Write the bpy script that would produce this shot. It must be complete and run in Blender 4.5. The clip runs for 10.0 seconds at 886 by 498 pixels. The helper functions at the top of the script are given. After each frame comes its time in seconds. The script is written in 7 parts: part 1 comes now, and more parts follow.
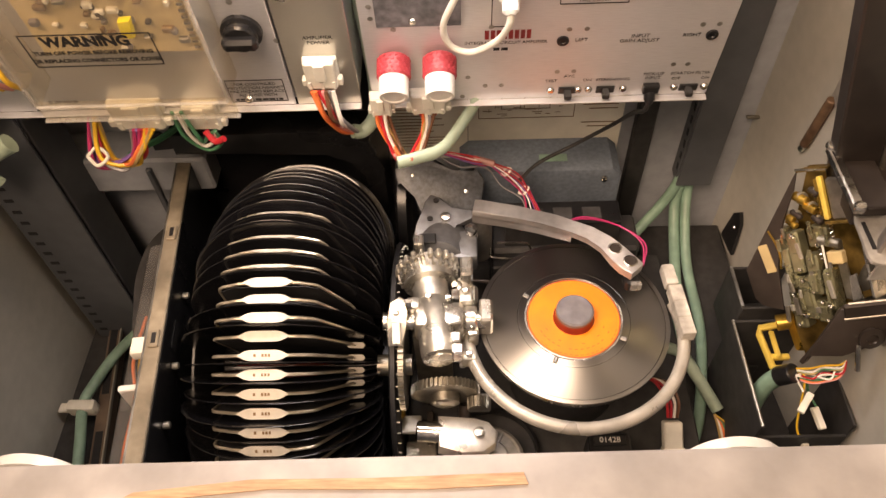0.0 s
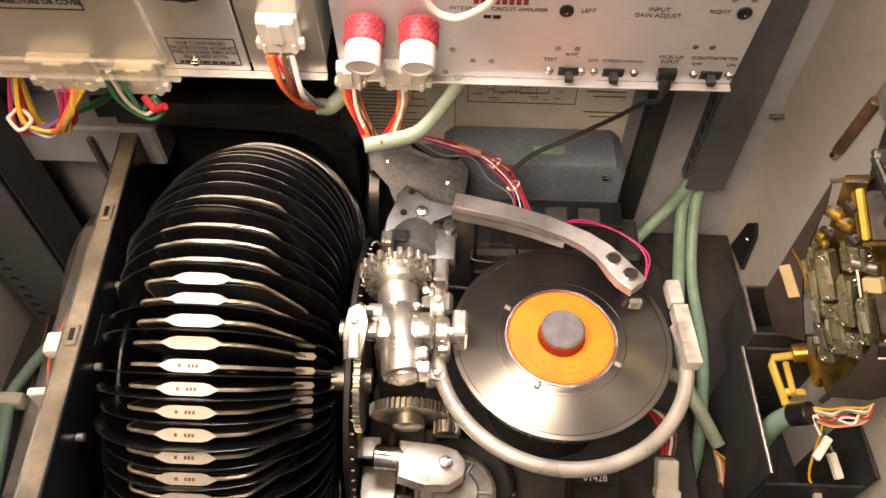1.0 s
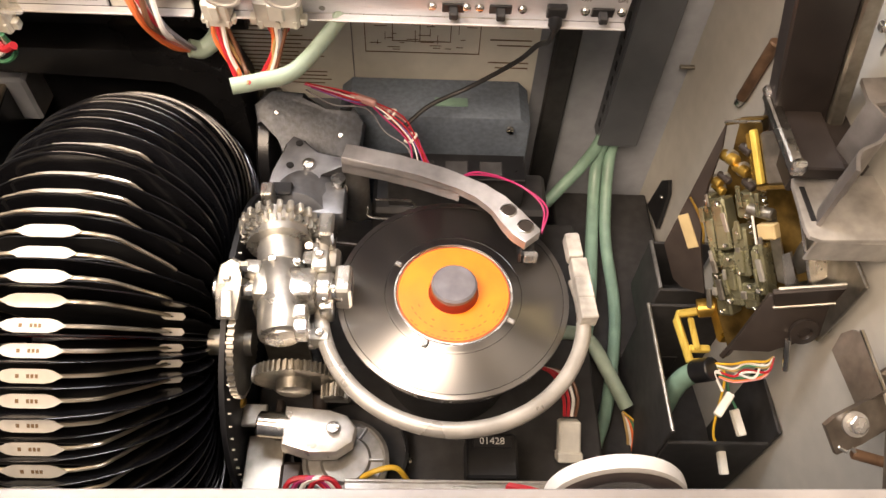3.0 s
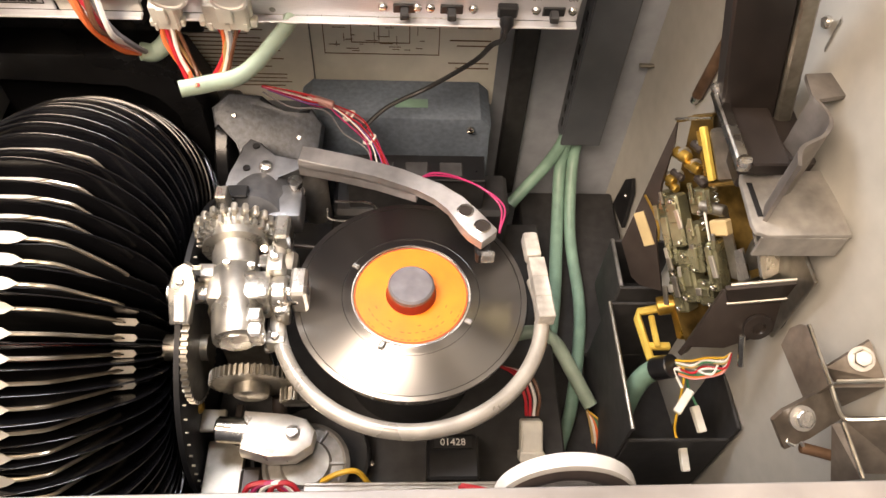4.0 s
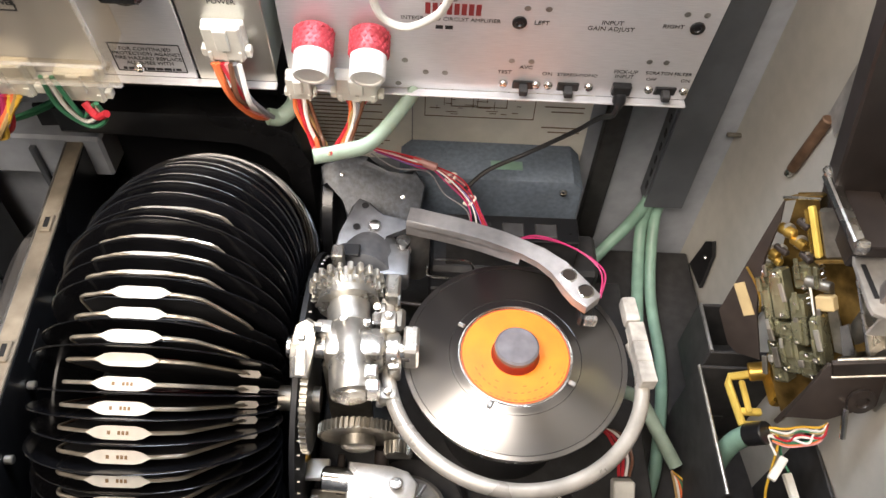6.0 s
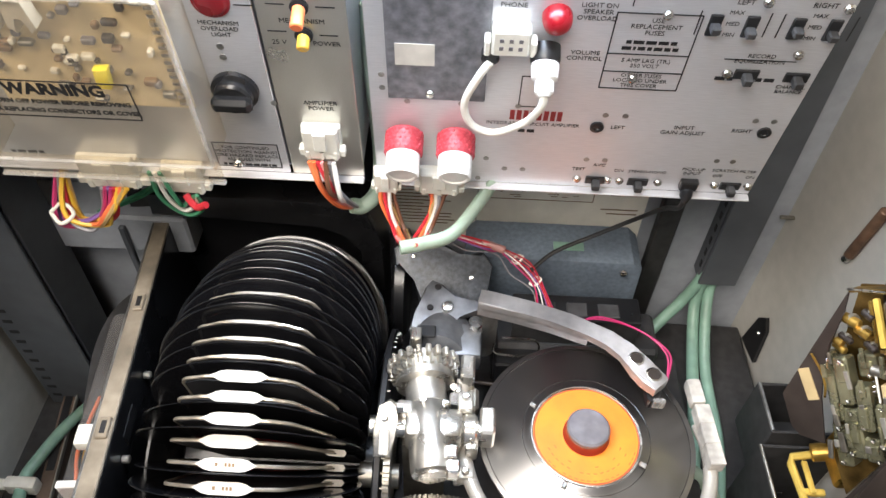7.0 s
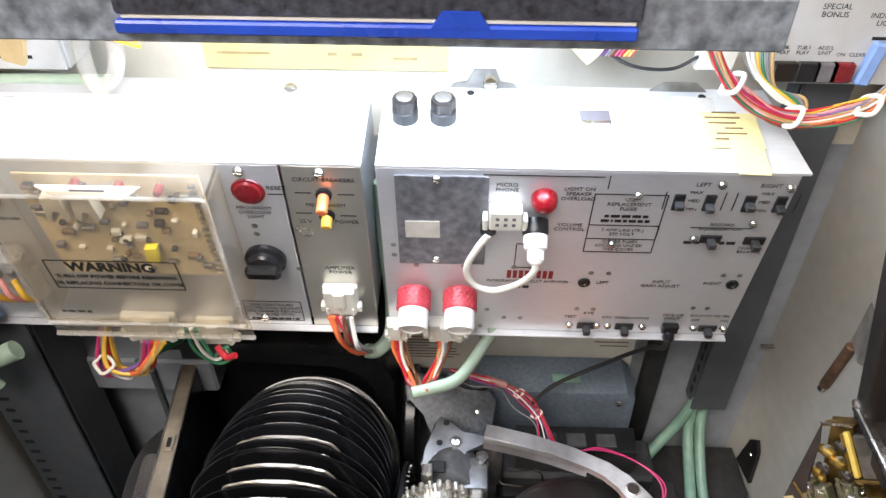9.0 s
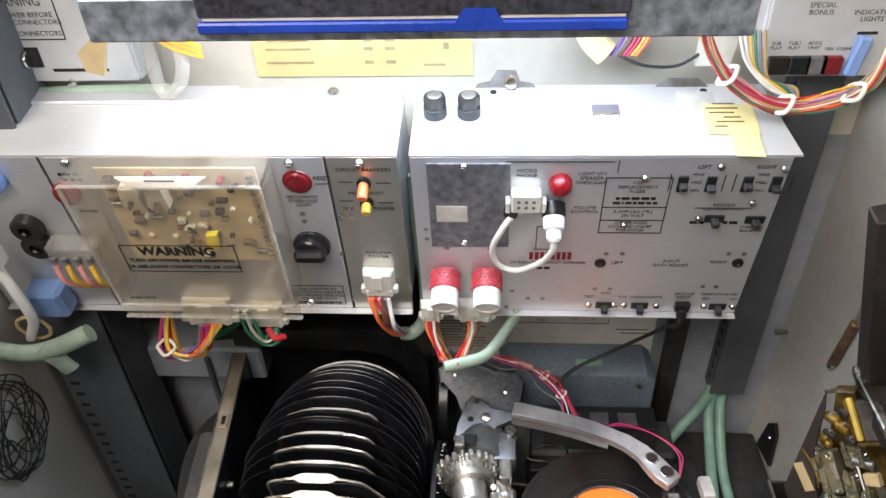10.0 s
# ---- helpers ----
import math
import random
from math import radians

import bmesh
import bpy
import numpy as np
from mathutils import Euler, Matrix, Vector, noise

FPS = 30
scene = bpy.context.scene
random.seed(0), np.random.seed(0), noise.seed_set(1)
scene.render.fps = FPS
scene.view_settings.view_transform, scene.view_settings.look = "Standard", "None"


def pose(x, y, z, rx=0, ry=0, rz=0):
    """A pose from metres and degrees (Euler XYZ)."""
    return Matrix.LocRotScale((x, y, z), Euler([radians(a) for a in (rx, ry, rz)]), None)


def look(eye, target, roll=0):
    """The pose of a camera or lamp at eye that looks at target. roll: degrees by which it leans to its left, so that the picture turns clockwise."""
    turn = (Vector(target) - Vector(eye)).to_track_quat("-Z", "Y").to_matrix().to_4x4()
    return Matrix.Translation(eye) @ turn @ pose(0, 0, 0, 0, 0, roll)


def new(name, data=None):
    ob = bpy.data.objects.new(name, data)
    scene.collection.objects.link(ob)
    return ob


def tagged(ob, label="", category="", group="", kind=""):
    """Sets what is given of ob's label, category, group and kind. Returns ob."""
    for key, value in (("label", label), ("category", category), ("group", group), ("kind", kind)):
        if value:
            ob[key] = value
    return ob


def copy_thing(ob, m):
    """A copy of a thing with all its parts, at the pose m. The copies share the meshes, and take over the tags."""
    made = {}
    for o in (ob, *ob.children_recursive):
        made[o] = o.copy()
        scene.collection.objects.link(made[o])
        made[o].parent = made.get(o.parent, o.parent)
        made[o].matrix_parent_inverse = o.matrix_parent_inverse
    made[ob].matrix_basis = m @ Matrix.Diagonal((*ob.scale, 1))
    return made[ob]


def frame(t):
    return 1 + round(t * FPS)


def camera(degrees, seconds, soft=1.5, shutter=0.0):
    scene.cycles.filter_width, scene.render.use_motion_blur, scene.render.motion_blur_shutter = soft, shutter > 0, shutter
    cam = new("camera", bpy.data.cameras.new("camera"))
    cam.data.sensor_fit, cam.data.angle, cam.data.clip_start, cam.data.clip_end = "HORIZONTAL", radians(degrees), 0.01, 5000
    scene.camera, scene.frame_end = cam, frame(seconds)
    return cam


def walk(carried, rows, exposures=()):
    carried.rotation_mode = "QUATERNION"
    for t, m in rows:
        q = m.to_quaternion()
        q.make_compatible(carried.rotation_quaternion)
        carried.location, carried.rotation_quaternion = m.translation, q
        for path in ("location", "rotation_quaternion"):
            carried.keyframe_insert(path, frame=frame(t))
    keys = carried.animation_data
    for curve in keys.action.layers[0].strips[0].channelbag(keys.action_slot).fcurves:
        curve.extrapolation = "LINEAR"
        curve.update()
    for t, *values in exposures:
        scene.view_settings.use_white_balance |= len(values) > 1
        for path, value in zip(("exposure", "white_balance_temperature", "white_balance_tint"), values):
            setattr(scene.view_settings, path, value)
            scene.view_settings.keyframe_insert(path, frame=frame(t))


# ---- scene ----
cam = camera(61.7, 10.0)
METRES, EYE, TILT, LEAN, TURN = 0.50, 0.8173, -52.0, 2.0, 0.0
ROWS = [
    (0.0, 0.0, 0.0, 0.0, 0.0, 0.0, -0.0),
    (0.5, 0.0235, 0.1045, 0.0314, 0.59, 2.1, -3.29),
    (1.0, 0.0377, 0.1897, 0.0212, -0.31, -0.92, -3.11),
    (1.5, 0.0585, 0.2163, 0.0111, -1.12, -0.97, -3.04),
    (2.0, 0.0945, 0.2362, -0.007, -2.14, -2.18, -2.41),
    (3.5, 0.1824, 0.2564, -0.0235, -3.78, -1.9, -2.53),
    (4.0, 0.2023, 0.2559, -0.0237, -4.32, -1.75, -1.79),
    (4.5, 0.2044, 0.243, -0.0179, -4.25, -0.7, -1.9),
    (5.0, 0.1667, 0.2424, -0.0211, -3.76, -0.69, -2.92),
    (5.5, 0.1168, 0.2359, -0.0059, -3.26, -0.28, -3.35),
    (7.0, -0.0287, 0.1536, 0.0698, -1.09, 4.16, -4.02),
    (7.5, -0.0573, 0.1145, 0.1026, -0.74, 6.59, -4.11),
    (8.0, -0.0562, 0.0791, 0.1244, -0.81, 8.55, -3.78),
    (8.5, -0.0518, 0.05, 0.1321, -0.63, 9.86, -3.2),
    (9.0, -0.0404, 0.0105, 0.1319, -0.7, 11.84, -2.74),
    (9.5, -0.0365, -0.0317, 0.0902, 0.36, 12.19, -2.71),
    (10.0, -0.03, -0.0975, 0.0372, 1.9, 13.65, -2.54),
]
EXPOSURES = [(0.0, 0.22, 8200, 26), (0.5, 0.4, 7900, 25), (1.0, 0.44, 7700, 25), (2.0, 0.42, 7450, 23), (3.5, 0.52, 7000, 20), (4.5, 0.55, 6900, 19), (5.5, 0.5, 6350, 17), (7.2, 0.6, 5700, 12), (8.0, 0.55, 5650, 12), (8.6, 0.52, 5650, 13), (9.2, 0.1, 5700, 13), (10.0, -0.1, 5700, 13)]
walk(cam, [(t, pose(0, 0, EYE, TILT, LEAN, TURN) @ pose(METRES * x, METRES * y, METRES * z, 90 + pitch, roll, yaw)) for t, x, y, z, yaw, pitch, roll in ROWS], EXPOSURES)

# ---- world and light ----
world = bpy.data.worlds.new("world")
scene.world = world
world.use_nodes = True
world.node_tree.nodes["Background"].inputs[0].default_value = (0.9, 0.85, 0.8, 1)
world.node_tree.nodes["Background"].inputs[1].default_value = 0.21


def area_lamp(name, eye, target, sx, sy, watts, colour):
    d = bpy.data.lights.new(name, "AREA")
    d.shape, d.size, d.size_y, d.energy, d.color = "RECTANGLE", sx, sy, watts, colour
    ob = new(name, d)
    ob.matrix_world = look(eye, target)
    return ob


area_lamp("ceiling_lamp_light", (-0.62, -0.42, 2.12), (0.0, 0.35, 0.25), 1.6, 1.2, 82, (1.0, 0.86, 0.68))
area_lamp("tube_light", (-0.06, 0.462, 0.694), (-0.06, 0.30, 0.0), 0.36, 0.12, 2.3, (0.88, 0.95, 1.0))


# ---- materials ----
def material(name, colour, rough=0.5, metal=0.0, vary=0.25, scale=60.0, bump=0.1, stain=0.2, stain_scale=7.0, coat=0.0, stretch=None, spread=0.0):
    m = bpy.data.materials.new(name)
    m.use_nodes = True
    nt = m.node_tree
    n, l = nt.nodes, nt.links
    b = n["Principled BSDF"]
    b.inputs["Metallic"].default_value = metal
    b.inputs["Coat Weight"].default_value = coat
    tc = n.new("ShaderNodeTexCoord")
    mp = n.new("ShaderNodeMapping")
    l.new(tc.outputs["Object"], mp.inputs[0])
    if stretch:
        mp.inputs["Scale"].default_value = stretch
    fine = n.new("ShaderNodeTexNoise")
    fine.inputs["Scale"].default_value, fine.inputs["Detail"].default_value = scale, 4
    l.new(mp.outputs[0], fine.inputs["Vector"])
    big = n.new("ShaderNodeTexNoise")
    big.inputs["Scale"].default_value, big.inputs["Detail"].default_value = stain_scale, 6
    l.new(tc.outputs["Object"], big.inputs["Vector"])
    r1 = n.new("ShaderNodeMapRange")
    r1.inputs[1].default_value, r1.inputs[2].default_value = 0.3, 0.7
    r1.inputs[3].default_value, r1.inputs[4].default_value = 1 - vary, 1 + vary
    l.new(fine.outputs[0], r1.inputs[0])
    r2 = n.new("ShaderNodeMapRange")
    r2.inputs[1].default_value, r2.inputs[2].default_value = 0.35, 0.65
    r2.inputs[3].default_value, r2.inputs[4].default_value = 1 - stain, 1 + stain * 0.4
    l.new(big.outputs[0], r2.inputs[0])
    mul = n.new("ShaderNodeMath")
    mul.operation = "MULTIPLY"
    l.new(r1.outputs[0], mul.inputs[0])
    l.new(r2.outputs[0], mul.inputs[1])
    last = mul.outputs[0]
    if spread:
        oi = n.new("ShaderNodeObjectInfo")
        r3 = n.new("ShaderNodeMapRange")
        r3.inputs[3].default_value, r3.inputs[4].default_value = 1 - spread, 1 + spread
        l.new(oi.outputs["Random"], r3.inputs[0])
        mul2 = n.new("ShaderNodeMath")
        mul2.operation = "MULTIPLY"
        l.new(last, mul2.inputs[0])
        l.new(r3.outputs[0], mul2.inputs[1])
        last = mul2.outputs[0]
    sc = n.new("ShaderNodeVectorMath")
    sc.operation = "SCALE"
    sc.inputs[0].default_value = colour
    l.new(last, sc.inputs["Scale"])
    l.new(sc.outputs[0], b.inputs["Base Color"])
    rr = n.new("ShaderNodeMapRange")
    rr.inputs[1].default_value, rr.inputs[2].default_value = 0.3, 0.7
    rr.inputs[3].default_value, rr.inputs[4].default_value = max(0.03, rough - 0.12), min(1, rough + 0.12)
    l.new(big.outputs[0], rr.inputs[0])
    l.new(rr.outputs[0], b.inputs["Roughness"])
    if bump:
        bp = n.new("ShaderNodeBump")
        bp.inputs["Strength"].default_value, bp.inputs["Distance"].default_value = bump, 0.001
        l.new(fine.outputs[0], bp.inputs["Height"])
        l.new(bp.outputs[0], b.inputs["Normal"])
    return m


def glow(name, colour, strength, base=(0.5, 0.1, 0.1)):
    m = material(name, base, 0.25, vary=0.05, bump=0)
    b = m.node_tree.nodes["Principled BSDF"]
    b.inputs["Emission Color"].default_value = (*colour, 1)
    b.inputs["Emission Strength"].default_value = strength
    return m


def clear(name, tint, rough=0.08, haze=0.08):
    """Clear plastic: see-through, with gloss by its Fresnel and a little haze."""
    m = bpy.data.materials.new(name)
    m.use_nodes = True
    n, l = m.node_tree.nodes, m.node_tree.links
    n.remove(n["Principled BSDF"])
    tr, gl, df, fr, m1, m2, nz, mr = (n.new("ShaderNode" + k) for k in ("BsdfTransparent", "BsdfGlossy", "BsdfDiffuse", "LayerWeight", "MixShader", "MixShader", "TexNoise", "MapRange"))
    tr.inputs[0].default_value = (*tint, 1)
    df.inputs[0].default_value = (*tint, 1)
    gl.inputs["Roughness"].default_value = rough
    fr.inputs[0].default_value = 0.5
    pw, ad = n.new("ShaderNodeMath"), n.new("ShaderNodeMath")
    pw.operation, ad.operation = "POWER", "MULTIPLY_ADD"
    pw.inputs[1].default_value = 4.0
    ad.inputs[1].default_value, ad.inputs[2].default_value = 0.45, 0.04
    l.new(fr.outputs["Facing"], pw.inputs[0])
    l.new(pw.outputs[0], ad.inputs[0])
    nz.inputs["Scale"].default_value = 22
    nz.inputs["Detail"].default_value = 5
    tc = n.new("ShaderNodeTexCoord")
    l.new(tc.outputs["Object"], nz.inputs["Vector"])
    mr.inputs[1].default_value, mr.inputs[2].default_value = 0.3, 0.75
    mr.inputs[3].default_value, mr.inputs[4].default_value = haze * 0.4, haze * 1.8
    l.new(nz.outputs[0], mr.inputs[0])
    l.new(mr.outputs[0], m1.inputs[0])
    l.new(tr.outputs[0], m1.inputs[1])
    l.new(df.outputs[0], m1.inputs[2])
    l.new(ad.outputs[0], m2.inputs[0])
    l.new(m1.outputs[0], m2.inputs[1])
    l.new(gl.outputs[0], m2.inputs[2])
    l.new(m2.outputs[0], n["Material Output"].inputs[0])
    return m


M_ALU = material("brushed_aluminium", (0.66, 0.66, 0.68), 0.40, 0.6, 0.06, 90, 0.04, 0.12, 5, stretch=(1, 14, 14))
# lighter copy of the aluminium: strong light on the top covers put into colour
M_ALU_TOP = material("lit_top_aluminium", (0.80, 0.80, 0.79), 0.42, 0.55, 0.04, 90, 0.04, 0.08, 9, stretch=(1, 14, 14))
M_BRASSY = material("aged_aluminium", (0.56, 0.54, 0.48), 0.36, 0.8, 0.06, 90, 0.04, 0.15, 9, stretch=(14, 14, 1))
M_PLATE = material("mottled_grey_sheet", (0.23, 0.23, 0.25), 0.5, 0.5, 0.35, 130, 0.1, 0.2, 25)
M_GALV = material("galvanised_sheet", (0.30, 0.345, 0.43), 0.45, 0.5, 0.55, 110, 0.12, 0.2, 30)
M_ZINC = material("zinc_casting", (0.62, 0.60, 0.55), 0.3, 0.9, 0.12, 120, 0.15, 0.3, 35)
M_STEEL = material("bright_steel", (0.70, 0.68, 0.64), 0.22, 1.0, 0.1, 160, 0.05, 0.25, 40)
M_DULL = material("dull_steel", (0.36, 0.35, 0.33), 0.42, 0.85, 0.15, 140, 0.1, 0.3, 40)
M_GEAR = material("dark_gear_steel", (0.30, 0.28, 0.24), 0.4, 0.9, 0.15, 140, 0.1, 0.3, 50)
M_GOLD = material("gold_chromate", (0.50, 0.32, 0.07), 0.34, 0.85, 0.25, 90, 0.1, 0.45, 40)
M_YELLOW = material("yellow_chromate", (0.80, 0.58, 0.12), 0.4, 0.35, 0.08, 60, 0.05, 0.2, 30)
M_GREENZ = material("olive_zinc", (0.34, 0.33, 0.21), 0.30, 0.85, 0.15, 70, 0.08, 0.3, 40)
M_BLACK = material("black_enamel", (0.012, 0.012, 0.013), 0.34, 0, 0.25, 80, 0.08, 0.3, 8)
M_BLACKM = material("matt_black_paint", (0.030, 0.029, 0.029), 0.6, 0, 0.3, 90, 0.12, 0.3, 9)
M_BRONZE = material("dark_bronze_paint", (0.040, 0.031, 0.026), 0.38, 0.3, 0.2, 60, 0.06, 0.35, 12)
M_VINYL = material("black_vinyl", (0.006, 0.006, 0.007), 0.17, 0, 0.1, 60, 0.0, 0.1, 20, spread=0.3)
def grooves(m, amount, turn=0.25):
    """Concentric grooves about the object's own z axis stretch the gloss along the radius."""
    n, l = m.node_tree.nodes, m.node_tree.links
    b = n["Principled BSDF"]
    b.inputs["Anisotropic"].default_value = amount
    b.inputs["Anisotropic Rotation"].default_value = turn
    tn = n.new("ShaderNodeTangent")
    tn.direction_type, tn.axis = "RADIAL", "Z"
    l.new(tn.outputs[0], b.inputs["Tangent"])
    return b


grooves(M_VINYL, 0.7).inputs["Specular IOR Level"].default_value = 0.7
M_BLUEGREY = material("blue_grey_hammer_paint", (0.15, 0.185, 0.23), 0.45, 0.1, 0.18, 220, 0.3, 0.25, 10)
M_DARKBG = material("dark_speckled_casting_paint", (0.060, 0.068, 0.080), 0.45, 0.1, 0.5, 240, 0.3, 0.3, 14)
M_POST = material("slate_grey_paint", (0.085, 0.092, 0.102), 0.5, 0.0, 0.1, 50, 0.05, 0.25, 8)
M_WALL = material("grey_beige_cabinet_paint", (0.46, 0.445, 0.40), 0.5, 0, 0.06, 60, 0.06, 0.16, 4)
M_WALLBACK = material("grey_cabinet_board", (0.31, 0.33, 0.36), 0.55, 0, 0.1, 60, 0.08, 0.2, 5)
M_FRONT = material("worn_front_rail_paint", (0.34, 0.325, 0.32), 0.5, 0, 0.12, 45, 0.1, 0.3, 12)
M_WOOD = material("bare_wood_edge", (0.42, 0.27, 0.17), 0.5, 0, 0.3, 60, 0.1, 0.3, 10, stretch=(1, 10, 10))
M_CREAM = material("cream_panel_paint", (0.66, 0.62, 0.52), 0.5, 0, 0.05, 60, 0.05, 0.12, 5)
M_NYLON = material("white_nylon", (0.74, 0.72, 0.64), 0.4, 0, 0.06, 60, 0.05, 0.15, 30)
M_WHITE = material("white_plastic", (0.80, 0.78, 0.74), 0.35, 0, 0.04, 60, 0.03, 0.12, 30)
M_PAPER = material("aged_paper", (0.76, 0.74, 0.66), 0.8, 0, 0.05, 60, 0.05, 0.12, 12)
M_YPAPER = material("yellow_paper", (0.80, 0.68, 0.30), 0.7, 0, 0.06, 50, 0.05, 0.15, 15)
M_LABEL = material("pale_card", (0.58, 0.55, 0.49), 0.6, 0, 0.05, 60, 0.03, 0.12, 60)
M_TAN = material("tan_card", (0.50, 0.38, 0.19), 0.6, 0, 0.08, 60, 0.05, 0.15, 30)
M_BOARD = material("tan_circuit_board", (0.66, 0.55, 0.35), 0.5, 0, 0.12, 60, 0.05, 0.25, 25)
M_ORANGE_L = material("orange_record_label", (0.86, 0.21, 0.006), 0.55, 0, 0.06, 50, 0.02, 0.14, 25)
M_REDK = material("red_knurled_plastic", (0.44, 0.05, 0.065), 0.4, 0, 0.15, 90, 0.1, 0.2, 40)
M_DRED = material("dark_red_plastic", (0.20, 0.014, 0.010), 0.35, 0, 0.1, 60, 0.03, 0.1, 30)
M_HUB = material("grey_hub_plastic", (0.15, 0.14, 0.15), 0.45, 0, 0.15, 90, 0.08, 0.2, 50)
M_INK = material("black_ink", (0.008, 0.008, 0.009), 0.6, 0, 0.1, 60, 0.0, 0.1, 30)
M_BROWN = material("brown_ink", (0.18, 0.11, 0.05), 0.6, 0, 0.1, 60, 0.0, 0.1, 30)
M_REDINK = material("red_ink", (0.24, 0.02, 0.02), 0.6, 0, 0.1, 60, 0.0, 0.1, 30)
M_BLUE = material("blue_plastic", (0.02, 0.07, 0.55), 0.3, 0, 0.1, 60, 0.02, 0.15, 20)
M_PBLUE = material("powder_blue_plastic", (0.22, 0.34, 0.66), 0.4, 0, 0.1, 60, 0.02, 0.15, 20)
M_SLEEVE = material("pale_green_sleeving", (0.34, 0.43, 0.33), 0.42, 0, 0.1, 70, 0.1, 0.25, 25)
M_DSLEEVE = material("green_sleeving", (0.22, 0.36, 0.28), 0.42, 0, 0.1, 70, 0.1, 0.25, 25)
M_BOW = material("grey_gripper_tube", (0.46, 0.43, 0.38), 0.35, 0.3, 0.08, 90, 0.05, 0.2, 30)
M_CLEAR = clear("clear_plastic_cover", (0.95, 0.92, 0.86), 0.10, 0.045)
M_CLEARC = clear("cloudy_plastic", (0.86, 0.84, 0.80), 0.2, 0.20)
M_RED_LAMP = glow("red_lamp_glass", (1.0, 0.03, 0.03), 0.05, (0.18, 0.003, 0.008))
M_RED_BTN = material("red_button", (0.17, 0.006, 0.010), 0.3, 0, 0.08, 60, 0.02, 0.12, 30)
M_TAG = material("bright_yellow_plastic", (0.85, 0.72, 0.02), 0.4, 0, 0.05, 60, 0.02, 0.1, 30)
M_TUBE = glow("lit_tube_glass", (0.95, 0.98, 1.0), 4.5, (0.9, 0.9, 0.9))
WIRE = {}
for w_name, w_col in (("orange", (0.80, 0.19, 0.06)), ("red", (0.46, 0.02, 0.03)), ("white", (0.75, 0.72, 0.66)), ("brown", (0.14, 0.06, 0.03)), ("yellow", (0.75, 0.45, 0.04)), ("green", (0.05, 0.20, 0.10)), ("magenta", (0.42, 0.03, 0.12)), ("grey", (0.22, 0.21, 0.22)), ("black", (0.02, 0.02, 0.02)), ("violet", (0.20, 0.10, 0.30)), ("tan", (0.45, 0.30, 0.12)), ("pink", (0.70, 0.30, 0.28)), ("blue", (0.05, 0.12, 0.40))):
    WIRE[w_name] = material(w_name + "_wire", w_col, 0.4, 0, 0.06, 60, 0, 0.12, 30)


# ---- mesh helpers ----
def finish(name, bm, mat, smooth=True):
    me = bpy.data.meshes.new(name)
    bmesh.ops.recalc_face_normals(bm, faces=bm.faces)
    bm.to_mesh(me)
    bm.free()
    for mt in (mat if isinstance(mat, (list, tuple)) else (mat,)):
        me.materials.append(mt)
    if smooth:
        me.polygons.foreach_set("use_smooth", [True] * len(me.polygons))
        me.set_sharp_from_angle(angle=radians(35))
    return me


def part(name, bm, mat, parent, label=""):
    ob = new(name, finish(name, bm, mat))
    ob.parent = parent
    return tagged(ob, label)


def thing(name, label, category, at=None, bm=None, mat=None, group="", kind=""):
    ob = new(name, finish(name, bm, mat) if bm else None)
    if at is not None:
        ob.matrix_world = at
    return tagged(ob, label, category, group, kind)


def again(src, name, parent, m):
    """Another part on the same mesh."""
    ob = new(name, src.data)
    ob.parent = parent
    ob.matrix_basis = m
    return ob


def box(bm, c, s, bevel=0.0, m=None, seg=1):
    r = bmesh.ops.create_cube(bm, size=1.0)
    vs = r["verts"]
    bmesh.ops.scale(bm, vec=s, verts=vs)
    bmesh.ops.translate(bm, vec=c, verts=vs)
    if m is not None:
        bmesh.ops.transform(bm, matrix=m, verts=vs)
    if bevel:
        es = list({e for v in vs for e in v.link_edges})
        bmesh.ops.bevel(bm, geom=es, offset=bevel, segments=seg, affect="EDGES", profile=0.5)
    return bm


def B(c, s, bevel=0.0, m=None, seg=1):
    return box(bmesh.new(), c, s, bevel, m, seg)


def axis_matrix(p0, p1):
    p0, p1 = Vector(p0), Vector(p1)
    d = p1 - p0
    return Matrix.Translation(p0) @ d.to_track_quat("Z", "Y").to_matrix().to_4x4(), d.length


def turned(bm, profile, p0=(0, 0, 0), p1=(0, 0, 1), seg=28, close=True):
    """A turned body: profile of (radius, distance along the axis from p0)."""
    m, _ = axis_matrix(p0, p1)
    rings = []
    for r, h in profile:
        rings.append([bm.verts.new(m @ Vector((r * math.cos(a), r * math.sin(a), h))) for a in (2 * math.pi * i / seg for i in range(seg))])
    for a, b in zip(rings, rings[1:]):
        for i in range(seg):
            bm.faces.new((a[i], a[(i + 1) % seg], b[(i + 1) % seg], b[i]))
    if close:
        bm.faces.new(rings[0])
        bm.faces.new(rings[-1])
    return bm


def rod(bm, p0, p1, r, seg=14, chamfer=0.0):
    L = (Vector(p1) - Vector(p0)).length
    c = chamfer
    prof = [(r - c, 0), (r, c), (r, L - c), (r - c, L)] if c else [(r, 0), (r, L)]
    return turned(bm, prof, p0, p1, seg)


def spline(pts, n=8):
    P = [Vector(p) for p in pts]
    P = [2 * P[0] - P[1]] + P + [2 * P[-1] - P[-2]]
    out = []
    for i in range(1, len(P) - 2):
        a, b, c, d = P[i - 1:i + 3]
        for k in range(n):
            t = k / n
            out.append(0.5 * (2 * b + (c - a) * t + (2 * a - 5 * b + 4 * c - d) * t * t + (3 * b - a - 3 * c + d) * t ** 3))
    return out + [P[-2]]


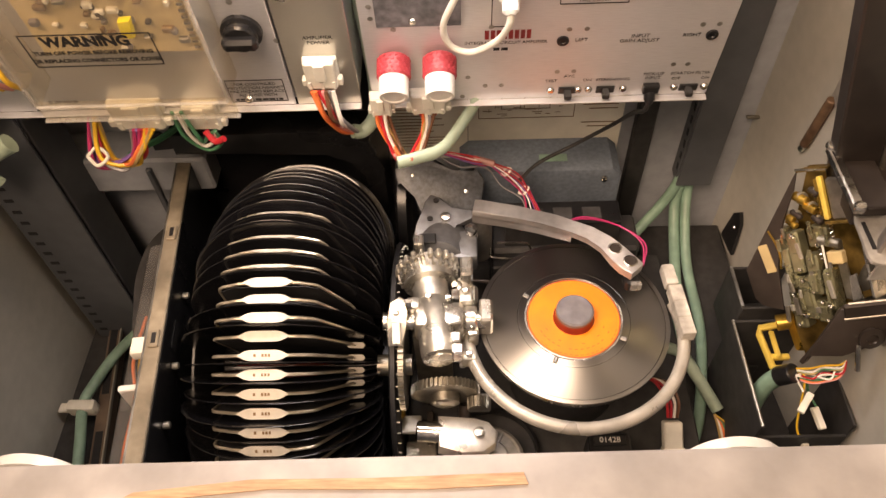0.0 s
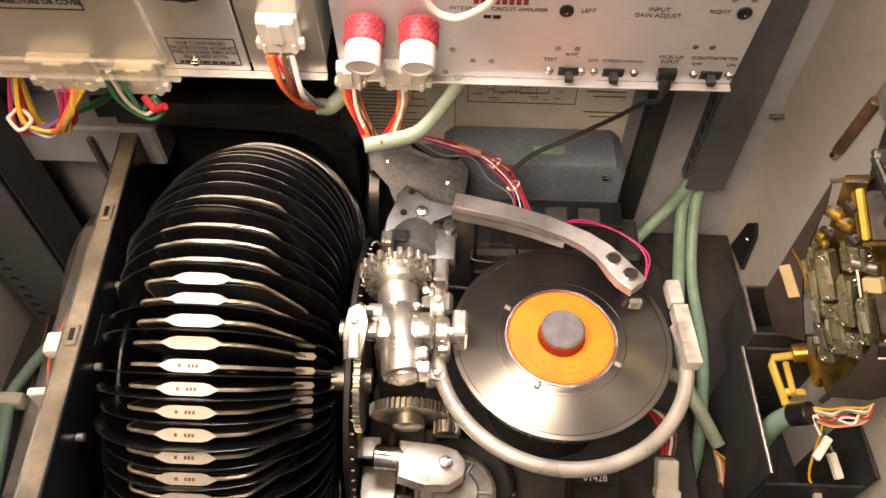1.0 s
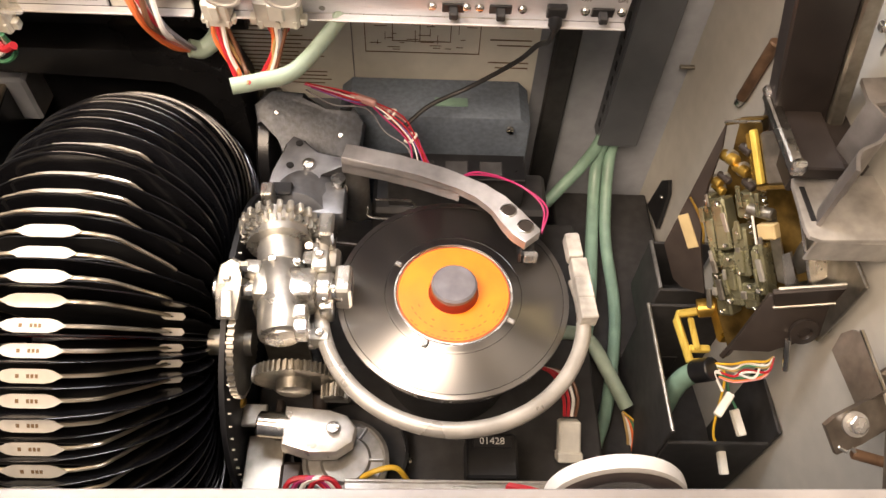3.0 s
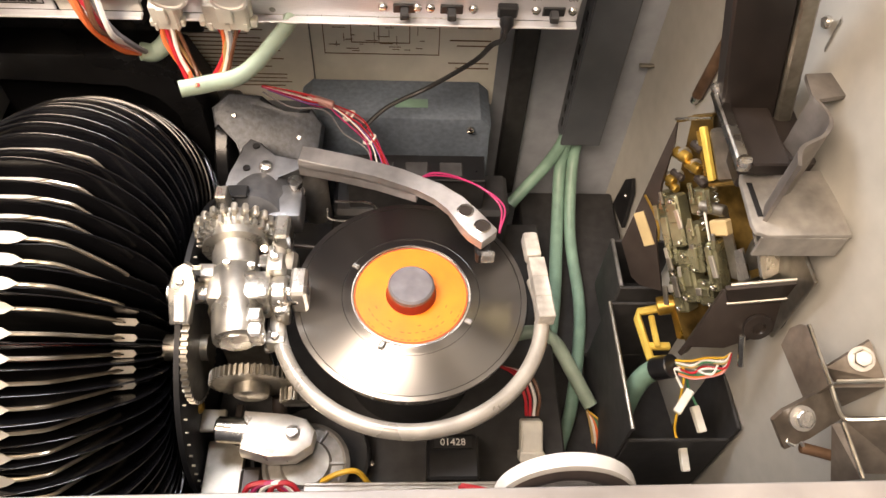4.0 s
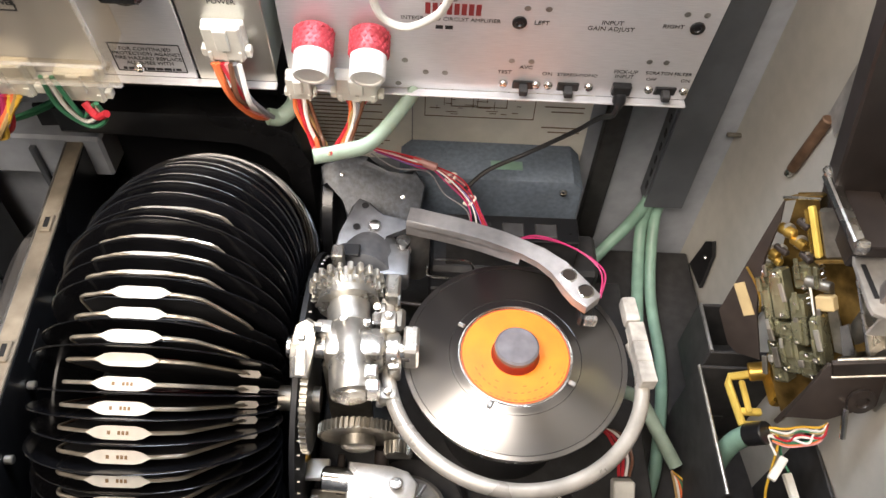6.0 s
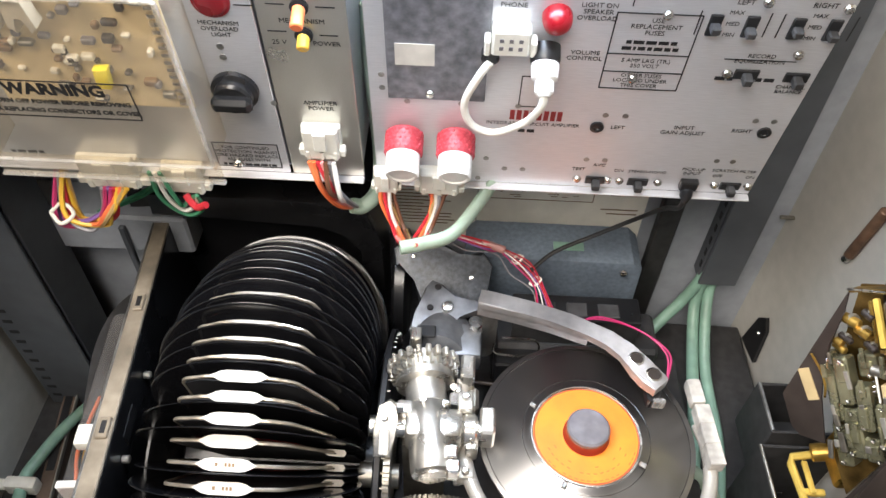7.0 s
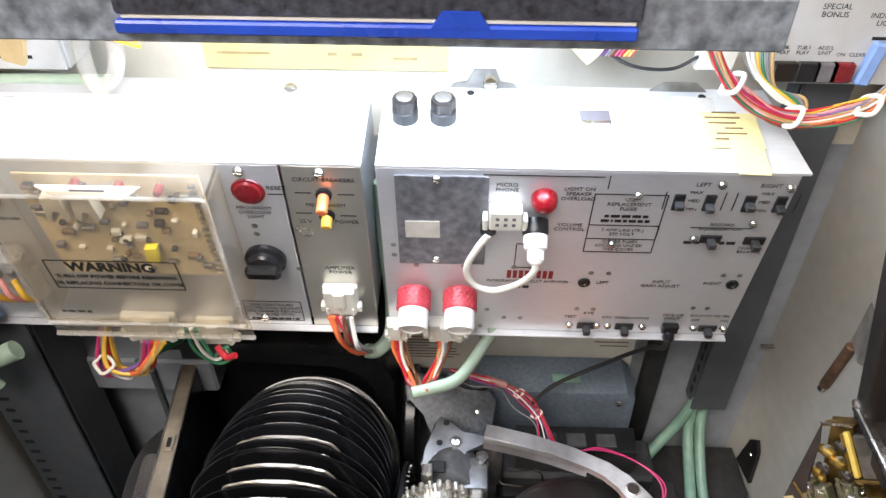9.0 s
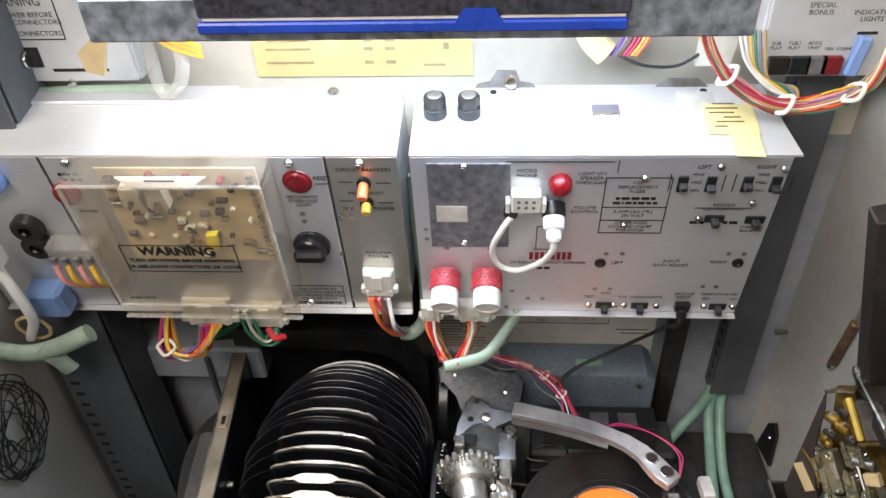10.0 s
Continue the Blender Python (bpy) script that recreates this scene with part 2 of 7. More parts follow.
def tube(bm, pts, r, seg=8, n=8, flat=1.0, smooth=True):
    """A round cord along the points; flat squashes it."""
    pts = spline(pts, n) if smooth else [Vector(p) for p in pts]
    rs = r if isinstance(r, (list, tuple)) else None
    ref, rings = Vector((0.31, 0.17, 0.93)), []
    for i, p in enumerate(pts):
        d = (pts[min(i + 1, len(pts) - 1)] - pts[max(i - 1, 0)]).normalized()
        u = (ref - d * ref.dot(d)).normalized()
        v = d.cross(u)
        ref = u
        rad = (rs[0] + (rs[1] - rs[0]) * i / (len(pts) - 1)) if rs else r
        rings.append([bm.verts.new(p + u * (rad * math.cos(a)) + v * (rad * flat * math.sin(a))) for a in (2 * math.pi * k / seg for k in range(seg))])
    for a, b in zip(rings, rings[1:]):
        for i in range(seg):
            bm.faces.new((a[i], a[(i + 1) % seg], b[(i + 1) % seg], b[i]))
    bm.faces.new(rings[0])
    bm.faces.new(rings[-1])
    return bm


def slab(bm, outline, thick, m=None, bevel=0.0):
    """A flat plate from an outline in the local xy plane, with its thickness along z."""
    m = m or Matrix()
    lo = [bm.verts.new(m @ Vector((x, y, 0))) for x, y in outline]
    hi = [bm.verts.new(m @ Vector((x, y, thick))) for x, y in outline]
    bm.faces.new(lo[::-1])
    top = bm.faces.new(hi)
    n = len(lo)
    for i in range(n):
        bm.faces.new((lo[i], lo[(i + 1) % n], hi[(i + 1) % n], hi[i]))
    if bevel:
        bmesh.ops.bevel(bm, geom=list(top.edges), offset=bevel, segments=2, affect="EDGES", profile=0.5)
    return bm


def S(outline, thick, m=None, bevel=0.0):
    return slab(bmesh.new(), outline, thick, m, bevel)


def plate(pts, thick):
    """A sheet-metal piece from its corners in space, thickened downwards."""
    P = [Vector(p) for p in pts]
    n = sum(((P[i] - P[0]).cross(P[i + 1] - P[0]) for i in range(1, len(P) - 1)), Vector()).normalized()
    if n.z > 0:
        n = -n
    bm = bmesh.new()
    a, b = [bm.verts.new(p) for p in P], [bm.verts.new(p + n * thick) for p in P]
    bm.faces.new(a)
    bm.faces.new(b[::-1])
    for i in range(len(P)):
        bm.faces.new((a[i], b[i], b[(i + 1) % len(P)], a[(i + 1) % len(P)]))
    return bm


def gear(bm, c, axis, r, thick, teeth, depth, hub=0.3):
    """A spur gear with its middle at c."""
    c, axis = Vector(c), Vector(axis).normalized()
    m = Matrix.Translation(c) @ axis.to_track_quat("Z", "Y").to_matrix().to_4x4()
    out = []
    for i in range(teeth):
        a, w = 2 * math.pi * i / teeth, 2 * math.pi / teeth
        for f_, rr in ((0.0, r - depth), (0.25, r - depth), (0.38, r), (0.68, r), (0.82, r - depth)):
            out.append((rr * math.cos(a + f_ * w), rr * math.sin(a + f_ * w)))
    slab(bm, out, thick, m @ Matrix.Translation((0, 0, -thick / 2)))
    return bm


def words(text, size, mat, parent, m, align="CENTER", name="lettering", bold=0.0):
    """Raised lettering; local x along the line, local y up, local z out."""
    cu = bpy.data.curves.new(name, "FONT")
    cu.body, cu.size, cu.align_x, cu.align_y, cu.extrude = text, size, align, "CENTER", 0.0001
    cu.resolution_u = 2
    cu.offset = bold
    tmp = bpy.data.objects.new(name, cu)
    me = bpy.data.meshes.new_from_object(tmp)
    bpy.data.objects.remove(tmp)
    me.materials.clear()
    me.materials.append(mat)
    ob = new(name, me)
    ob.parent = parent
    ob.matrix_basis = m
    return ob


def screw(parent, p, n, r=0.004, name="screw", mat=None):
    p, n = Vector(p), Vector(n).normalized()
    bm = turned(bmesh.new(), [(r, 0), (r, r * 0.35), (r * 0.75, r * 0.75), (r * 0.2, r * 0.85)], p, p + n, 12)
    q = n.to_track_quat("Z", "Y").to_matrix().to_4x4()
    box(bm, (0, 0, 0), (r * 1.3, r * 0.25, r * 0.2), 0, Matrix.Translation(p + n * r * 0.82) @ q)
    return part(name, bm, mat or M_STEEL, parent)


def wire(name, pts, r, mat, label, category="wire", group="", seg=8, n=8, flat=1.0):
    return thing(name, label, category, None, tube(bmesh.new(), pts, r, seg, n, flat), mat, group)


# ---- setting: cabinet ----
def room():
    # unseen closed room, added so its pale surfaces bounce the lamp light
    for nm, c, s in (("floor", (0, -0.6, -0.42), (5, 5, 0.1)), ("ceiling", (0, -0.6, 2.3), (5, 5, 0.1)), ("wall_north", (0, 1.9, 0.95), (5, 0.1, 2.8)), ("wall_south", (0, -3.05, 0.95), (5, 0.1, 2.8)),
                     ("wall_east", (2.5, -0.6, 0.95), (0.1, 5, 2.8)), ("wall_west", (-2.5, -0.6, 0.95), (0.1, 5, 2.8))):
        thing(nm, "unseen pale room surface added to bounce light", nm.split("_")[0], None, B(c, s), M_CREAM, kind="structure")


def cabinet():
    k = dict(kind="structure")
    # side walls lean outwards towards the front
    thing("cabinet_wall_east", "grey-beige painted inner side of the cabinet", "wall", None, S([(0.323, 0.66), (0.384, 0.10), (0.402, 0.10), (0.341, 0.66)], 0.80, pose(0, 0, -0.04)), M_WALL, **k)
    thing("cabinet_wall_west", "grey-beige painted inner side of the cabinet", "wall", None, S([(-0.50, 0.66), (-0.50, 0.12), (-0.518, 0.12), (-0.518, 0.66)], 0.80, pose(0, 0, -0.04)), M_WALL, **k)
    thing("cabinet_wall_north", "grey board at the back of the cabinet", "wall", None, B((-0.08, 0.635, 0.23), (0.87, 0.02, 0.55)), M_WALLBACK, **k)
    thing("cabinet_backboard", "cream painted board behind the amplifiers", "wall", None, B((-0.08, 0.635, 0.64), (0.87, 0.02, 0.27)), M_CREAM, **k)
    thing("cabinet_plinth", "plain lower body of the cabinet under its floor", "cabinet", None, B((-0.06, 0.38, -0.21), (0.93, 0.58, 0.32)), M_FRONT, **k)
    thing("cabinet_floor", "black painted bottom of the cabinet", "floor", None, B((-0.06, 0.38, -0.035), (0.90, 0.54, 0.02)), M_BLACKM, **k)
    fr = thing("front_rail", "worn grey-beige front rail of the open cabinet", "rail", None, B((0, 0, 0), (0.95, 0.071, 0.50), 0.004, pose(-0.05, 0.1175, 0.20, 0, 0, 0.7), 2), M_FRONT, **k)
    bm = S([(-0.18, 0.0), (-0.10, 0.007), (-0.02, 0.006), (0.03, 0.008), (0.028, 0.014), (-0.05, 0.012), (-0.11, 0.012), (-0.17, 0.006)], 0.0012, pose(0, 0.128, 0.450))
    part("bare_wood_streak", bm, M_WOOD, fr, "bare orange-brown wood where paint is worn")
    # ledge at the back left
    lg = thing("back_ledge", "grey folded metal ledge with a seam along the back", "ledge", None, B((-0.385, 0.60, 0.225), (0.21, 0.05, 0.05), 0.003), M_WALLBACK, **k)
    part("seam_strip", B((-0.345, 0.572, 0.14), (0.006, 0.006, 0.2), 0.001), M_POST, lg)
    part("lower_panel", B((-0.385, 0.615, 0.10), (0.21, 0.012, 0.2), 0.002), M_WALLBACK, lg)


def post(name, x0, x1, y0, y1, z0, z1, label, holes):
    p = thing(name, label, "post", kind="structure")
    bm = bmesh.new()
    w = 0.004
    box(bm, ((x0 + x1) / 2, y0, (z0 + z1) / 2), (x1 - x0, w, z1 - z0), 0.001)
    part("web", bm, M_POST, p)
    part("flange", B((x0 + w / 2, (y0 + y1) / 2 + w, (z0 + z1) / 2), (w, y1 - y0 - w, z1 - z0), 0.001), M_POST, p)
    part("flange", B((x1 - w / 2, (y0 + y1) / 2 + w, (z0 + z1) / 2), (w, y1 - y0 - w, z1 - z0), 0.001), M_POST, p)
    src = None
    for i in range(holes):
        z = z0 + 0.02 + i * 0.018
        if z > z1 - 0.01:
            break
        if src is None:
            src = part("slot_hole", B((0, 0, 0), (0.010, 0.0012, 0.005) if x0 < 0 else (0.0012, 0.005, 0.009), 0.0004), M_INK, p)
        m = pose(x0 + 0.012, y0 - w / 2, z) if x0 < 0 else pose(x0, y0 + 0.012, z)
        if i == 0:
            src.matrix_basis = m
        else:
            again(src, "slot_hole", p, m)
    return p


room()
cabinet()
post("cabinet_post", -0.487, -0.415, 0.52, 0.58, -0.02, 0.72, "slotted slate-grey steel corner post", 30)
post("cabinet_post", 0.252, 0.292, 0.598, 0.622, 0.165, 0.66, "slotted slate-grey steel corner post", 8)

# ---- carousel of records ----
CY, CZ, CX = 0.3928, 0.1166, -0.1625
R_TAB, R_REC, SLOTS = 0.2076, 0.2166, 85
STEP = 2 * math.pi / SLOTS
A0 = math.radians(100.0)


def slot_pose(a):
    """Local x along the axle, local y outwards, local z round the ring."""
    out = Vector((0, math.cos(a), math.sin(a)))
    xx = Vector((1, 0, 0))
    m = Matrix((xx, out, xx.cross(out))).transposed().to_4x4()
    return Matrix.Translation((CX, CY, CZ)) @ m


M_TANW = material("tarnished_wire", (0.52, 0.46, 0.37), 0.35, 0.8, 0.1, 100, 0.05, 0.3, 30)


def carousel():
    c = thing("record_carousel", "black record carousel with wire dividers and white number tabs", "carousel", pose(0, 0, 0))
    part("hub_drum", turned(bmesh.new(), [(0.03, 0), (0.036, 0.004), (0.036, 0.176), (0.03, 0.18)], (CX - 0.09, CY, CZ), (CX + 1, CY, CZ), 40), M_BLACK, c)
    part("side_plate", turned(bmesh.new(), [(0.10, 0), (0.105, 0.002), (0.105, 0.004), (0.10, 0.006)], (CX - 0.097, CY, CZ), (CX + 1, CY, CZ), 56), M_BLACK, c)
    bm = turned(bmesh.new(), [(0.122, 0), (0.130, 0.002), (0.130, 0.006), (0.122, 0.008)], (CX + 0.092, CY, CZ), (CX + 1, CY, CZ), 72)
    part("drive_wheel", bm, M_INK, c)
    pin = None
    for i in range(70):
        a = 2 * math.pi * i / 70
        m = Matrix.Translation((CX + 0.099, CY + 0.126 * math.cos(a), CZ + 0.126 * math.sin(a)))
        if pin is None:
            pin = part("drive_pin", rod(bmesh.new(), (0, 0, 0), (0.0025, 0, 0), 0.0009, 8), M_GEAR, c)
            pin.matrix_basis = m
        else:
            again(pin, "drive_pin", c, m)
    # one divider: a bent bright wire with a dark sheet below it
    r = R_TAB - 0.001
    bm = tube(bmesh.new(), [(-0.045, r - 0.08, 0), (-0.045, r - 0.022, 0), (-0.0445, r - 0.013, 0), (-0.041, r - 0.0075, 0), (-0.032, r - 0.004, 0), (-0.02, r - 0.0005, 0), (0.02, r - 0.0005, 0), (0.030, r - 0.003, 0), (0.038, r - 0.006, 0), (0.044, r - 0.014, 0), (0.060, r - 0.044, 0), (0.064, r - 0.056, 0)], 0.0014, 6, 4, 1.0)
    wsrc = part("divider_wire", bm, M_TANW, c)
    bm = S([(-0.045, 0.04), (0.078, 0.04), (0.078, r - 0.075), (0.062, r - 0.052), (0.042, r - 0.014), (0.03, r - 0.007), (-0.03, r - 0.007), (-0.044, r - 0.015)], 0.0008)
    ssrc = part("divider_sheet", bm, M_INK, c)
    ln = 0.0215
    bm = S([(-ln, 0), (-0.0150, 0.0034), (-0.0105, 0.0044), (0.0105, 0.0044), (0.0150, 0.0034), (ln, 0), (0.0150, -0.0034), (0.0105, -0.0044), (-0.0105, -0.0044), (-0.0150, -0.0034)], 0.0008)
    bmesh.ops.transform(bm, matrix=Matrix.Translation((0, R_TAB, 0)) @ Matrix.Rotation(math.radians(-90), 4, "X"), verts=bm.verts)
    tsrc = part("number_tab", bm, M_LABEL, c, "white lens-shaped number tab")
    bm = bmesh.new()
    for x, w in ((-0.0065, 0.002), (0.0, 0.0017), (0.0026, 0.0017), (0.0052, 0.0017)):
        box(bm, (x, R_TAB + 0.0010, 0.0), (w, 0.0003, 0.0024))
    psrc = part("number_print", bm, M_BROWN, c)
    bm = S([(-0.009, 0), (-0.005, 0.0026), (0.007, 0.0026), (0.009, 0.0), (0.007, -0.0026), (-0.005, -0.0026)], 0.0012, Matrix.Translation((0.065, r - 0.059, 0.0)) @ Matrix.Rotation(radians(-90), 4, "X") @ Matrix.Rotation(radians(22), 4, "Y"))
    esrc = part("end_clip", bm, M_BOW, c, "pale clip at the lower end of a divider")
    # slots past the top: tabs look thin and dim there, put into shape and colour
    bm = S([(-ln, 0), (-0.0150, 0.0011), (-0.0105, 0.0016), (0.0105, 0.0016), (0.0150, 0.0011), (ln, 0), (0.0150, -0.0011), (0.0105, -0.0016), (-0.0105, -0.0016), (-0.0150, -0.0011)], 0.0008)
    bmesh.ops.transform(bm, matrix=Matrix.Translation((0, R_TAB, 0)) @ Matrix.Rotation(math.radians(-90), 4, "X"), verts=bm.verts)
    fsrc = part("edge_on_tab", bm, M_BOW, c, "narrow dull lens for a number tab seen edge-on")
    fsrc.matrix_basis = slot_pose(A0 - STEP)
    for s in (wsrc, ssrc, tsrc):
        s.matrix_basis = slot_pose(A0)
    esrc.matrix_basis = slot_pose(A0 + 3 * STEP)
    psrc.matrix_basis = slot_pose(A0 + 4 * STEP)
    for k in range(1, SLOTS):
        m = slot_pose(A0 + k * STEP)
        for s in (wsrc, ssrc, tsrc if k < 50 else fsrc):
            if not (s is fsrc and k == SLOTS - 1):
                again(s, s.name, c, m)
        if k in (4, 5, 6, 7):
            again(esrc, esrc.name, c, m)
        if 5 <= k <= 14:
            again(psrc, psrc.name, c, m)
    return c


def disc_mesh():
    """A single with its grooves; local z is its axis, its middle at the origin."""
    R = 0.0875
    prof = [(0.0190, -0.0009), (0.046, -0.0009), (0.050, -0.0006), (0.0845, -0.0006), (R, -0.0008), (R + 0.0003, 0.0), (R, 0.0008), (0.0845, 0.0006)]
    prof += [(0.050, 0.0006), (0.046, 0.0009), (0.0190, 0.0009), (0.0190, -0.0009)]
    return turned(bmesh.new(), prof, (0, 0, 0), (0, 0, 1), 64, False)


def carousel_records():
    R = 0.0875
    bm = turned(bmesh.new(), [(0.019, -0.0008), (0.0455, -0.0008), (0.050, -0.0005), (0.0845, -0.0005), (0.0868, -0.0005), (0.0873, -0.0003), (R, 0), (0.0873, 0.0003), (0.0868, 0.0005), (0.0845, 0.0005), (0.050, 0.0005), (0.0455, 0.0008), (0.019, 0.0008), (0.019, -0.0008)], (0, 0, 0), (0, 0, 1), 72, False)
    first = thing("record", "black vinyl single standing on edge in the carousel", "record", None, bm, M_VINYL, "records in the carousel")
    bml = turned(bmesh.new(), [(0.0192, -0.001), (0.044, -0.001), (0.044, 0.001), (0.0192, 0.001), (0.0192, -0.001)], (0, 0, 0), (0, 0, 1), 40, False)
    lab = part("label", bml, M_DRED, first)
    rng = random.Random(4)
    placed = False
    for k in range(SLOTS):
        if k in (0, 3):
            continue
        m = slot_pose(A0 + (k + 0.40) * STEP) @ Matrix.Translation((-0.001 + rng.uniform(-0.0012, 0.0012), R_REC - R + rng.uniform(-0.0016, 0.0010) + (0.004 if k in (2, 5, 7, 12, 81) else -0.0015), rng.uniform(-0.0014, 0.0014))) @ Matrix.Rotation(radians(rng.uniform(-0.6, 0.6)), 4, "X")
        if not placed:
            first.matrix_world = m
            placed = True
        else:
            copy_thing(first, m)


carousel()
carousel_records()


M_RAIL = material("scuffed_rail", (0.33, 0.28, 0.21), 0.42, 0.4, 0.12, 80, 0.08, 0.35, 20)


def housing():
    h = thing("carousel_housing", "black sheet-metal housing behind and beside the carousel", "housing", pose(0, 0, 0))
    out = [(-0.30, 0.0), (-0.085, 0.0), (-0.085, 0.20), (-0.09, 0.255), (-0.105, 0.285), (-0.13, 0.30), (-0.30, 0.30)]
    part("back_plate", S(out, 0.006, pose(0, 0.612, 0.0, 90)), M_BLACK, h)
    out2 = [(-0.30, 0.275), (-0.14, 0.275), (-0.115, 0.262), (-0.10, 0.24), (-0.10, 0.10), (-0.082, 0.10), (-0.082, 0.25), (-0.095, 0.285), (-0.13, 0.303), (-0.30, 0.303)]
    part("raised_rim", S(out2, 0.05, pose(0, 0.605, 0.0, 90), 0.004), M_BLACK, h)
    part("top_panel", B((-0.19, 0.595, 0.335), (0.23, 0.014, 0.07), 0.002), M_BLACK, h)
    for x, z in ((-0.165, 0.325), (-0.163, 0.345), (-0.245, 0.33)):
        screw(h, (x, 0.587, z), (0, -1, 0), 0.0024)
    # the side plate with its pale top flange
    RAIL = pose(-0.288, 0.40, 0.0, 0, 0, 5.4)
    s = thing("carousel_side_rail", "dark side plate with a worn bare metal top flange", "rail", RAIL)
    part("side_plate", B((0.006, 0.0, 0.11), (0.003, 0.42, 0.262), 0.001), M_BLACK, s)
    part("flange", B((0.0, 0.0, 0.243), (0.0148, 0.425, 0.004), 0.001), M_RAIL, s, "scuffed bare metal flange")
    part("flange_lip", B((-0.0080, 0.0, 0.239), (0.002, 0.425, 0.012), 0.0006), M_DULL, s)
    for y in (0.075, -0.05):
        k = part("clip", B((0.001, y, 0.2465), (0.009, 0.018, 0.003), 0.0008), M_RAIL, s)
        part("clip_slot", B((0.001, y, 0.2483), (0.004, 0.011, 0.0008), 0.0002), M_INK, k)
    for y in (0.02, -0.06, -0.12):
        part("stud", rod(bmesh.new(), (0.0075, y, 0.212), (0.014, y, 0.212), 0.0034, 10, 0.0008), M_BRASSY, s)
    part("slot", B((0.0078, -0.03, 0.215), (0.0012, 0.03, 0.014), 0.0004), M_INK, s)
    part("corner_bracket", S([(0, 0), (0.03, 0.0), (0.03, 0.05), (0.012, 0.07), (0, 0.07)], 0.003, pose(-0.032, 0.197, 0.205, 90)), M_BLACK, s)
    screw(s, (-0.015, 0.192, 0.232), (0, -1, 0), 0.005)
    g = thing("cable_channel", "smoky clear plastic cable channel along the side rail", "channel", RAIL)
    part("channel_cover", B((-0.021, -0.055, 0.205), (0.024, 0.28, 0.034), 0.007, None, 3), M_SMOKY, g)
    part("channel_back", B((-0.021, -0.055, 0.186), (0.020, 0.27, 0.003), 0.001), M_BRONZE, g)
    part("band", B((-0.021, -0.085, 0.206), (0.026, 0.006, 0.037), 0.001), M_WHITE, g, "white band round the channel")
    part("bridge_clip", B((-0.010, -0.052, 0.236), (0.024, 0.018, 0.012), 0.002, None, 2), M_NYLON, g, "white clip bridging channel and rail")
    p = thing("slotted_strip", "brown slotted metal strip standing on the cabinet floor", "strip", pose(-0.448, 0.43, -0.024, 0, 0, 8.3))
    part("web", B((0, 0, 0.010), (0.017, 0.25, 0.020), 0.001), M_STRIP, p)
    part("edge", B((0.0088, 0, 0.0215), (0.002, 0.25, 0.006), 0.0005), M_BRASSY, p, "thin bright metal edge")
    for y, ln in ((0.045, 0.10), (-0.08, 0.05)):
        part("slot", B((-0.001, y, 0.0203), (0.009, ln, 0.0012), 0.0004), M_INK, p)
    pth = spline([(-0.306, 0.565, 0), (-0.332, 0.543, 0), (-0.350, 0.512, 0), (-0.353, 0.470, 0), (-0.345, 0.426, 0), (-0.338, 0.395, 0)], 4)
    o3 = [(q.x, q.y) for q in pth] + [(-0.300, 0.395), (-0.302, 0.565)]
    thing("wheel_guard", "black rounded metal guard beside the carousel", "guard", None, S(o3, 0.206, pose(0, 0, -0.024), 0.004), M_BLACKM)


M_SMOKY = clear("smoky_plastic", (0.80, 0.77, 0.74), 0.12, 0.07)
M_STRIP = material("brown_primed_steel", (0.16, 0.115, 0.085), 0.45, 0.3, 0.2, 60, 0.08, 0.35, 14)
housing()
for w_n, w_x, w_z in (("orange", -0.026, 0.210), ("green", -0.017, 0.212), ("yellow", -0.023, 0.203), ("pink", -0.014, 0.205)):
    wp = pose(-0.288, 0.40, 0.0, 0, 0, 5.4)
    wire("channel_wire", [wp @ Vector(q) for q in ((w_x, 0.0, w_z), (w_x - 0.003, -0.05, w_z + 0.004), (w_x + 0.003, -0.09, w_z), (w_x, -0.14, w_z - 0.003), (w_x + 0.003, -0.185, w_z - 0.004))], 0.0016, WIRE[w_n], w_n + " wire inside the clear cable channel", group="wires in the cable channel")
wire("green_hose", [(-0.418, 0.52, 0.005), (-0.444, 0.477, 0.006), (-0.461, 0.432, 0.006), (-0.467, 0.406, 0.004), (-0.459, 0.362, 0.0), (-0.452, 0.321, -0.004), (-0.448, 0.28, -0.012)], 0.0066, M_DSLEEVE, "green sleeved cable clipped in the cabinet bottom", "cable", seg=12)
cl = thing("cable_clip", "cream plastic cable clip round a green cable", "clip", pose(-0.467, 0.404, 0.002), B((0, 0, 0), (0.034, 0.014, 0.02), 0.003, None, 2), M_NYLON)
part("clip_tab", B((-0.022, 0.0, 0.0), (0.014, 0.012, 0.004), 0.001), M_NYLON, cl)

# ---- deck and turntable ----
TT = Vector((0.1005, 0.3725, 0.2315))


M_SHELFD = material("scuffed_grey_sheet", (0.36, 0.335, 0.30), 0.45, 0.5, 0.14, 110, 0.08, 0.3, 30)


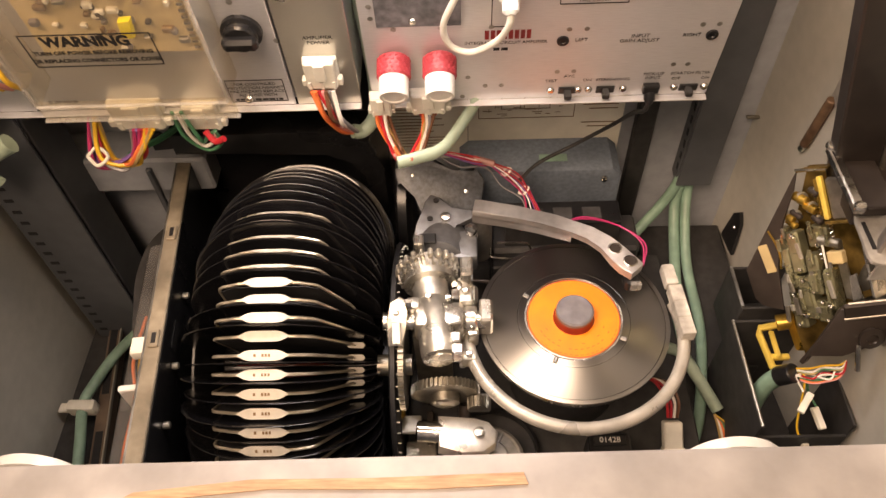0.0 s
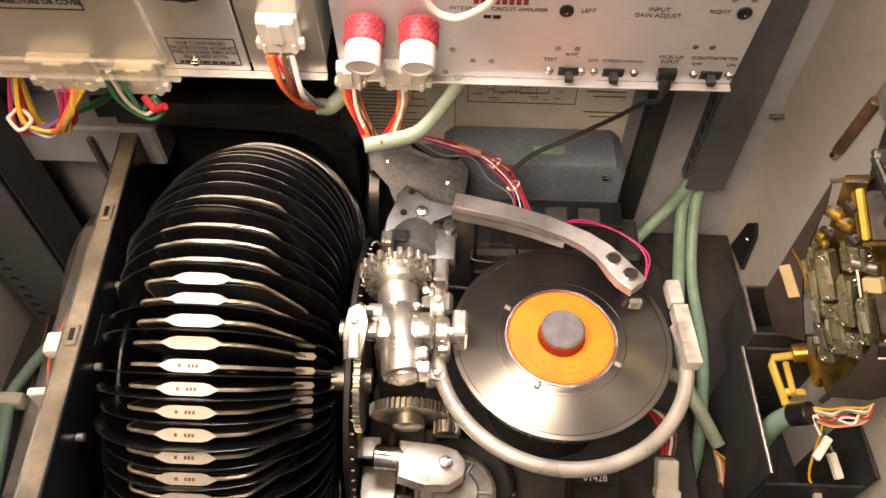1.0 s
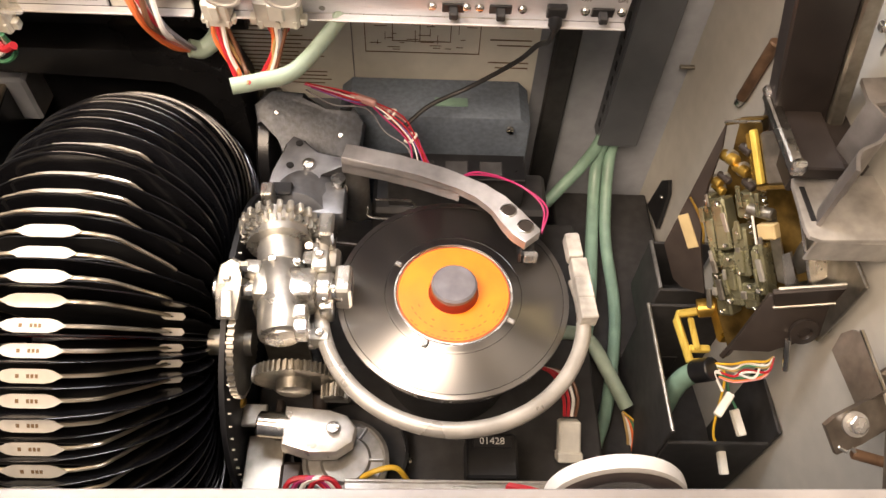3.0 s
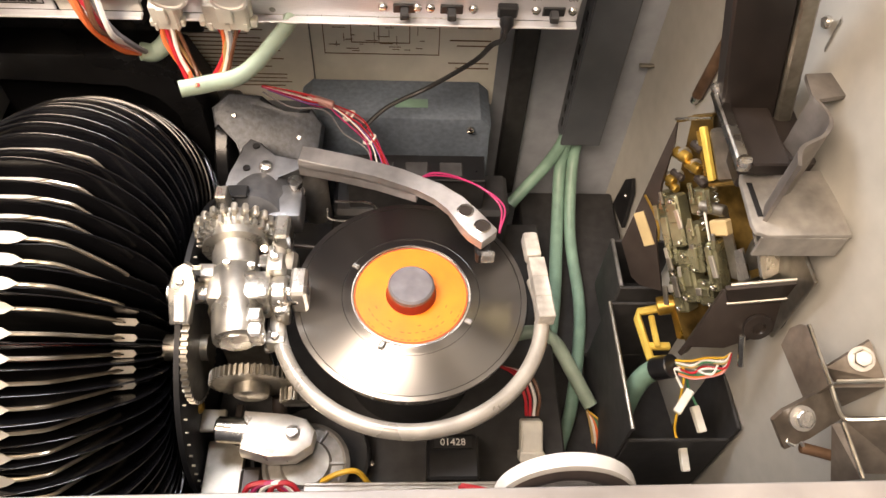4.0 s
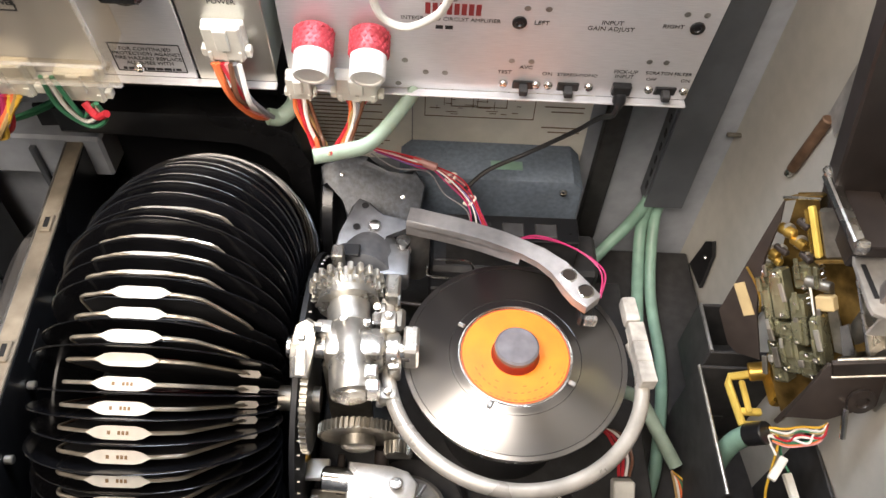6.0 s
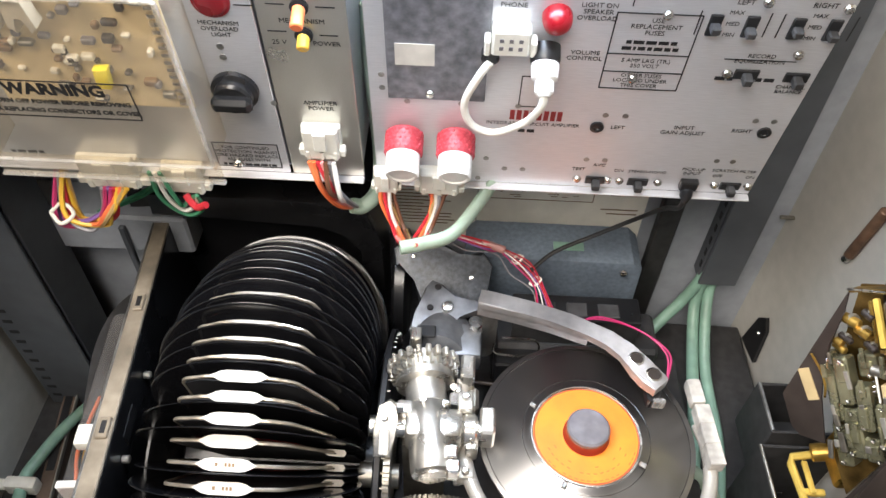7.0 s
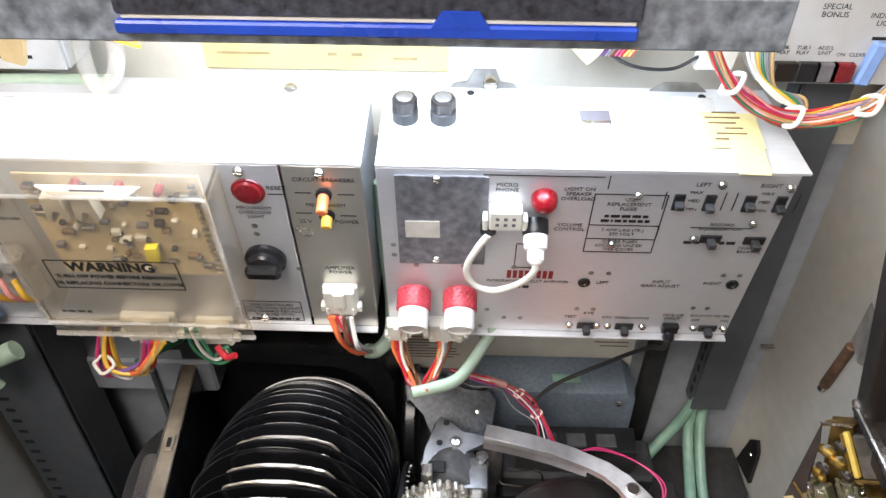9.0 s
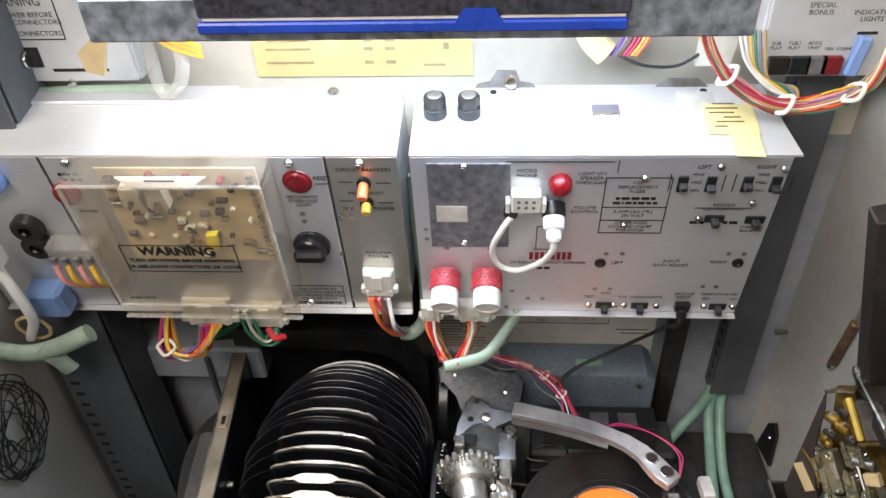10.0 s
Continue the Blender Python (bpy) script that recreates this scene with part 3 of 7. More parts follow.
def deck():
    d = thing("mechanism_deck", "black painted steel deck under the turntable", "deck", None, B((0.085, 0.40, 0.108), (0.29, 0.27, 0.012), 0.002), M_BLACKM)
    part("front_skirt", B((0.085, 0.263, 0.075), (0.29, 0.004, 0.06), 0.001), M_BLACKM, d)
    part("front_ledge", B((0.11, 0.241, 0.147), (0.178, 0.030, 0.004), 0.001), M_SHELFD, d, "grey bare metal front ledge")
    part("ledge_web", B((0.11, 0.257, 0.128), (0.178, 0.003, 0.042), 0.0008), M_SHELFD, d)
    part("ledge_catch", B((0.112, 0.250, 0.1500), (0.018, 0.006, 0.002), 0.0006), M_GEAR, d)
    part("right_step", B((0.245, 0.37, 0.06), (0.05, 0.24, 0.006), 0.001), M_BLACKM, d)
    part("back_block", B((0.11, 0.515, 0.15), (0.16, 0.05, 0.07), 0.004), M_BLACKM, d)
    part("motor_cup", turned(bmesh.new(), [(0.046, 0), (0.047, 0.001), (0.047, 0.014), (0.0445, 0.015), (0.0445, 0.004)], (0.022, 0.288, 0.114), (0.022, 0.288, 1), 40, False), M_BLACK, d)
    part("bracket_block", B((0.055, 0.482, 0.165), (0.05, 0.022, 0.03), 0.002), M_BLACK, d)
    part("cross_rod", rod(bmesh.new(), (-0.01, 0.418, 0.235), (0.075, 0.418, 0.222), 0.0016, 8), M_BRONZE, d, "thin brass rod")
    for x, y in ((0.07, 0.285), (0.205, 0.29), (0.15, 0.275)):
        screw(d, (x, y, 0.114), (0, 0, 1), 0.003)
    part("brace", B((-0.045, 0.275, 0.125), (0.03, 0.05, 0.006), 0.001), M_GEAR, d)
    return d


def turntable():
    t = thing("turntable", "chromed turntable platter with a large dark hub", "turntable", Matrix.Translation(TT))
    part("platter", turned(bmesh.new(), [(0.02, -0.02), (0.060, -0.02), (0.084, -0.012), (0.086, -0.006), (0.086, -0.002), (0.084, -0.0008), (0.02, -0.0008)], (0, 0, 0), (0, 0, 1), 64), M_STEEL, t)
    part("pedestal", turned(bmesh.new(), [(0.055, -0.115), (0.055, -0.03), (0.045, -0.02)], (0, 0, 0), (0, 0, 1), 40), M_BLACKM, t)
    part("hub", turned(bmesh.new(), [(0.0188, -0.0008), (0.0186, 0.003), (0.0172, 0.005), (0.0172, 0.010), (0.0165, 0.0105)], (0, 0, 0), (0, 0, 1), 40), M_DRED, t, "dark red hub collar")
    part("hub_cap", turned(bmesh.new(), [(0.0172, 0.0105), (0.0172, 0.014), (0.0155, 0.0155), (0.002, 0.016)], (0, 0, 0), (0, 0, 1), 40), M_HUB, t, "dark grey hub cap")
    r = thing("playing_record", "black vinyl single with an orange label lying on the turntable", "record", Matrix.Translation(TT + Vector((0, 0, 0.001))))
    disc = new("disc", finish("disc", disc_mesh(), M_DISC, False))
    disc.parent = r
    for rb in (0.0836, 0.0521):
        part("run_in_band", turned(bmesh.new(), [(rb, 0.0006), (rb - 0.0002, 0.0007), (rb - 0.0004, 0.0006)], (0, 0, 0), (0, 0, 1), 64, False), M_VINYL, r)
    part("label", turned(bmesh.new(), [(0.0190, 0.0009), (0.0190, 0.00125), (0.0427, 0.00125), (0.0430, 0.0009)], (0, 0, 0), (0, 0, 1), 56, False), M_ORANGE_L, r, "orange paper label")
    part("label_ring", turned(bmesh.new(), [(0.0438, 0.0009), (0.0440, 0.0014), (0.0450, 0.0014), (0.0453, 0.0008)], (0, 0, 0), (0, 0, 1), 56, False), M_STEEL, r, "bright ring round the label")
    part("label_border", turned(bmesh.new(), [(0.0418, 0.00125), (0.0419, 0.0014), (0.0425, 0.0014), (0.0426, 0.00125)], (0, 0, 0), (0, 0, 1), 56, False), M_REDINK, r, "thin dark red printed border")
    bm = bmesh.new()
    rng = random.Random(2)
    for row, rad in ((0, 0.040), (1, 0.034), (2, 0.0285)):
        for a in range(205, 340, 7 + row * 2):
            if rng.random() < 0.75:
                an = radians(a)
                box(bm, (0, 0, 0), (0.0026, 0.0008, 0.0001), 0, Matrix.Translation((rad * math.cos(an), rad * math.sin(an), 0.0013)) @ Matrix.Rotation(an + math.pi / 2, 4, "Z"))
    tagged(part("label_print", bm, M_LINK, r), "", "", "", "stuff")
    for a in (150, 245, 330):
        an = radians(a)
        part("retaining_dog", B((0, 0, 0), (0.006, 0.004, 0.003), 0.0008, Matrix.Translation((0.049 * math.cos(an), 0.049 * math.sin(an), 0.002)) @ Matrix.Rotation(an, 4, "Z")), M_DULL, r)


def vinyl_playing():
    """Vinyl with normals tilted outwards like a cone, which sets a wedge of lamp highlight on its front half."""
    m = material("grooved_vinyl", (0.012, 0.010, 0.010), 0.42, 0, 0.1, 60, 0.0, 0.1, 20)
    n, l = m.node_tree.nodes, m.node_tree.links
    b = grooves(m, 0.5, 0.0)
    b.inputs["Specular IOR Level"].default_value = 1.0
    # index set above that of vinyl to strengthen the highlight
    b.inputs["IOR"].default_value = 2.1
    tc = n.new("ShaderNodeTexCoord")
    flat, unit, lean, add, norm = (n.new("ShaderNodeVectorMath") for _ in range(5))
    flat.operation, unit.operation, lean.operation, add.operation, norm.operation = "MULTIPLY", "NORMALIZE", "SCALE", "ADD", "NORMALIZE"
    flat.inputs[1].default_value = (1, 1, 0)
    lean.inputs["Scale"].default_value = 0.58
    geo = n.new("ShaderNodeNewGeometry")
    l.new(tc.outputs["Object"], flat.inputs[0])
    l.new(flat.outputs[0], unit.inputs[0])
    l.new(unit.outputs[0], lean.inputs[0])
    l.new(lean.outputs[0], add.inputs[0])
    l.new(geo.outputs["Normal"], add.inputs[1])
    l.new(add.outputs[0], norm.inputs[0])
    l.new(norm.outputs[0], b.inputs["Normal"])
    # bands of quiet and loud grooves change the gloss with the radius
    ln, ring, mr = n.new("ShaderNodeVectorMath"), n.new("ShaderNodeTexNoise"), n.new("ShaderNodeMapRange")
    ln.operation = "LENGTH"
    l.new(flat.outputs[0], ln.inputs[0])
    ring.noise_dimensions = "1D"
    ring.inputs["Scale"].default_value, ring.inputs["Detail"].default_value = 260, 5
    l.new(ln.outputs["Value"], ring.inputs["W"])
    mr.inputs[1].default_value, mr.inputs[2].default_value, mr.inputs[3].default_value, mr.inputs[4].default_value = 0.3, 0.7, 0.285, 0.32
    l.new(ring.outputs[0], mr.inputs[0])
    l.new(mr.outputs[0], b.inputs["Roughness"])
    return m


M_DISC = vinyl_playing()
M_LINK = material("faded_label_ink", (0.55, 0.10, 0.006), 0.6, 0, 0.1, 60, 0.0, 0.1, 30)
deck()
turntable()


M_FINGER = material("worn_grey_rubber", (0.50, 0.47, 0.42), 0.55, 0, 0.3, 60, 0.25, 0.4, 45)


def gripper():
    g = thing("record_gripper", "grey curved gripper bow reaching round the turntable", "gripper", pose(0, 0, 0))
    pts = []
    for i in range(19):
        a = radians(172 + i * 11.0)
        rr = 0.097 + 0.010 * math.sin(math.pi * i / 18)
        pts.append((TT.x + rr * math.cos(a), TT.y + rr * math.sin(a), TT.z - 0.004))
    pts = [(TT.x - 0.101, TT.y + 0.04, TT.z + 0.012), (TT.x - 0.102, TT.y + 0.028, TT.z + 0.004)] + pts
    part("bow", tube(bmesh.new(), pts, 0.0058, 12, 4), M_BOW, g, "smooth grey bow")
    m = pose(TT.x + 0.098, TT.y + 0.008, TT.z + 0.005, 0, 0, 4)
    bm = bmesh.new()
    for i in range(3):
        box(bm, (0.0003 * (i - 1), -0.024 + i * 0.018, 0), (0.0125, 0.0179, 0.0135 - 0.0004 * i), 0.0007, m)
    part("finger_block", bm, M_FINGER, g, "segmented worn off-white end block")
    part("finger_tip", B((-0.001, 0.034, 0.0), (0.0125, 0.024, 0.013), 0.003, m, 2), M_FINGER, g)
    part("arm_root", B((TT.x - 0.098, TT.y + 0.045, TT.z + 0.014), (0.012, 0.022, 0.026), 0.002), M_ZINC, g)
    for i in (4, 9, 14):
        p = pts[i + 2]
        part("rivet", rod(bmesh.new(), (p[0], p[1], p[2] - 0.006), (p[0], p[1], p[2] - 0.012), 0.002, 8), M_STEEL, g)


gripper()


def tonearm():
    t = thing("tonearm", "brushed grey cast tonearm with two round holes in its head", "tonearm", pose(0, 0, 0))
    z = 0.258
    out = [(0.0125, 0.4925), (0.0095, 0.4765), (0.044, 0.4685), (0.072, 0.4605), (0.104, 0.4485), (0.118, 0.4400), (0.129, 0.4290), (0.137, 0.4130), (0.1430, 0.4045), (0.1525, 0.3965), (0.1640, 0.4065), (0.1650, 0.4095), (0.152, 0.426), (0.140, 0.4405), (0.125, 0.4535), (0.093, 0.4685), (0.056, 0.4815), (0.021, 0.4905)]
    part("arm", S(out, 0.009, pose(0, 0, z), 0.0014), M_BOW2, t)
    skirt = [(0.011, 0.4815), (0.0095, 0.4765), (0.044, 0.4685), (0.072, 0.4605), (0.104, 0.4485), (0.105, 0.4510), (0.074, 0.4635), (0.046, 0.4720)]
    part("front_skirt", S(skirt, 0.010, pose(0, 0, z - 0.008)), M_BOW2, t)
    for x, y in ((0.1415, 0.4265), (0.1535, 0.4115)):
        part("hole", turned(bmesh.new(), [(0.0062, 0), (0.0066, 0.0006), (0.0054, 0.0009), (0.0050, -0.001)], (x, y, z + 0.0088), (x, y, 1), 24, False), M_STEEL, t, "bright rim of a round hole")
        part("hole_floor", turned(bmesh.new(), [(0.0054, 0), (0.0054, 0.0004)], (x, y, z + 0.0089), (x, y, 1), 24), M_BRONZE, t)
    part("cartridge", B((0.155, 0.402, 0.249), (0.012, 0.016, 0.014), 0.002), M_BLACK, t)
    part("pivot", turned(bmesh.new(), [(0.011, 0), (0.012, 0.002), (0.012, 0.05), (0.008, 0.058), (0.008, 0.073)], (0.018, 0.487, 0.185), (0.018, 0.487, 1), 20), M_DULL, t)
    part("spring_post", turned(bmesh.new(), [(0.004, 0), (0.004, 0.012), (0.0065, 0.013), (0.0065, 0.018), (0.0045, 0.019), (0.0045, 0.026), (0.006, 0.027), (0.006, 0.031)], (0.008, 0.462, 0.228), (0.008, 0.462, 1), 16), M_STEEL, t)
    part("wiper", B((0.158, 0.394, 0.252), (0.010, 0.005, 0.010), 0.001), M_CLEARC, t)
    return t


M_BOW2 = material("brushed_cast_alloy", (0.52, 0.50, 0.49), 0.42, 0.75, 0.1, 120, 0.06, 0.2, 20)
tonearm()


def drive_mechanism():
    d = thing("drive_mechanism", "zinc cast gripper drive with toothed gears", "mechanism", pose(0, 0, 0))
    p0, p1 = Vector((-0.036, 0.430, 0.247)), Vector((-0.022, 0.330, 0.241))
    ax = (p1 - p0).normalized()
    part("crown_gear", gear(bmesh.new(), p0 + ax * 0.016, ax, 0.0285, 0.007, 26, 0.004), M_ZINC, d)
    bm = bmesh.new()
    q = ax.to_track_quat("Z", "Y").to_matrix().to_4x4()
    for i in range(22):
        a = 2 * math.pi * i / 22
        box(bm, (0, 0, 0), (0.0085, 0.0046, 0.0085), 0.0012, Matrix.Translation(p0 + ax * 0.008) @ q @ Matrix.Rotation(a, 4, "Z") @ Matrix.Translation((0.0265, 0, 0)))
    part("crown_ring", bm, M_TOOTH, d, "bright crown teeth")
    part("crown_dish", turned(bmesh.new(), [(0.010, 0.004), (0.0235, 0.004), (0.0235, 0.012), (0.020, 0.0125)], p0, p1, 28), M_ZINC, d)
    part("collar", turned(bmesh.new(), [(0.0245, 0.018), (0.0245, 0.026), (0.017, 0.027), (0.017, 0.046), (0.015, 0.047)], p0, p1, 28), M_ZINC, d)
    part("housing", turned(bmesh.new(), [(0.0155, 0.045), (0.0175, 0.048), (0.0175, 0.098), (0.0165, 0.103), (0.012, 0.104), (0.012, 0.1055), (0.003, 0.106)], p0, p1, 28), M_ZINC, d)
    mid = p0 + ax * 0.066
    bm = B(mid + Vector((0.004, 0, 0.0)), (0.046, 0.026, 0.030), 0.005, None, 2)
    part("casting", bm, M_ZINC, d)
    part("cross_shaft", rod(bmesh.new(), mid + Vector((-0.048, 0.0, 0.002)), mid + Vector((0.046, 0.0, 0.002)), 0.0085, 18, 0.001), M_STEEL, d)
    part("bearing", rod(bmesh.new(), mid + Vector((0.026, 0, 0.002)), mid + Vector((0.038, 0, 0.002)), 0.013, 20, 0.002), M_ZINC, d)
    part("end_block", B(mid + Vector((0.046, 0.004, 0.0)), (0.012, 0.024, 0.028), 0.002), M_ZINC, d)
    for dx, dy in ((0.020, 0.022), (0.018, -0.024), (0.020, -0.036)):
        part("lug", B(mid + Vector((dx, dy, 0.006)), (0.010, 0.011, 0.016), 0.0015), M_STEEL, d)
    part("push_pin", rod(bmesh.new(), p0 + Vector((0.026, -0.02, -0.01)), p0 + Vector((0.027, -0.032, 0.008)), 0.0028, 10), M_STEEL, d)
    part("spring_box", B(p0 + Vector((0.038, -0.030, -0.018)), (0.022, 0.022, 0.016), 0.003), M_GEAR, d)
    # clamp on the left of the shaft
    cm = Matrix.Translation((-0.062, 0.357, 0.254)) @ Matrix.Rotation(radians(38), 4, "X")
    part("clamp", S([(-0.007, -0.020), (0.007, -0.020), (0.009, -0.004), (0.009, 0.010), (0.011, 0.020), (0.004, 0.024), (-0.004, 0.019), (-0.008, 0.004)], 0.008, cm, 0.002), M_ZINC, d, "pale cast clamp")
    part("clamp_rib", B((0.001, -0.008, 0.009), (0.008, 0.020, 0.004), 0.001, cm), M_WHITEZ, d)
    part("clamp_nut", rod(bmesh.new(), cm @ Vector((0.006, 0.018, 0.004)), cm @ Vector((0.015, 0.018, 0.004)), 0.004, 6), M_STEEL, d)
    screw(d, cm @ Vector((0.001, 0.010, 0.008)), (0, -0.6, 0.8), 0.003)
    part("side_gear", gear(bmesh.new(), (-0.058, 0.342, 0.205), (1, 0, 0), 0.042, 0.005, 44, 0.003), M_GEAR, d)
    part("side_gear_hub", rod(bmesh.new(), (-0.082, 0.342, 0.205), (-0.050, 0.342, 0.205), 0.010, 18), M_GEAR, d)
    # lower gear and its shaft
    lg, la = Vector((-0.020, 0.326, 0.182)), Vector((0.02, -0.985, -0.17)).normalized()
    part("lower_gear", gear(bmesh.new(), lg, la, 0.0325, 0.008, 44, 0.003), M_GEAR, d)
    part("lower_hub", turned(bmesh.new(), [(0.014, 0), (0.0135, 0.012), (0.010, 0.014)], lg, lg + la, 20), M_GEAR, d)
    part("lower_shaft", rod(bmesh.new(), lg + Vector((0.018, -0.004, -0.02)), lg + Vector((0.018, -0.03, -0.045)), 0.006, 14), M_BRONZE, d)
    part("frame_plate", S([(0, 0), (0.035, 0), (0.035, 0.1), (0.02, 0.12), (0, 0.12)], 0.005, pose(-0.048, 0.36, 0.114, 90)), M_GEAR, d)
    part("foot", B((-0.055, 0.308, 0.148), (0.022, 0.018, 0.005), 0.001), M_BRASSY, d)
    part("foot_web", B((-0.036, 0.31, 0.128), (0.006, 0.03, 0.03), 0.001), M_BRONZE, d)
    screw(d, (-0.064, 0.314, 0.160), (0, -0.2, 1), 0.0055, "bolt", M_GOLD)
    part("pivot_bracket", B((0.012, 0.322, 0.165), (0.022, 0.016, 0.012), 0.002), M_DULL, d)
    # upper casting behind the crown gear
    part("rear_bell", turned(bmesh.new(), [(0.010, 0), (0.022, 0.002), (0.027, 0.012), (0.027, 0.034), (0.024, 0.040), (0.024, 0.052), (0.016, 0.054)], (-0.020, 0.484, 0.222), (-0.024, 0.434, 0.240), 28), M_CASTD, d, "dark grey bell-shaped casting")
    bm = S([(-0.020, -0.030), (0.004, -0.026), (0.012, 0.0), (0.030, 0.004), (0.034, 0.012), (0.026, 0.017), (0.008, 0.016), (-0.002, 0.030), (-0.012, 0.034), (-0.018, 0.026), (-0.024, 0.0), (-0.030, -0.014)], 0.008, Matrix.Translation((-0.020, 0.474, 0.246)) @ Matrix.Rotation(radians(14), 4, "X"), 0.002)
    part("rear_bracket", bm, M_CASTD, d, "dark grey cast bracket")
    screw(d, (-0.017, 0.479, 0.255), (0, -0.25, 0.97), 0.0058)
    for dx, dy in ((-0.024, 0.004), (-0.014, 0.026)):
        part("bracket_hole", turned(bmesh.new(), [(0.003, 0), (0.003, 0.001)], (-0.018 + dx * 0.6, 0.474 + dy * 0.9, 0.2545 + dy * 0.22), (-0.018 + dx * 0.6, 0.474 + dy * 0.9, 1), 12), M_INK, d)
    part("rear_neck", B((0.0, 0.450, 0.238), (0.028, 0.034, 0.024), 0.004, None, 2), M_CASTD, d)
    part("rear_opening", B((-0.034, 0.446, 0.2635), (0.016, 0.012, 0.003), 0.001), M_INK, d)
    part("stop_tab", B((-0.042, 0.434, 0.266), (0.009, 0.012, 0.024), 0.001, pose(0, 0, 0)), M_ZINC, d)
    rng = random.Random(77)
    for dx, dy, dz, sx, sy, sz, mt in ((0.028, 0.018, 0.008, 0.012, 0.016, 0.020, M_BRASSY), (0.034, -0.010, -0.006, 0.010, 0.014, 0.020, M_ZINC), (0.030, -0.030, -0.016, 0.014, 0.010, 0.014, M_BRASSY), (-0.020, 0.010, 0.012, 0.012, 0.012, 0.012, M_ZINC), (0.022, 0.036, -0.004, 0.006, 0.010, 0.022, M_STEEL)):
        part("boss", B(mid + Vector((dx, dy, dz)), (sx, sy, sz), 0.002, None, 2), mt, d)
    for dx, dy, dz in ((0.012, 0.014, 0.018), (-0.006, 0.016, 0.018), (0.034, -0.010, 0.006), (0.028, 0.020, 0.020), (0.030, -0.030, -0.008)):
        screw(d, mid + Vector((dx, dy, dz)), (0.05, -0.2, 1), 0.0032)
    part("link_bar", B(mid + Vector((0.024, -0.004, -0.022)), (0.006, 0.062, 0.006), 0.001), M_DULL, d)
    part("pinion", gear(bmesh.new(), (0.010, 0.318, 0.172), la, 0.010, 0.010, 14, 0.002), M_GEAR, d)
    # motor arm
    part("motor_disc", turned(bmesh.new(), [(0.033, 0), (0.034, 0.002), (0.034, 0.008), (0.031, 0.010), (0.029, 0.0085), (0.020, 0.009), (0.018, 0.012), (0.014, 0.012)], (0.020, 0.277, 0.128), (0.022, 0.277, 1), 40), M_DISCZ, d)
    for a in range(0, 360, 60):
        an = radians(a)
        part("disc_rib", B((0, 0, 0), (0.016, 0.002, 0.003), 0.0005, Matrix.Translation((0.020 + 0.022 * math.cos(an), 0.277 + 0.022 * math.sin(an), 0.1375)) @ Matrix.Rotation(an, 4, "Z")), M_DULL, d)
    bm = S([(-0.034, 0.020), (-0.034, -0.012), (-0.012, -0.018), (0.008, -0.017), (0.020, -0.008), (0.022, 0.004), (0.014, 0.014), (0.0, 0.018)], 0.016, Matrix.Translation((0.006, 0.290, 0.148)) @ Matrix.Rotation(radians(3), 4, "Y"), 0.004)
    part("motor_arm", bm, M_WHITEZ, d, "pale cast motor arm")
    screw(d, (0.0115, 0.291, 0.1645), (0, 0, 1), 0.006, "bolt")
    part("arm_bearing", rod(bmesh.new(), (-0.048, 0.298, 0.156), (-0.022, 0.296, 0.156), 0.010, 18, 0.0015), M_STEEL, d)
    part("arm_spacer", B((-0.020, 0.294, 0.154), (0.008, 0.026, 0.022), 0.001), M_GEAR, d)
    part("lower_linkage", B((-0.022, 0.262, 0.128), (0.018, 0.030, 0.010), 0.003), M_BRONZE, d)
    return d


M_TOOTH = material("worn_tooth_steel", (0.60, 0.57, 0.50), 0.34, 0.8, 0.12, 160, 0.08, 0.3, 40)
M_DISCZ = material("weathered_zinc_disc", (0.30, 0.285, 0.26), 0.5, 0.6, 0.2, 110, 0.2, 0.4, 40)
M_CASTD = material("dark_grey_casting", (0.17, 0.175, 0.185), 0.42, 0.6, 0.15, 120, 0.15, 0.3, 35)
M_WHITEZ = material("pale_zinc_casting", (0.74, 0.72, 0.68), 0.32, 0.7, 0.1, 120, 0.12, 0.2, 35)
drive_mechanism()


# ---- the amplifier and the power unit ----
LEANA = radians(8.5)
FACE = Matrix(((1, 0, 0, 0), (0, -math.sin(LEANA), -math.cos(LEANA), 0.4845), (0, math.cos(LEANA), -math.sin(LEANA), 0.565), (0, 0, 0, 1)))


def F(u, v, w=0.0, turn=0):
    return Matrix.Translation((u, v, w)) @ Matrix.Rotation(radians(turn), 4, "Z")


def face_bars(parent, rows, mat=None, name="fine_print"):
    """Unreadable print as small bars: rows of (u, v, width, height)."""
    bm = bmesh.new()
    rng = random.Random(len(rows) * 7 + 1)
    for u, v, w, h in rows:
        x = u - w / 2
        while x < u + w / 2 - h:
            ww = h * rng.uniform(0.6, 2.6)
            ww = min(ww, u + w / 2 - x)
            box(bm, (x + ww / 2, v, 0.0003), (ww, h, 0.0003))
            x += ww + h * 0.5
    ob = part(name, bm, mat or M_INK, parent)
    return tagged(ob, "", "", "", "stuff")


def frame_lines(parent, u0, v0, u1, v1, t=0.0008, w=0.0003, mat=None):
    bm = bmesh.new()
    for c, s in ((((u0 + u1) / 2, v0), (u1 - u0, t)), (((u0 + u1) / 2, v1), (u1 - u0, t)), ((u0, (v0 + v1) / 2), (t, abs(v1 - v0))), ((u1, (v0 + v1) / 2), (t, abs(v1 - v0)))):
        box(bm, (c[0], c[1], w), (s[0], s[1], 0.0003))
    return part("printed_frame", bm, mat or M_INK, parent)


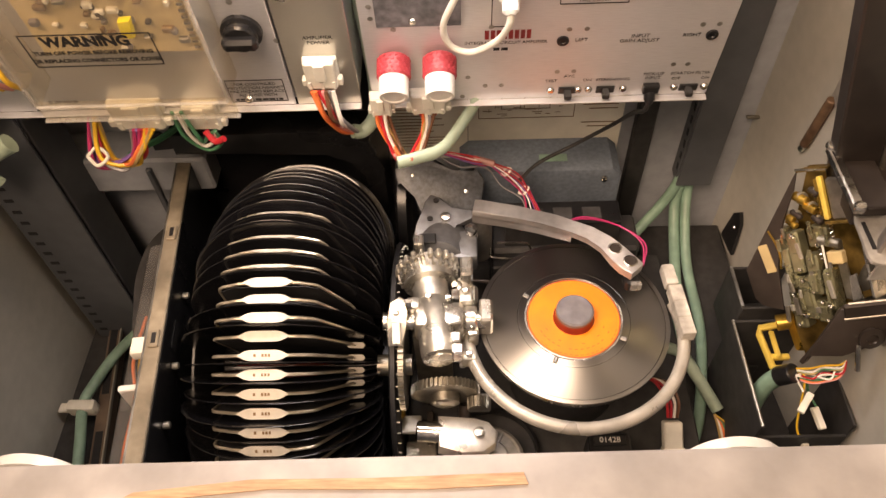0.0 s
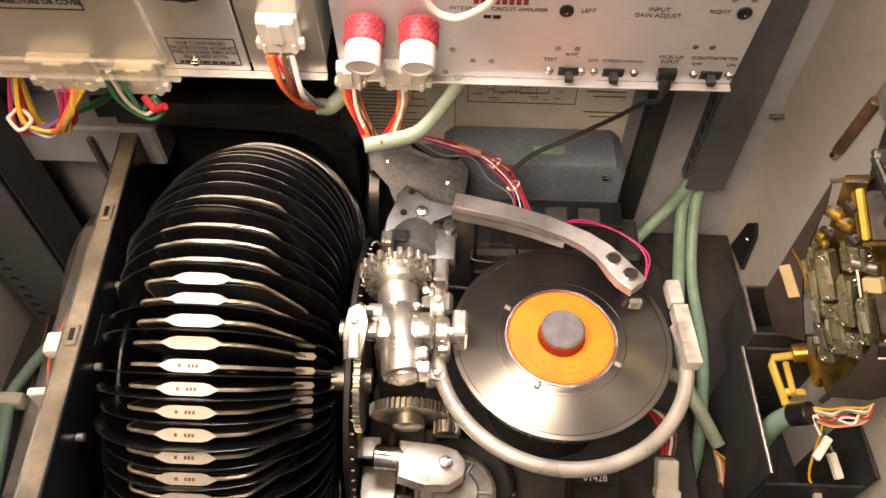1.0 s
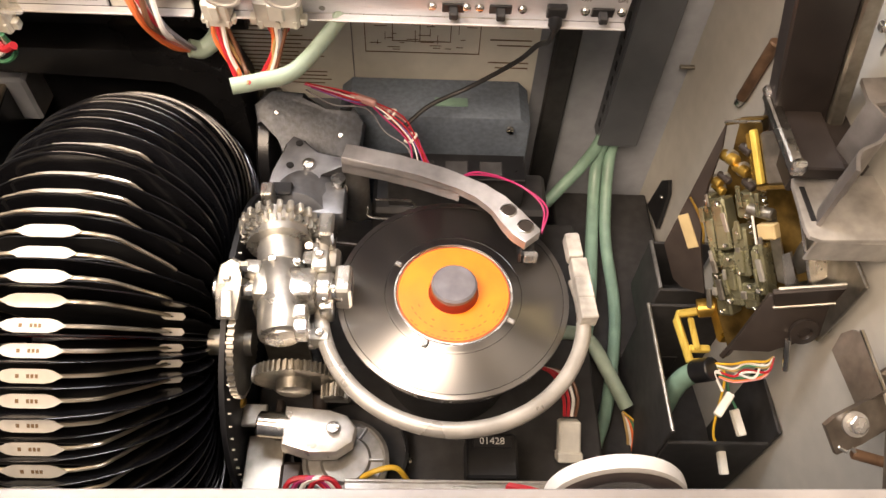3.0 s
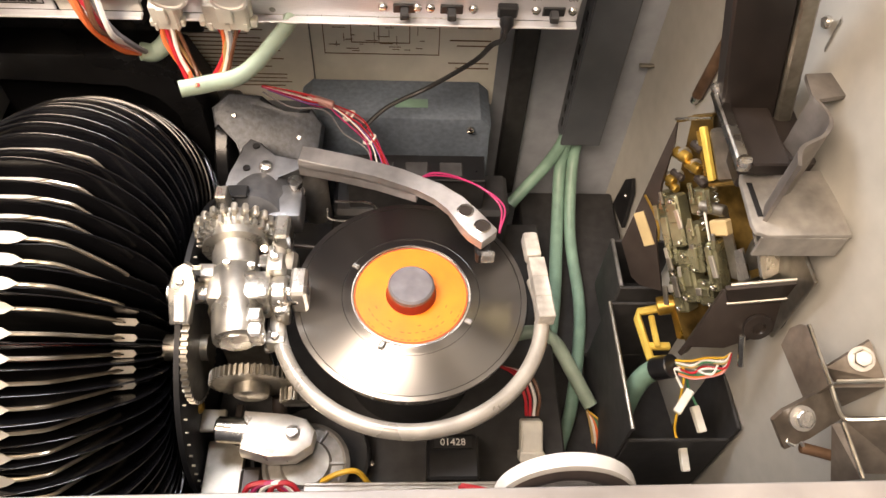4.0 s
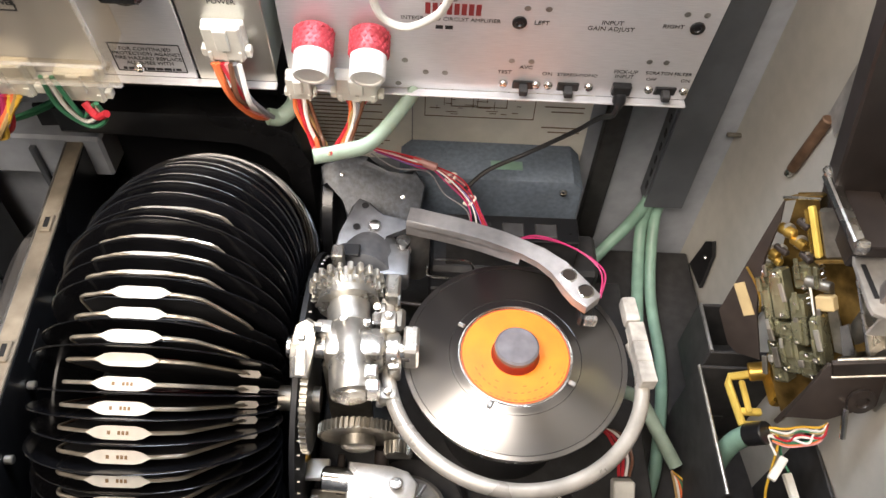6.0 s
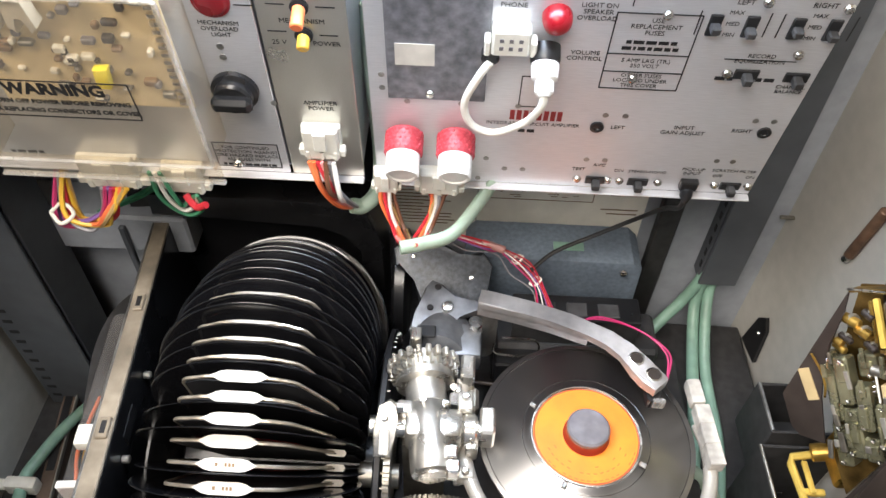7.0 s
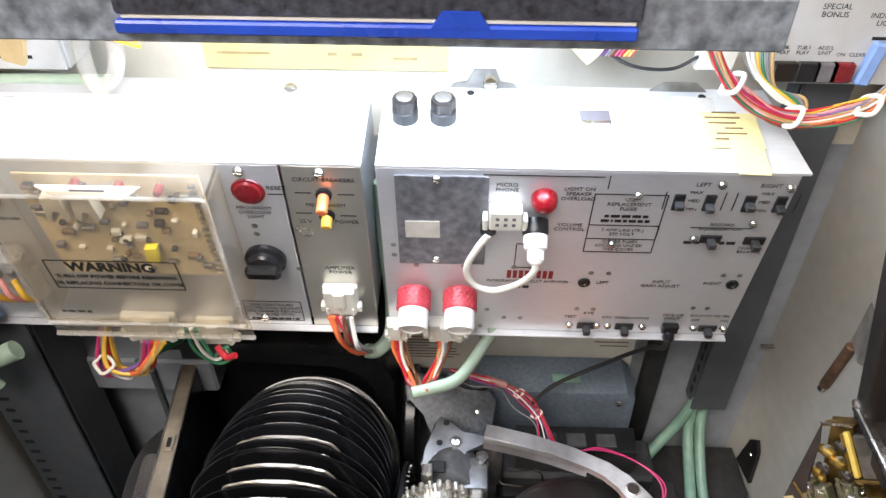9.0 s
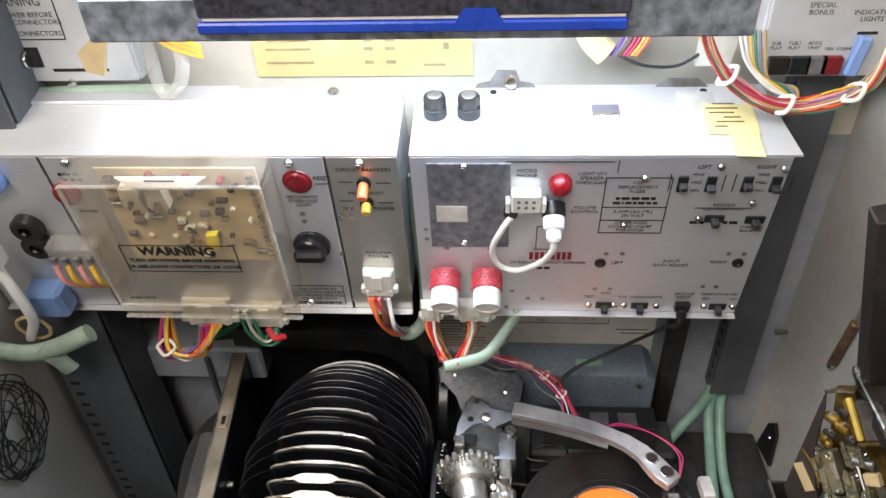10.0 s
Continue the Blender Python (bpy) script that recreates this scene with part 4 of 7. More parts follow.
def slide_switch(parent, u, v, upright=True, knob=0.4):
    s = part("slide_switch", B((u, v, 0.001), (0.008, 0.016, 0.002) if upright else (0.016, 0.008, 0.002), 0.0006), M_BLACK, parent)
    part("switch_knob", B((u, v + (knob - 0.5) * 0.008, 0.005), (0.006, 0.005, 0.007) if upright else (0.006, 0.006, 0.009), 0.0008), M_BLACKM, s)
    return s


def pin_plug(name, u, v, width, height, pins, label, below=0.03):
    """A white nylon connector pushed on the face, in the face's own space."""
    t = thing(name, label, "connector", FACE @ F(u, v, 0.0))
    part("header", B((0, 0, 0.003), (width * 1.1, height * 0.7, 0.006), 0.001), M_NYLON, t)
    part("shell", B((0, -height * 0.08, 0.0085), (width, height, 0.008), 0.0014), M_NYLON, t)
    part("latch", B((0, height * 0.1, 0.0135), (width * 0.35, height * 0.6, 0.003), 0.0007), M_NYLON, t)
    for i in range(max(2, pins // 2)):
        part("rib", B((-width * 0.4 + width * 0.8 * i / (max(2, pins // 2) - 1), -height * 0.42, 0.0128), (width * 0.10, height * 0.28, 0.0012), 0.0003), M_NYLON, t)
    for sx in (-1, 1):
        part("ear", B((sx * width * 0.58, -height * 0.40, 0.007), (width * 0.16, height * 0.25, 0.007), 0.0008), M_NYLON, t)
    return t


M_CAP = material("bronze_grey_cap", (0.035, 0.030, 0.027), 0.4, 0.0, 0.15, 90, 0.08, 0.3, 50)


def amplifier():
    a = thing("amplifier", "brushed aluminium jukebox amplifier chassis with printed controls", "amplifier", FACE)
    u0, u1, h, dp = -0.078, 0.217, 0.190, 0.094
    uc, uw = (u0 + u1) / 2, u1 - u0
    part("front_panel", B((uc, -h / 2, -0.001), (uw, h, 0.002), 0.0006), M_ALU, a)
    part("bottom_lip", B((uc, -h - 0.0010, 0.003), (uw, 0.0020, 0.007), 0.0006), M_ALU, a)
    top = [(u0, 0.0), (u1 + 0.006, 0.0), (u1 - 0.004, dp), (u0 + 0.014, dp), (u0, dp - 0.016)]
    bm = S(top, 0.002, Matrix.Translation((0, 0.0, 0.0)) @ Matrix(((1, 0, 0, 0), (0, 0, 1, 0), (0, -1, 0, 0), (0, 0, 0, 1))))
    part("top_cover", bm, M_ALU_TOP, a)
    part("body", B((uc, -h / 2 - 0.001, -dp / 2 - 0.003), (uw - 0.006, h - 0.004, dp - 0.008), 0.001), M_ALU, a)
    part("dark_plate", B((-0.0315, -0.053, 0.0008), (0.067, 0.095, 0.0016), 0.0004), M_PLATE, a, "mottled dark grey blanking plate")
    part("paper_label", B((-0.046, -0.060, 0.0020), (0.026, 0.018, 0.0004)), M_LABEL, a, "small blank cream label")
    for u, v in ((-0.035, -0.008), (-0.036, -0.094), (0.108, -0.020), (0.098, -0.072), (0.164, -0.008), (0.212, -0.010), (0.197, -0.046), (0.158, -0.064), (0.079, -0.178), (0.112, -0.178), (0.103, -0.178), (0.142, -0.178), (0.186, -0.178), (0.212, -0.178)):
        screw(a, (u, v, 0.0016), (0, 0, 1), 0.0034)
    # fuse holders and the slot on the top
    for u, d in ((-0.060, 0.052), (-0.032, 0.052)):
        f_ = part("fuse_holder", turned(bmesh.new(), [(0.0095, 0), (0.0095, 0.009), (0.008, 0.010)], (u, 0.002, -d), (u, 1, -d), 18), M_BLACK, a)
        star = []
        for i in range(24):
            an, rr = 2 * math.pi * i / 24, 0.0092 if i % 4 < 2 else 0.0076
            star.append((rr * math.cos(an), rr * math.sin(an)))
        bm = S(star, 0.009, Matrix.Translation((u, 0.012, -d)) @ Matrix.Rotation(radians(-90), 4, "X"), 0.001)
        part("fuse_cap", bm, M_CAP, f_, "fluted dark fuse cap")
        part("cap_top", turned(bmesh.new(), [(0.0060, 0.0), (0.0062, 0.0012), (0.0050, 0.0018), (0.0012, 0.0018)], (u, 0.0210, -d), (u, 1, -d), 18), M_DULL, f_, "brown domed top")
    part("slot_window", B((0.080, 0.0028, -0.056), (0.022, 0.0016, 0.016), 0.0005), M_HUB, a)
    part("slot_edge", B((0.080, 0.0036, -0.049), (0.020, 0.0016, 0.004), 0.0005), M_STEEL, a)
    bm = S([(-0.028, 0), (0.026, 0), (0.022, 0.004), (0.012, 0.006), (0.008, 0.016), (-0.008, 0.016), (-0.014, 0.006), (-0.024, 0.004)], 0.002, Matrix.Translation((-0.001, 0.001, -0.092)) @ Matrix(((1, 0, 0, 0), (0, 0.9, 0.2, 0), (0, -0.3, 1, 0), (0, 0, 0, 1))))
    part("hanger_tab", bm, M_DULL, a)
    part("hanger_tab", S([(-0.024, 0), (0.022, 0), (0.012, 0.008), (-0.012, 0.008)], 0.002, Matrix.Translation((0.148, 0.001, -0.092)) @ Matrix(((1, 0, 0, 0), (0, 0.9, 0.2, 0), (0, -0.3, 1, 0), (0, 0, 0, 1)))), M_DULL, a)
    screw(a, (0.003, 0.008, -0.090), (0, 0.3, 1), 0.006)
    for u in (-0.012, 0.164):
        part("rivet_hole", turned(bmesh.new(), [(0.003, 0), (0.003, 0.0006)], (u, 0.002, -0.084), (u, 1, -0.084), 12), M_INK, a)
    # yellow labels on the top
    for c, s, mt in (((0.153, 0.0024, -0.062), (0.030, 0.0006, 0.052), M_LABEL), ((0.176, 0.0030, -0.050), (0.040, 0.0006, 0.040), M_YPAPER), ((0.183, 0.0034, -0.022), (0.022, 0.0006, 0.038), M_YPAPER)):
        part("top_label", B(c, s, 0.0, Matrix.Rotation(radians(-2), 4, "Y")), mt, a)
    bm = bmesh.new()
    rng = random.Random(9)
    for i in range(6):
        box(bm, (0.176 + rng.uniform(-0.004, 0.004), 0.0034, -0.064 + i * 0.006), (rng.uniform(0.012, 0.028), 0.0004, 0.0016))
    tagged(part("label_print", bm, M_BROWN, a), "", "", "", "stuff")
    # overload lamp, microphone plug, volume plug and its cord
    part("lamp", turned(bmesh.new(), [(0.0095, 0), (0.0095, 0.003), (0.0085, 0.008), (0.005, 0.012), (0.001, 0.0132)], (0.042, -0.026, 0), (0.042, -0.026, 1), 24), M_RED_LAMP, a, "glossy red overload lamp")
    # red knurled potentiometer screws
    for u in (-0.0545, -0.0165):
        c = part("red_cap", turned(bmesh.new(), [(0.0120, 0), (0.0135, 0.002), (0.0135, 0.017), (0.0125, 0.019)], (u, -0.136, 0.0), (u, -0.146, 0.034), 24), M_REDK, a, "red knurled cap over a white sleeve")
        bm = bmesh.new()
        m, _ = axis_matrix((u, -0.136, 0.0), (u, -0.146, 0.034))
        for i in range(18):
            for j in range(5):
                an = 2 * math.pi * (i + 0.5 * (j % 2)) / 18
                box(bm, (0, 0, 0), (0.0013, 0.0026, 0.0026), 0.0004, m @ Matrix.Rotation(an, 4, "Z") @ Matrix.Translation((0.0136, 0, 0.003 + j * 0.0034)) @ Matrix.Rotation(radians(45), 4, "X"))
        part("knurl", bm, M_REDK, c)
        part("white_sleeve", turned(bmesh.new(), [(0.0124, 0.019), (0.0124, 0.034), (0.0115, 0.0355), (0.0095, 0.0355), (0.0090, 0.0344), (0.001, 0.0344)], (u, -0.136, 0.0), (u, -0.146, 0.034), 28), M_WHITE, c, "white plastic sleeve")
    # trimmers and switches
    for u, v in ((0.084, -0.121), (0.203, -0.119)):
        part("trimmer", turned(bmesh.new(), [(0.005, 0), (0.005, 0.0015), (0.0025, 0.0018), (0.002, 0.001)], (u, v, 0), (u, v, 1), 18), M_BLACK, a)
    for u in (0.138, 0.160, 0.188, 0.210):
        slide_switch(a, u, -0.027, True, 0.3 + (u * 900 % 3) * 0.2)
    slide_switch(a, 0.171, -0.065, False)
    slide_switch(a, 0.204, -0.066, False)
    for u in (0.094, 0.127, 0.199):
        slide_switch(a, u, -0.180, False)
    for u, v in ((0.026, -0.104), (0.040, -0.104), (0.088, -0.109), (0.102, -0.109), (0.193, -0.108), (0.206, -0.108), (0.083, -0.157), (0.097, -0.157), (0.180, -0.152), (0.192, -0.152), (0.022, -0.172), (0.036, -0.172), (-0.052, -0.104), (-0.014, -0.104), (-0.069, -0.08), (-0.069, -0.092), (0.007, -0.161), (0.002, -0.185)):
        part("hole", turned(bmesh.new(), [(0.0021, 0), (0.0023, 0.0004), (0.0012, 0.0005)], (u, v, 0), (u, v, 1), 10), M_DULL, a)
    frame_lines(a, 0.078, -0.021, 0.130, -0.083)
    frame_lines(a, 0.078, -0.053, 0.130, -0.068)
    frame_lines(a, 0.026, -0.076, 0.042, -0.104)
    part("print_rule", B((0.04, -0.0045, 0.0003), (0.085, 0.0008, 0.0003)), M_INK, a)
    part("print_rule", B((0.086, -0.0095, 0.0003), (0.0008, 0.013, 0.0003), 0, Matrix.Translation((0, 0, 0))), M_INK, a)
    part("print_rule", B((0.176, -0.0535, 0.0003), (0.046, 0.0006, 0.0003)), M_INK, a)
    for i in range(4):
        u = 0.128 + (0, 0.042, 0.050, 0.094)[i] 
        part("scale_bar", B((u, -0.026, 0.0003), (0.0008, 0.018, 0.0003), 0, None), M_INK, a)
    for text, u, v, s in (("MICRO\nPHONE", 0.015, -0.0165, 0.0050), ("LIGHT ON\nSPEAKER\nOVERLOAD", 0.0665, -0.0215, 0.0048), ("VOLUME\nCONTROL", 0.064, -0.056, 0.0048), ("USE\nREPLACEMENT\nFUSES", 0.104, -0.031, 0.0048), ("5 AMP LAG (TR.)\n250 VOLT", 0.104, -0.0605, 0.0044), ("OTHER FUSES\nLOCATED UNDER\nTHIS COVER", 0.104, -0.0755, 0.0044),
                          ("LEFT", 0.152, -0.010, 0.0052), ("RIGHT", 0.199, -0.010, 0.0052), ("MAX\n\nMED\n\nMIN", 0.149, -0.026, 0.0042), ("MAX\n\nMED\n\nMIN", 0.199, -0.026, 0.0042), ("RECORD\nEQUALIZATION", 0.176, -0.0525, 0.0045), ("CHANNEL\nBALANCE", 0.204, -0.0775, 0.0042),
                          ("LEFT", 0.099, -0.121, 0.005), ("RIGHT", 0.187, -0.119, 0.005), ("INPUT\nGAIN ADJUST", 0.146, -0.121, 0.0052), ("TEST", 0.079, -0.1685, 0.0048), ("AVC", 0.094, -0.163, 0.0048), ("ON", 0.110, -0.1685, 0.0048), ("STEREO-MONO", 0.132, -0.1685, 0.0042),
                          ("PICK-UP\nINPUT", 0.166, -0.1655, 0.0048), ("SCRATCH FILTER", 0.197, -0.163, 0.0044), ("OFF", 0.186, -0.1695, 0.0044), ("ON", 0.211, -0.1695, 0.0044), ("INTEGRATED CIRCUIT AMPLIFIER", 0.038, -0.1215, 0.0045)):
        words(text, s, M_INK, a, F(u, v, 0.0002))
    face_bars(a, [(0.104, -0.0432, 0.032, 0.0026), (0.104, -0.0482, 0.036, 0.0026), (0.036, -0.1285, 0.016, 0.0030), (0.158, -0.070, 0.012, 0.003), (0.185, -0.070, 0.012, 0.003)])
    # the maker's mark as plain dark red uprights
    bm = bmesh.new()
    for i in range(8):
        box(bm, (0.0225 + i * 0.0048, -0.1125, 0.0004), (0.0034, 0.0092, 0.0004))
    part("makers_mark", bm, M_REDINK, a, "dark red maker's mark as plain uprights")
    return a


def power_unit():
    p = thing("power_unit", "aluminium jukebox power supply chassis with printed panels", "power supply", FACE)
    u0, u1, h, dp = -0.496, -0.088, 0.190, 0.092
    part("body", B(((u0 + u1) / 2, -h / 2 - 0.001, -dp / 2 - 0.003), (u1 - u0 - 0.004, h - 0.004, dp - 0.008), 0.001), M_ALU, p)
    for a, b, mt in ((u0, -0.3835, M_ALU), (-0.3815, -0.1470, M_ALU), (-0.1450, u1, M_BRASSY)):
        part("front_panel", B(((a + b) / 2, -h / 2, -0.001), (b - a, h, 0.002), 0.0006), mt, p)
    top = [(u0, 0.0), (u1, 0.0), (u1, dp - 0.018), (u1 - 0.014, dp), (u0, dp)]
    part("top_cover", S(top, 0.002, Matrix(((1, 0, 0, 0), (0, 0, 1, 0), (0, -1, 0, 0), (0, 0, 0, 1)))), M_ALU_TOP, p)
    part("top_ridge", B((-0.36, 0.0035, -0.080), (0.25, 0.004, 0.024), 0.001), M_ALU, p)
    part("bottom_lip", B(((u0 + u1) / 2, -h - 0.0010, 0.003), (u1 - u0, 0.0020, 0.007), 0.0006), M_ALU, p)
    screw(p, (-0.150, 0.002, -0.082), (0, 1, 0.2), 0.006)
    for u, v in ((-0.175, -0.006), (-0.118, -0.006), (-0.187, -0.180), (-0.36, -0.005)):
        screw(p, (u, v, 0.0), (0, 0, 1), 0.0042)
    part("reset_button", turned(bmesh.new(), [(0.0125, 0), (0.0120, 0.001), (0.0105, 0.0012), (0.009, 0.0028), (0.004, 0.0034)], (-0.172, -0.026, 0), (-0.172, -0.026, 1), 28), M_RED_BTN, p, "round red reset button")
    for v, mt, nm in ((-0.027, WIRE["orange"], "orange"), (-0.049, WIRE["yellow"], "yellow")):
        b = part("breaker_button", rod(bmesh.new(), (-0.117, v, 0), (-0.117, v - 0.004, 0.016 if nm == "orange" else 0.010), 0.0042, 12, 0.0008), mt, p, nm + " breaker button")
        part("breaker_collar", turned(bmesh.new(), [(0.006, 0), (0.006, 0.002), (0.0044, 0.003)], (-0.117, v, 0), (-0.117, v, 1), 14), M_BLACK, b)
    # black twist plug
    k = part("twist_plug", turned(bmesh.new(), [(0.0165, 0), (0.0165, 0.004), (0.0135, 0.006), (0.0135, 0.010), (0.012, 0.012)], (-0.172, -0.100, 0), (-0.172, -0.104, 1), 28), M_BLACK, p, "black twist plug")
    part("plug_grip", B((-0.172, -0.101, 0.014), (0.028, 0.012, 0.010), 0.003), M_BLACK, k)
    for u, v in ((-0.174, -0.062), (-0.174, -0.071), (-0.147, -0.112)):
        part("hole", turned(bmesh.new(), [(0.0024, 0), (0.0026, 0.0005), (0.0014, 0.0006)], (u, v, 0), (u, v, 1), 10), M_DULL, p)
    for text, u, v, s in (("RESET", -0.151, -0.022, 0.0056), ("MECHANISM\nOVERLOAD\nLIGHT", -0.171, -0.0475, 0.0047), ("CIRCUIT BREAKERS", -0.116, -0.013, 0.0052), ("MECHANISM", -0.117, -0.0385, 0.0052), ("25 V", -0.134, -0.056, 0.0052), ("POWER", -0.103, -0.056, 0.0052), ("AMPLIFIER\nPOWER", -0.114, -0.113, 0.0054)):
        words(text, s, M_INK, p, F(u, v, 0.0002))
    for u, v in ((-0.132, -0.026), (-0.101, -0.027), (-0.134, -0.047), (-0.101, -0.049), (-0.152, -0.028)):
        part("print_rule", B((u, v, 0.0003), (0.012, 0.0008, 0.0003)), M_INK, p)
    frame_lines(p, -0.203, -0.157, -0.153, -0.184)
    words("FOR CONTINUED\nPROTECTION AGAINST\nFIRE HAZARD REPLACE\nALL FUSES WITH", 0.0046, M_INK, p, F(-0.178, -0.169, 0.0002))
    face_bars(p, [(-0.178, -0.1815, 0.042, 0.0022), (-0.362, -0.018, 0.020, 0.003), (-0.362, -0.024, 0.018, 0.003), (-0.362, -0.060, 0.016, 0.003), (-0.352, -0.178, 0.03, 0.003)])
    # far left panel: round sockets, black button, terminal strip
    part("dark_button", turned(bmesh.new(), [(0.012, 0), (0.012, 0.003), (0.010, 0.005)], (-0.372, -0.039, 0), (-0.372, -0.039, 1), 24), M_DRED, p)
    for v in (-0.078, -0.100):
        s = part("round_socket", turned(bmesh.new(), [(0.014, 0), (0.014, 0.008), (0.012, 0.010), (0.006, 0.010), (0.006, 0.006)], (-0.424, v, 0), (-0.424, v, 1), 24), M_BLACK, p)
        part("socket_pin", rod(bmesh.new(), (-0.424, v, 0.004), (-0.424, v, 0.012), 0.002, 8), M_STEEL, s)
    t = part("terminal_block", B((-0.385, -0.115, 0.010), (0.048, 0.056, 0.020), 0.003), M_CLEARC, p, "clear-covered terminal block")
    for i in range(4):
        part("terminal", B((-0.402 + i * 0.011, -0.10, 0.022), (0.006, 0.008, 0.004), 0.001), M_DULL, t)
        part("terminal_wire", tube(bmesh.new(), [(-0.402 + i * 0.011, -0.106, 0.024), (-0.398 + i * 0.011, -0.122, 0.028), (-0.39 + i * 0.008, -0.140, 0.018)], 0.0024, 8, 5), WIRE["yellow" if i % 2 else "pink"], t)
    part("blue_ring", turned(bmesh.new(), [(0.012, 0), (0.014, 0.002), (0.014, 0.008), (0.009, 0.010), (0.009, 0.002)], (-0.432, -0.022, 0), (-0.432, -0.022, 1), 24), M_PBLUE, p)
    part("blue_plug", B((-0.438, -0.166, 0.012), (0.036, 0.036, 0.024), 0.004), M_PBLUE, p, "powder-blue plug")
    return p


def clear_cover():
    c = thing("clear_cover", "clear plastic cover with a printed warning over a circuit board", "cover", FACE)
    # the board below
    part("circuit_board", B((-0.266, -0.056, 0.010), (0.132, 0.108, 0.002), 0.0005), M_BOARD, c, "tan circuit board")
    rng = random.Random(12)
    for i in range(64):
        u, v = rng.uniform(-0.326, -0.212), rng.uniform(-0.008, -0.104)
        w, h2 = rng.uniform(0.003, 0.010), rng.uniform(0.002, 0.006)
        part("component", B((u, v, 0.0125), (w, h2, rng.uniform(0.003, 0.007)), 0.0008), rng.choice((M_HUB, M_DULL, M_NYLON, M_BROWN, M_BRONZE)), c)
    bm = bmesh.new()
    for i in range(16):
        box(bm, (-0.206, -0.010 - i * 0.0062, 0.0125), (0.005, 0.003, 0.003))
    part("edge_connector", bm, M_STEEL, c)
    for u in (-0.303, -0.282):
        part("relay_clip", S([(-0.007, 0.010), (0.007, 0.010), (0.009, -0.010), (0.004, -0.014), (0.003, -0.002), (-0.003, -0.002), (-0.004, -0.014), (-0.009, -0.010)], 0.010, F(u, -0.022, 0.016), 0.001), M_LABEL, c, "cream plastic clip")
    for u, v in ((-0.286, -0.006), (-0.256, -0.008), (-0.228, -0.010)):
        part("neon_lamp", rod(bmesh.new(), (u, v, 0.012), (u, v, 0.022), 0.003, 10, 0.001), M_RED_LAMP, c)
    part("yellow_tag", S([(-0.004, 0.008), (0.006, 0.009), (0.003, -0.009), (-0.006, -0.008)], 0.006, F(-0.252, -0.078, 0.014), 0.001), M_TAG, c, "yellow tag")
    # five walls of the cover, flared towards its rim
    u0, u1, v0, v1, w1 = -0.350, -0.190, 0.000, -0.142, 0.036
    t = 0.0016
    part("cover_front", B(((u0 + u1) / 2 + 0.002, (v0 + v1) / 2, w1), (u1 - u0 - 0.006, v0 - v1, t), 0.0006), M_CLEAR, c)
    part("cover_side", B((u0, (v0 + v1) / 2 - 0.006, w1 / 2), (t, v0 - v1, w1), 0.0005), M_CLEAR, c)
    part("cover_side", B((u1, (v0 + v1) / 2 - 0.006, w1 / 2), (t, v0 - v1, w1), 0.0005), M_CLEAR, c)
    part("cover_top", B(((u0 + u1) / 2, v0, w1 / 2), (u1 - u0, t, w1), 0.0005), M_CLEAR, c)
    part("cover_lip", B(((u0 + u1) / 2, v1 - 0.011, w1 - 0.004), (u1 - u0 + 0.006, 0.022, 0.003), 0.001, None), M_CLEAR, c)
    part("cover_edge", B(((u0 + u1) / 2, v1 - 0.022, w1 - 0.003), (u1 - u0 + 0.008, 0.0025, 0.005), 0.001), M_CLEARC, c)
    part("cover_edge", B(((u0 + u1) / 2, v1, w1 + 0.0015), (u1 - u0, 0.002, 0.003), 0.0008), M_CLEARC, c)
    part("cover_edge", B((u1, (v0 + v1) / 2, w1), (0.003, v0 - v1, 0.003), 0.0008), M_CLEARC, c)
    part("cover_edge", B((u0, (v0 + v1) / 2, w1), (0.003, v0 - v1, 0.003), 0.0008), M_CLEARC, c)
    part("cover_edge", B(((u0 + u1) / 2, v0, w1), (u1 - u0, 0.003, 0.003), 0.0008), M_CLEARC, c)
    # printed warning on its front
    frame_lines(c, -0.324, -0.064, -0.226, -0.096, 0.0010, w1 + 0.0014)
    words("WARNING", 0.0135, M_INK, c, F(-0.276, -0.0715, w1 + 0.0012), bold=0.0006)
    words("TURN OFF POWER BEFORE REMOVING", 0.0052, M_INK, c, F(-0.275, -0.0825, w1 + 0.0012), bold=0.0002)
    words("OR REPLACING CONNECTORS OR COVER", 0.0052, M_INK, c, F(-0.275, -0.0905, w1 + 0.0012), bold=0.0002)
    hd = S([(-0.036, 0.0), (0.036, 0.0), (0.022, -0.010), (-0.022, -0.010)], 0.003, F(-0.270, 0.002, w1 - 0.01) @ Matrix.Rotation(radians(-20), 4, "X"), 0.0008)
    part("hasp", hd, M_WHITE, c, "white hasp tab")
    part("hasp_slot", B((-0.270, 0.0, w1 - 0.0065), (0.024, 0.003, 0.001), 0, Matrix()), M_HUB, c)


amplifier()
power_unit()
clear_cover()


def W(u, v, w=0.0):
    """A place on the leaning face, in the world."""
    return FACE @ Vector((u, v, w))


def bundle(start, mid, end, cols, r=0.0022, spread=0.012, group="", label="wire in a loom hanging from a connector", seed=1, jit=0.004):
    rng = random.Random(seed)
    n = len(cols)
    for i, cname in enumerate(cols):
        f_ = (i / max(1, n - 1) - 0.5)
        off = Vector((f_ * spread, 0, 0))
        pts = [Vector(start) + off]
        for p in mid:
            pts.append(Vector(p) + off * 0.5 + Vector((rng.uniform(-jit, jit), rng.uniform(-jit, jit), rng.uniform(-jit, jit))))
        pts.append(Vector(end) + off * 0.25)
        wire(cname + "_wire", pts, r, WIRE[cname], cname + " " + label, "wire", group, 6, 6)


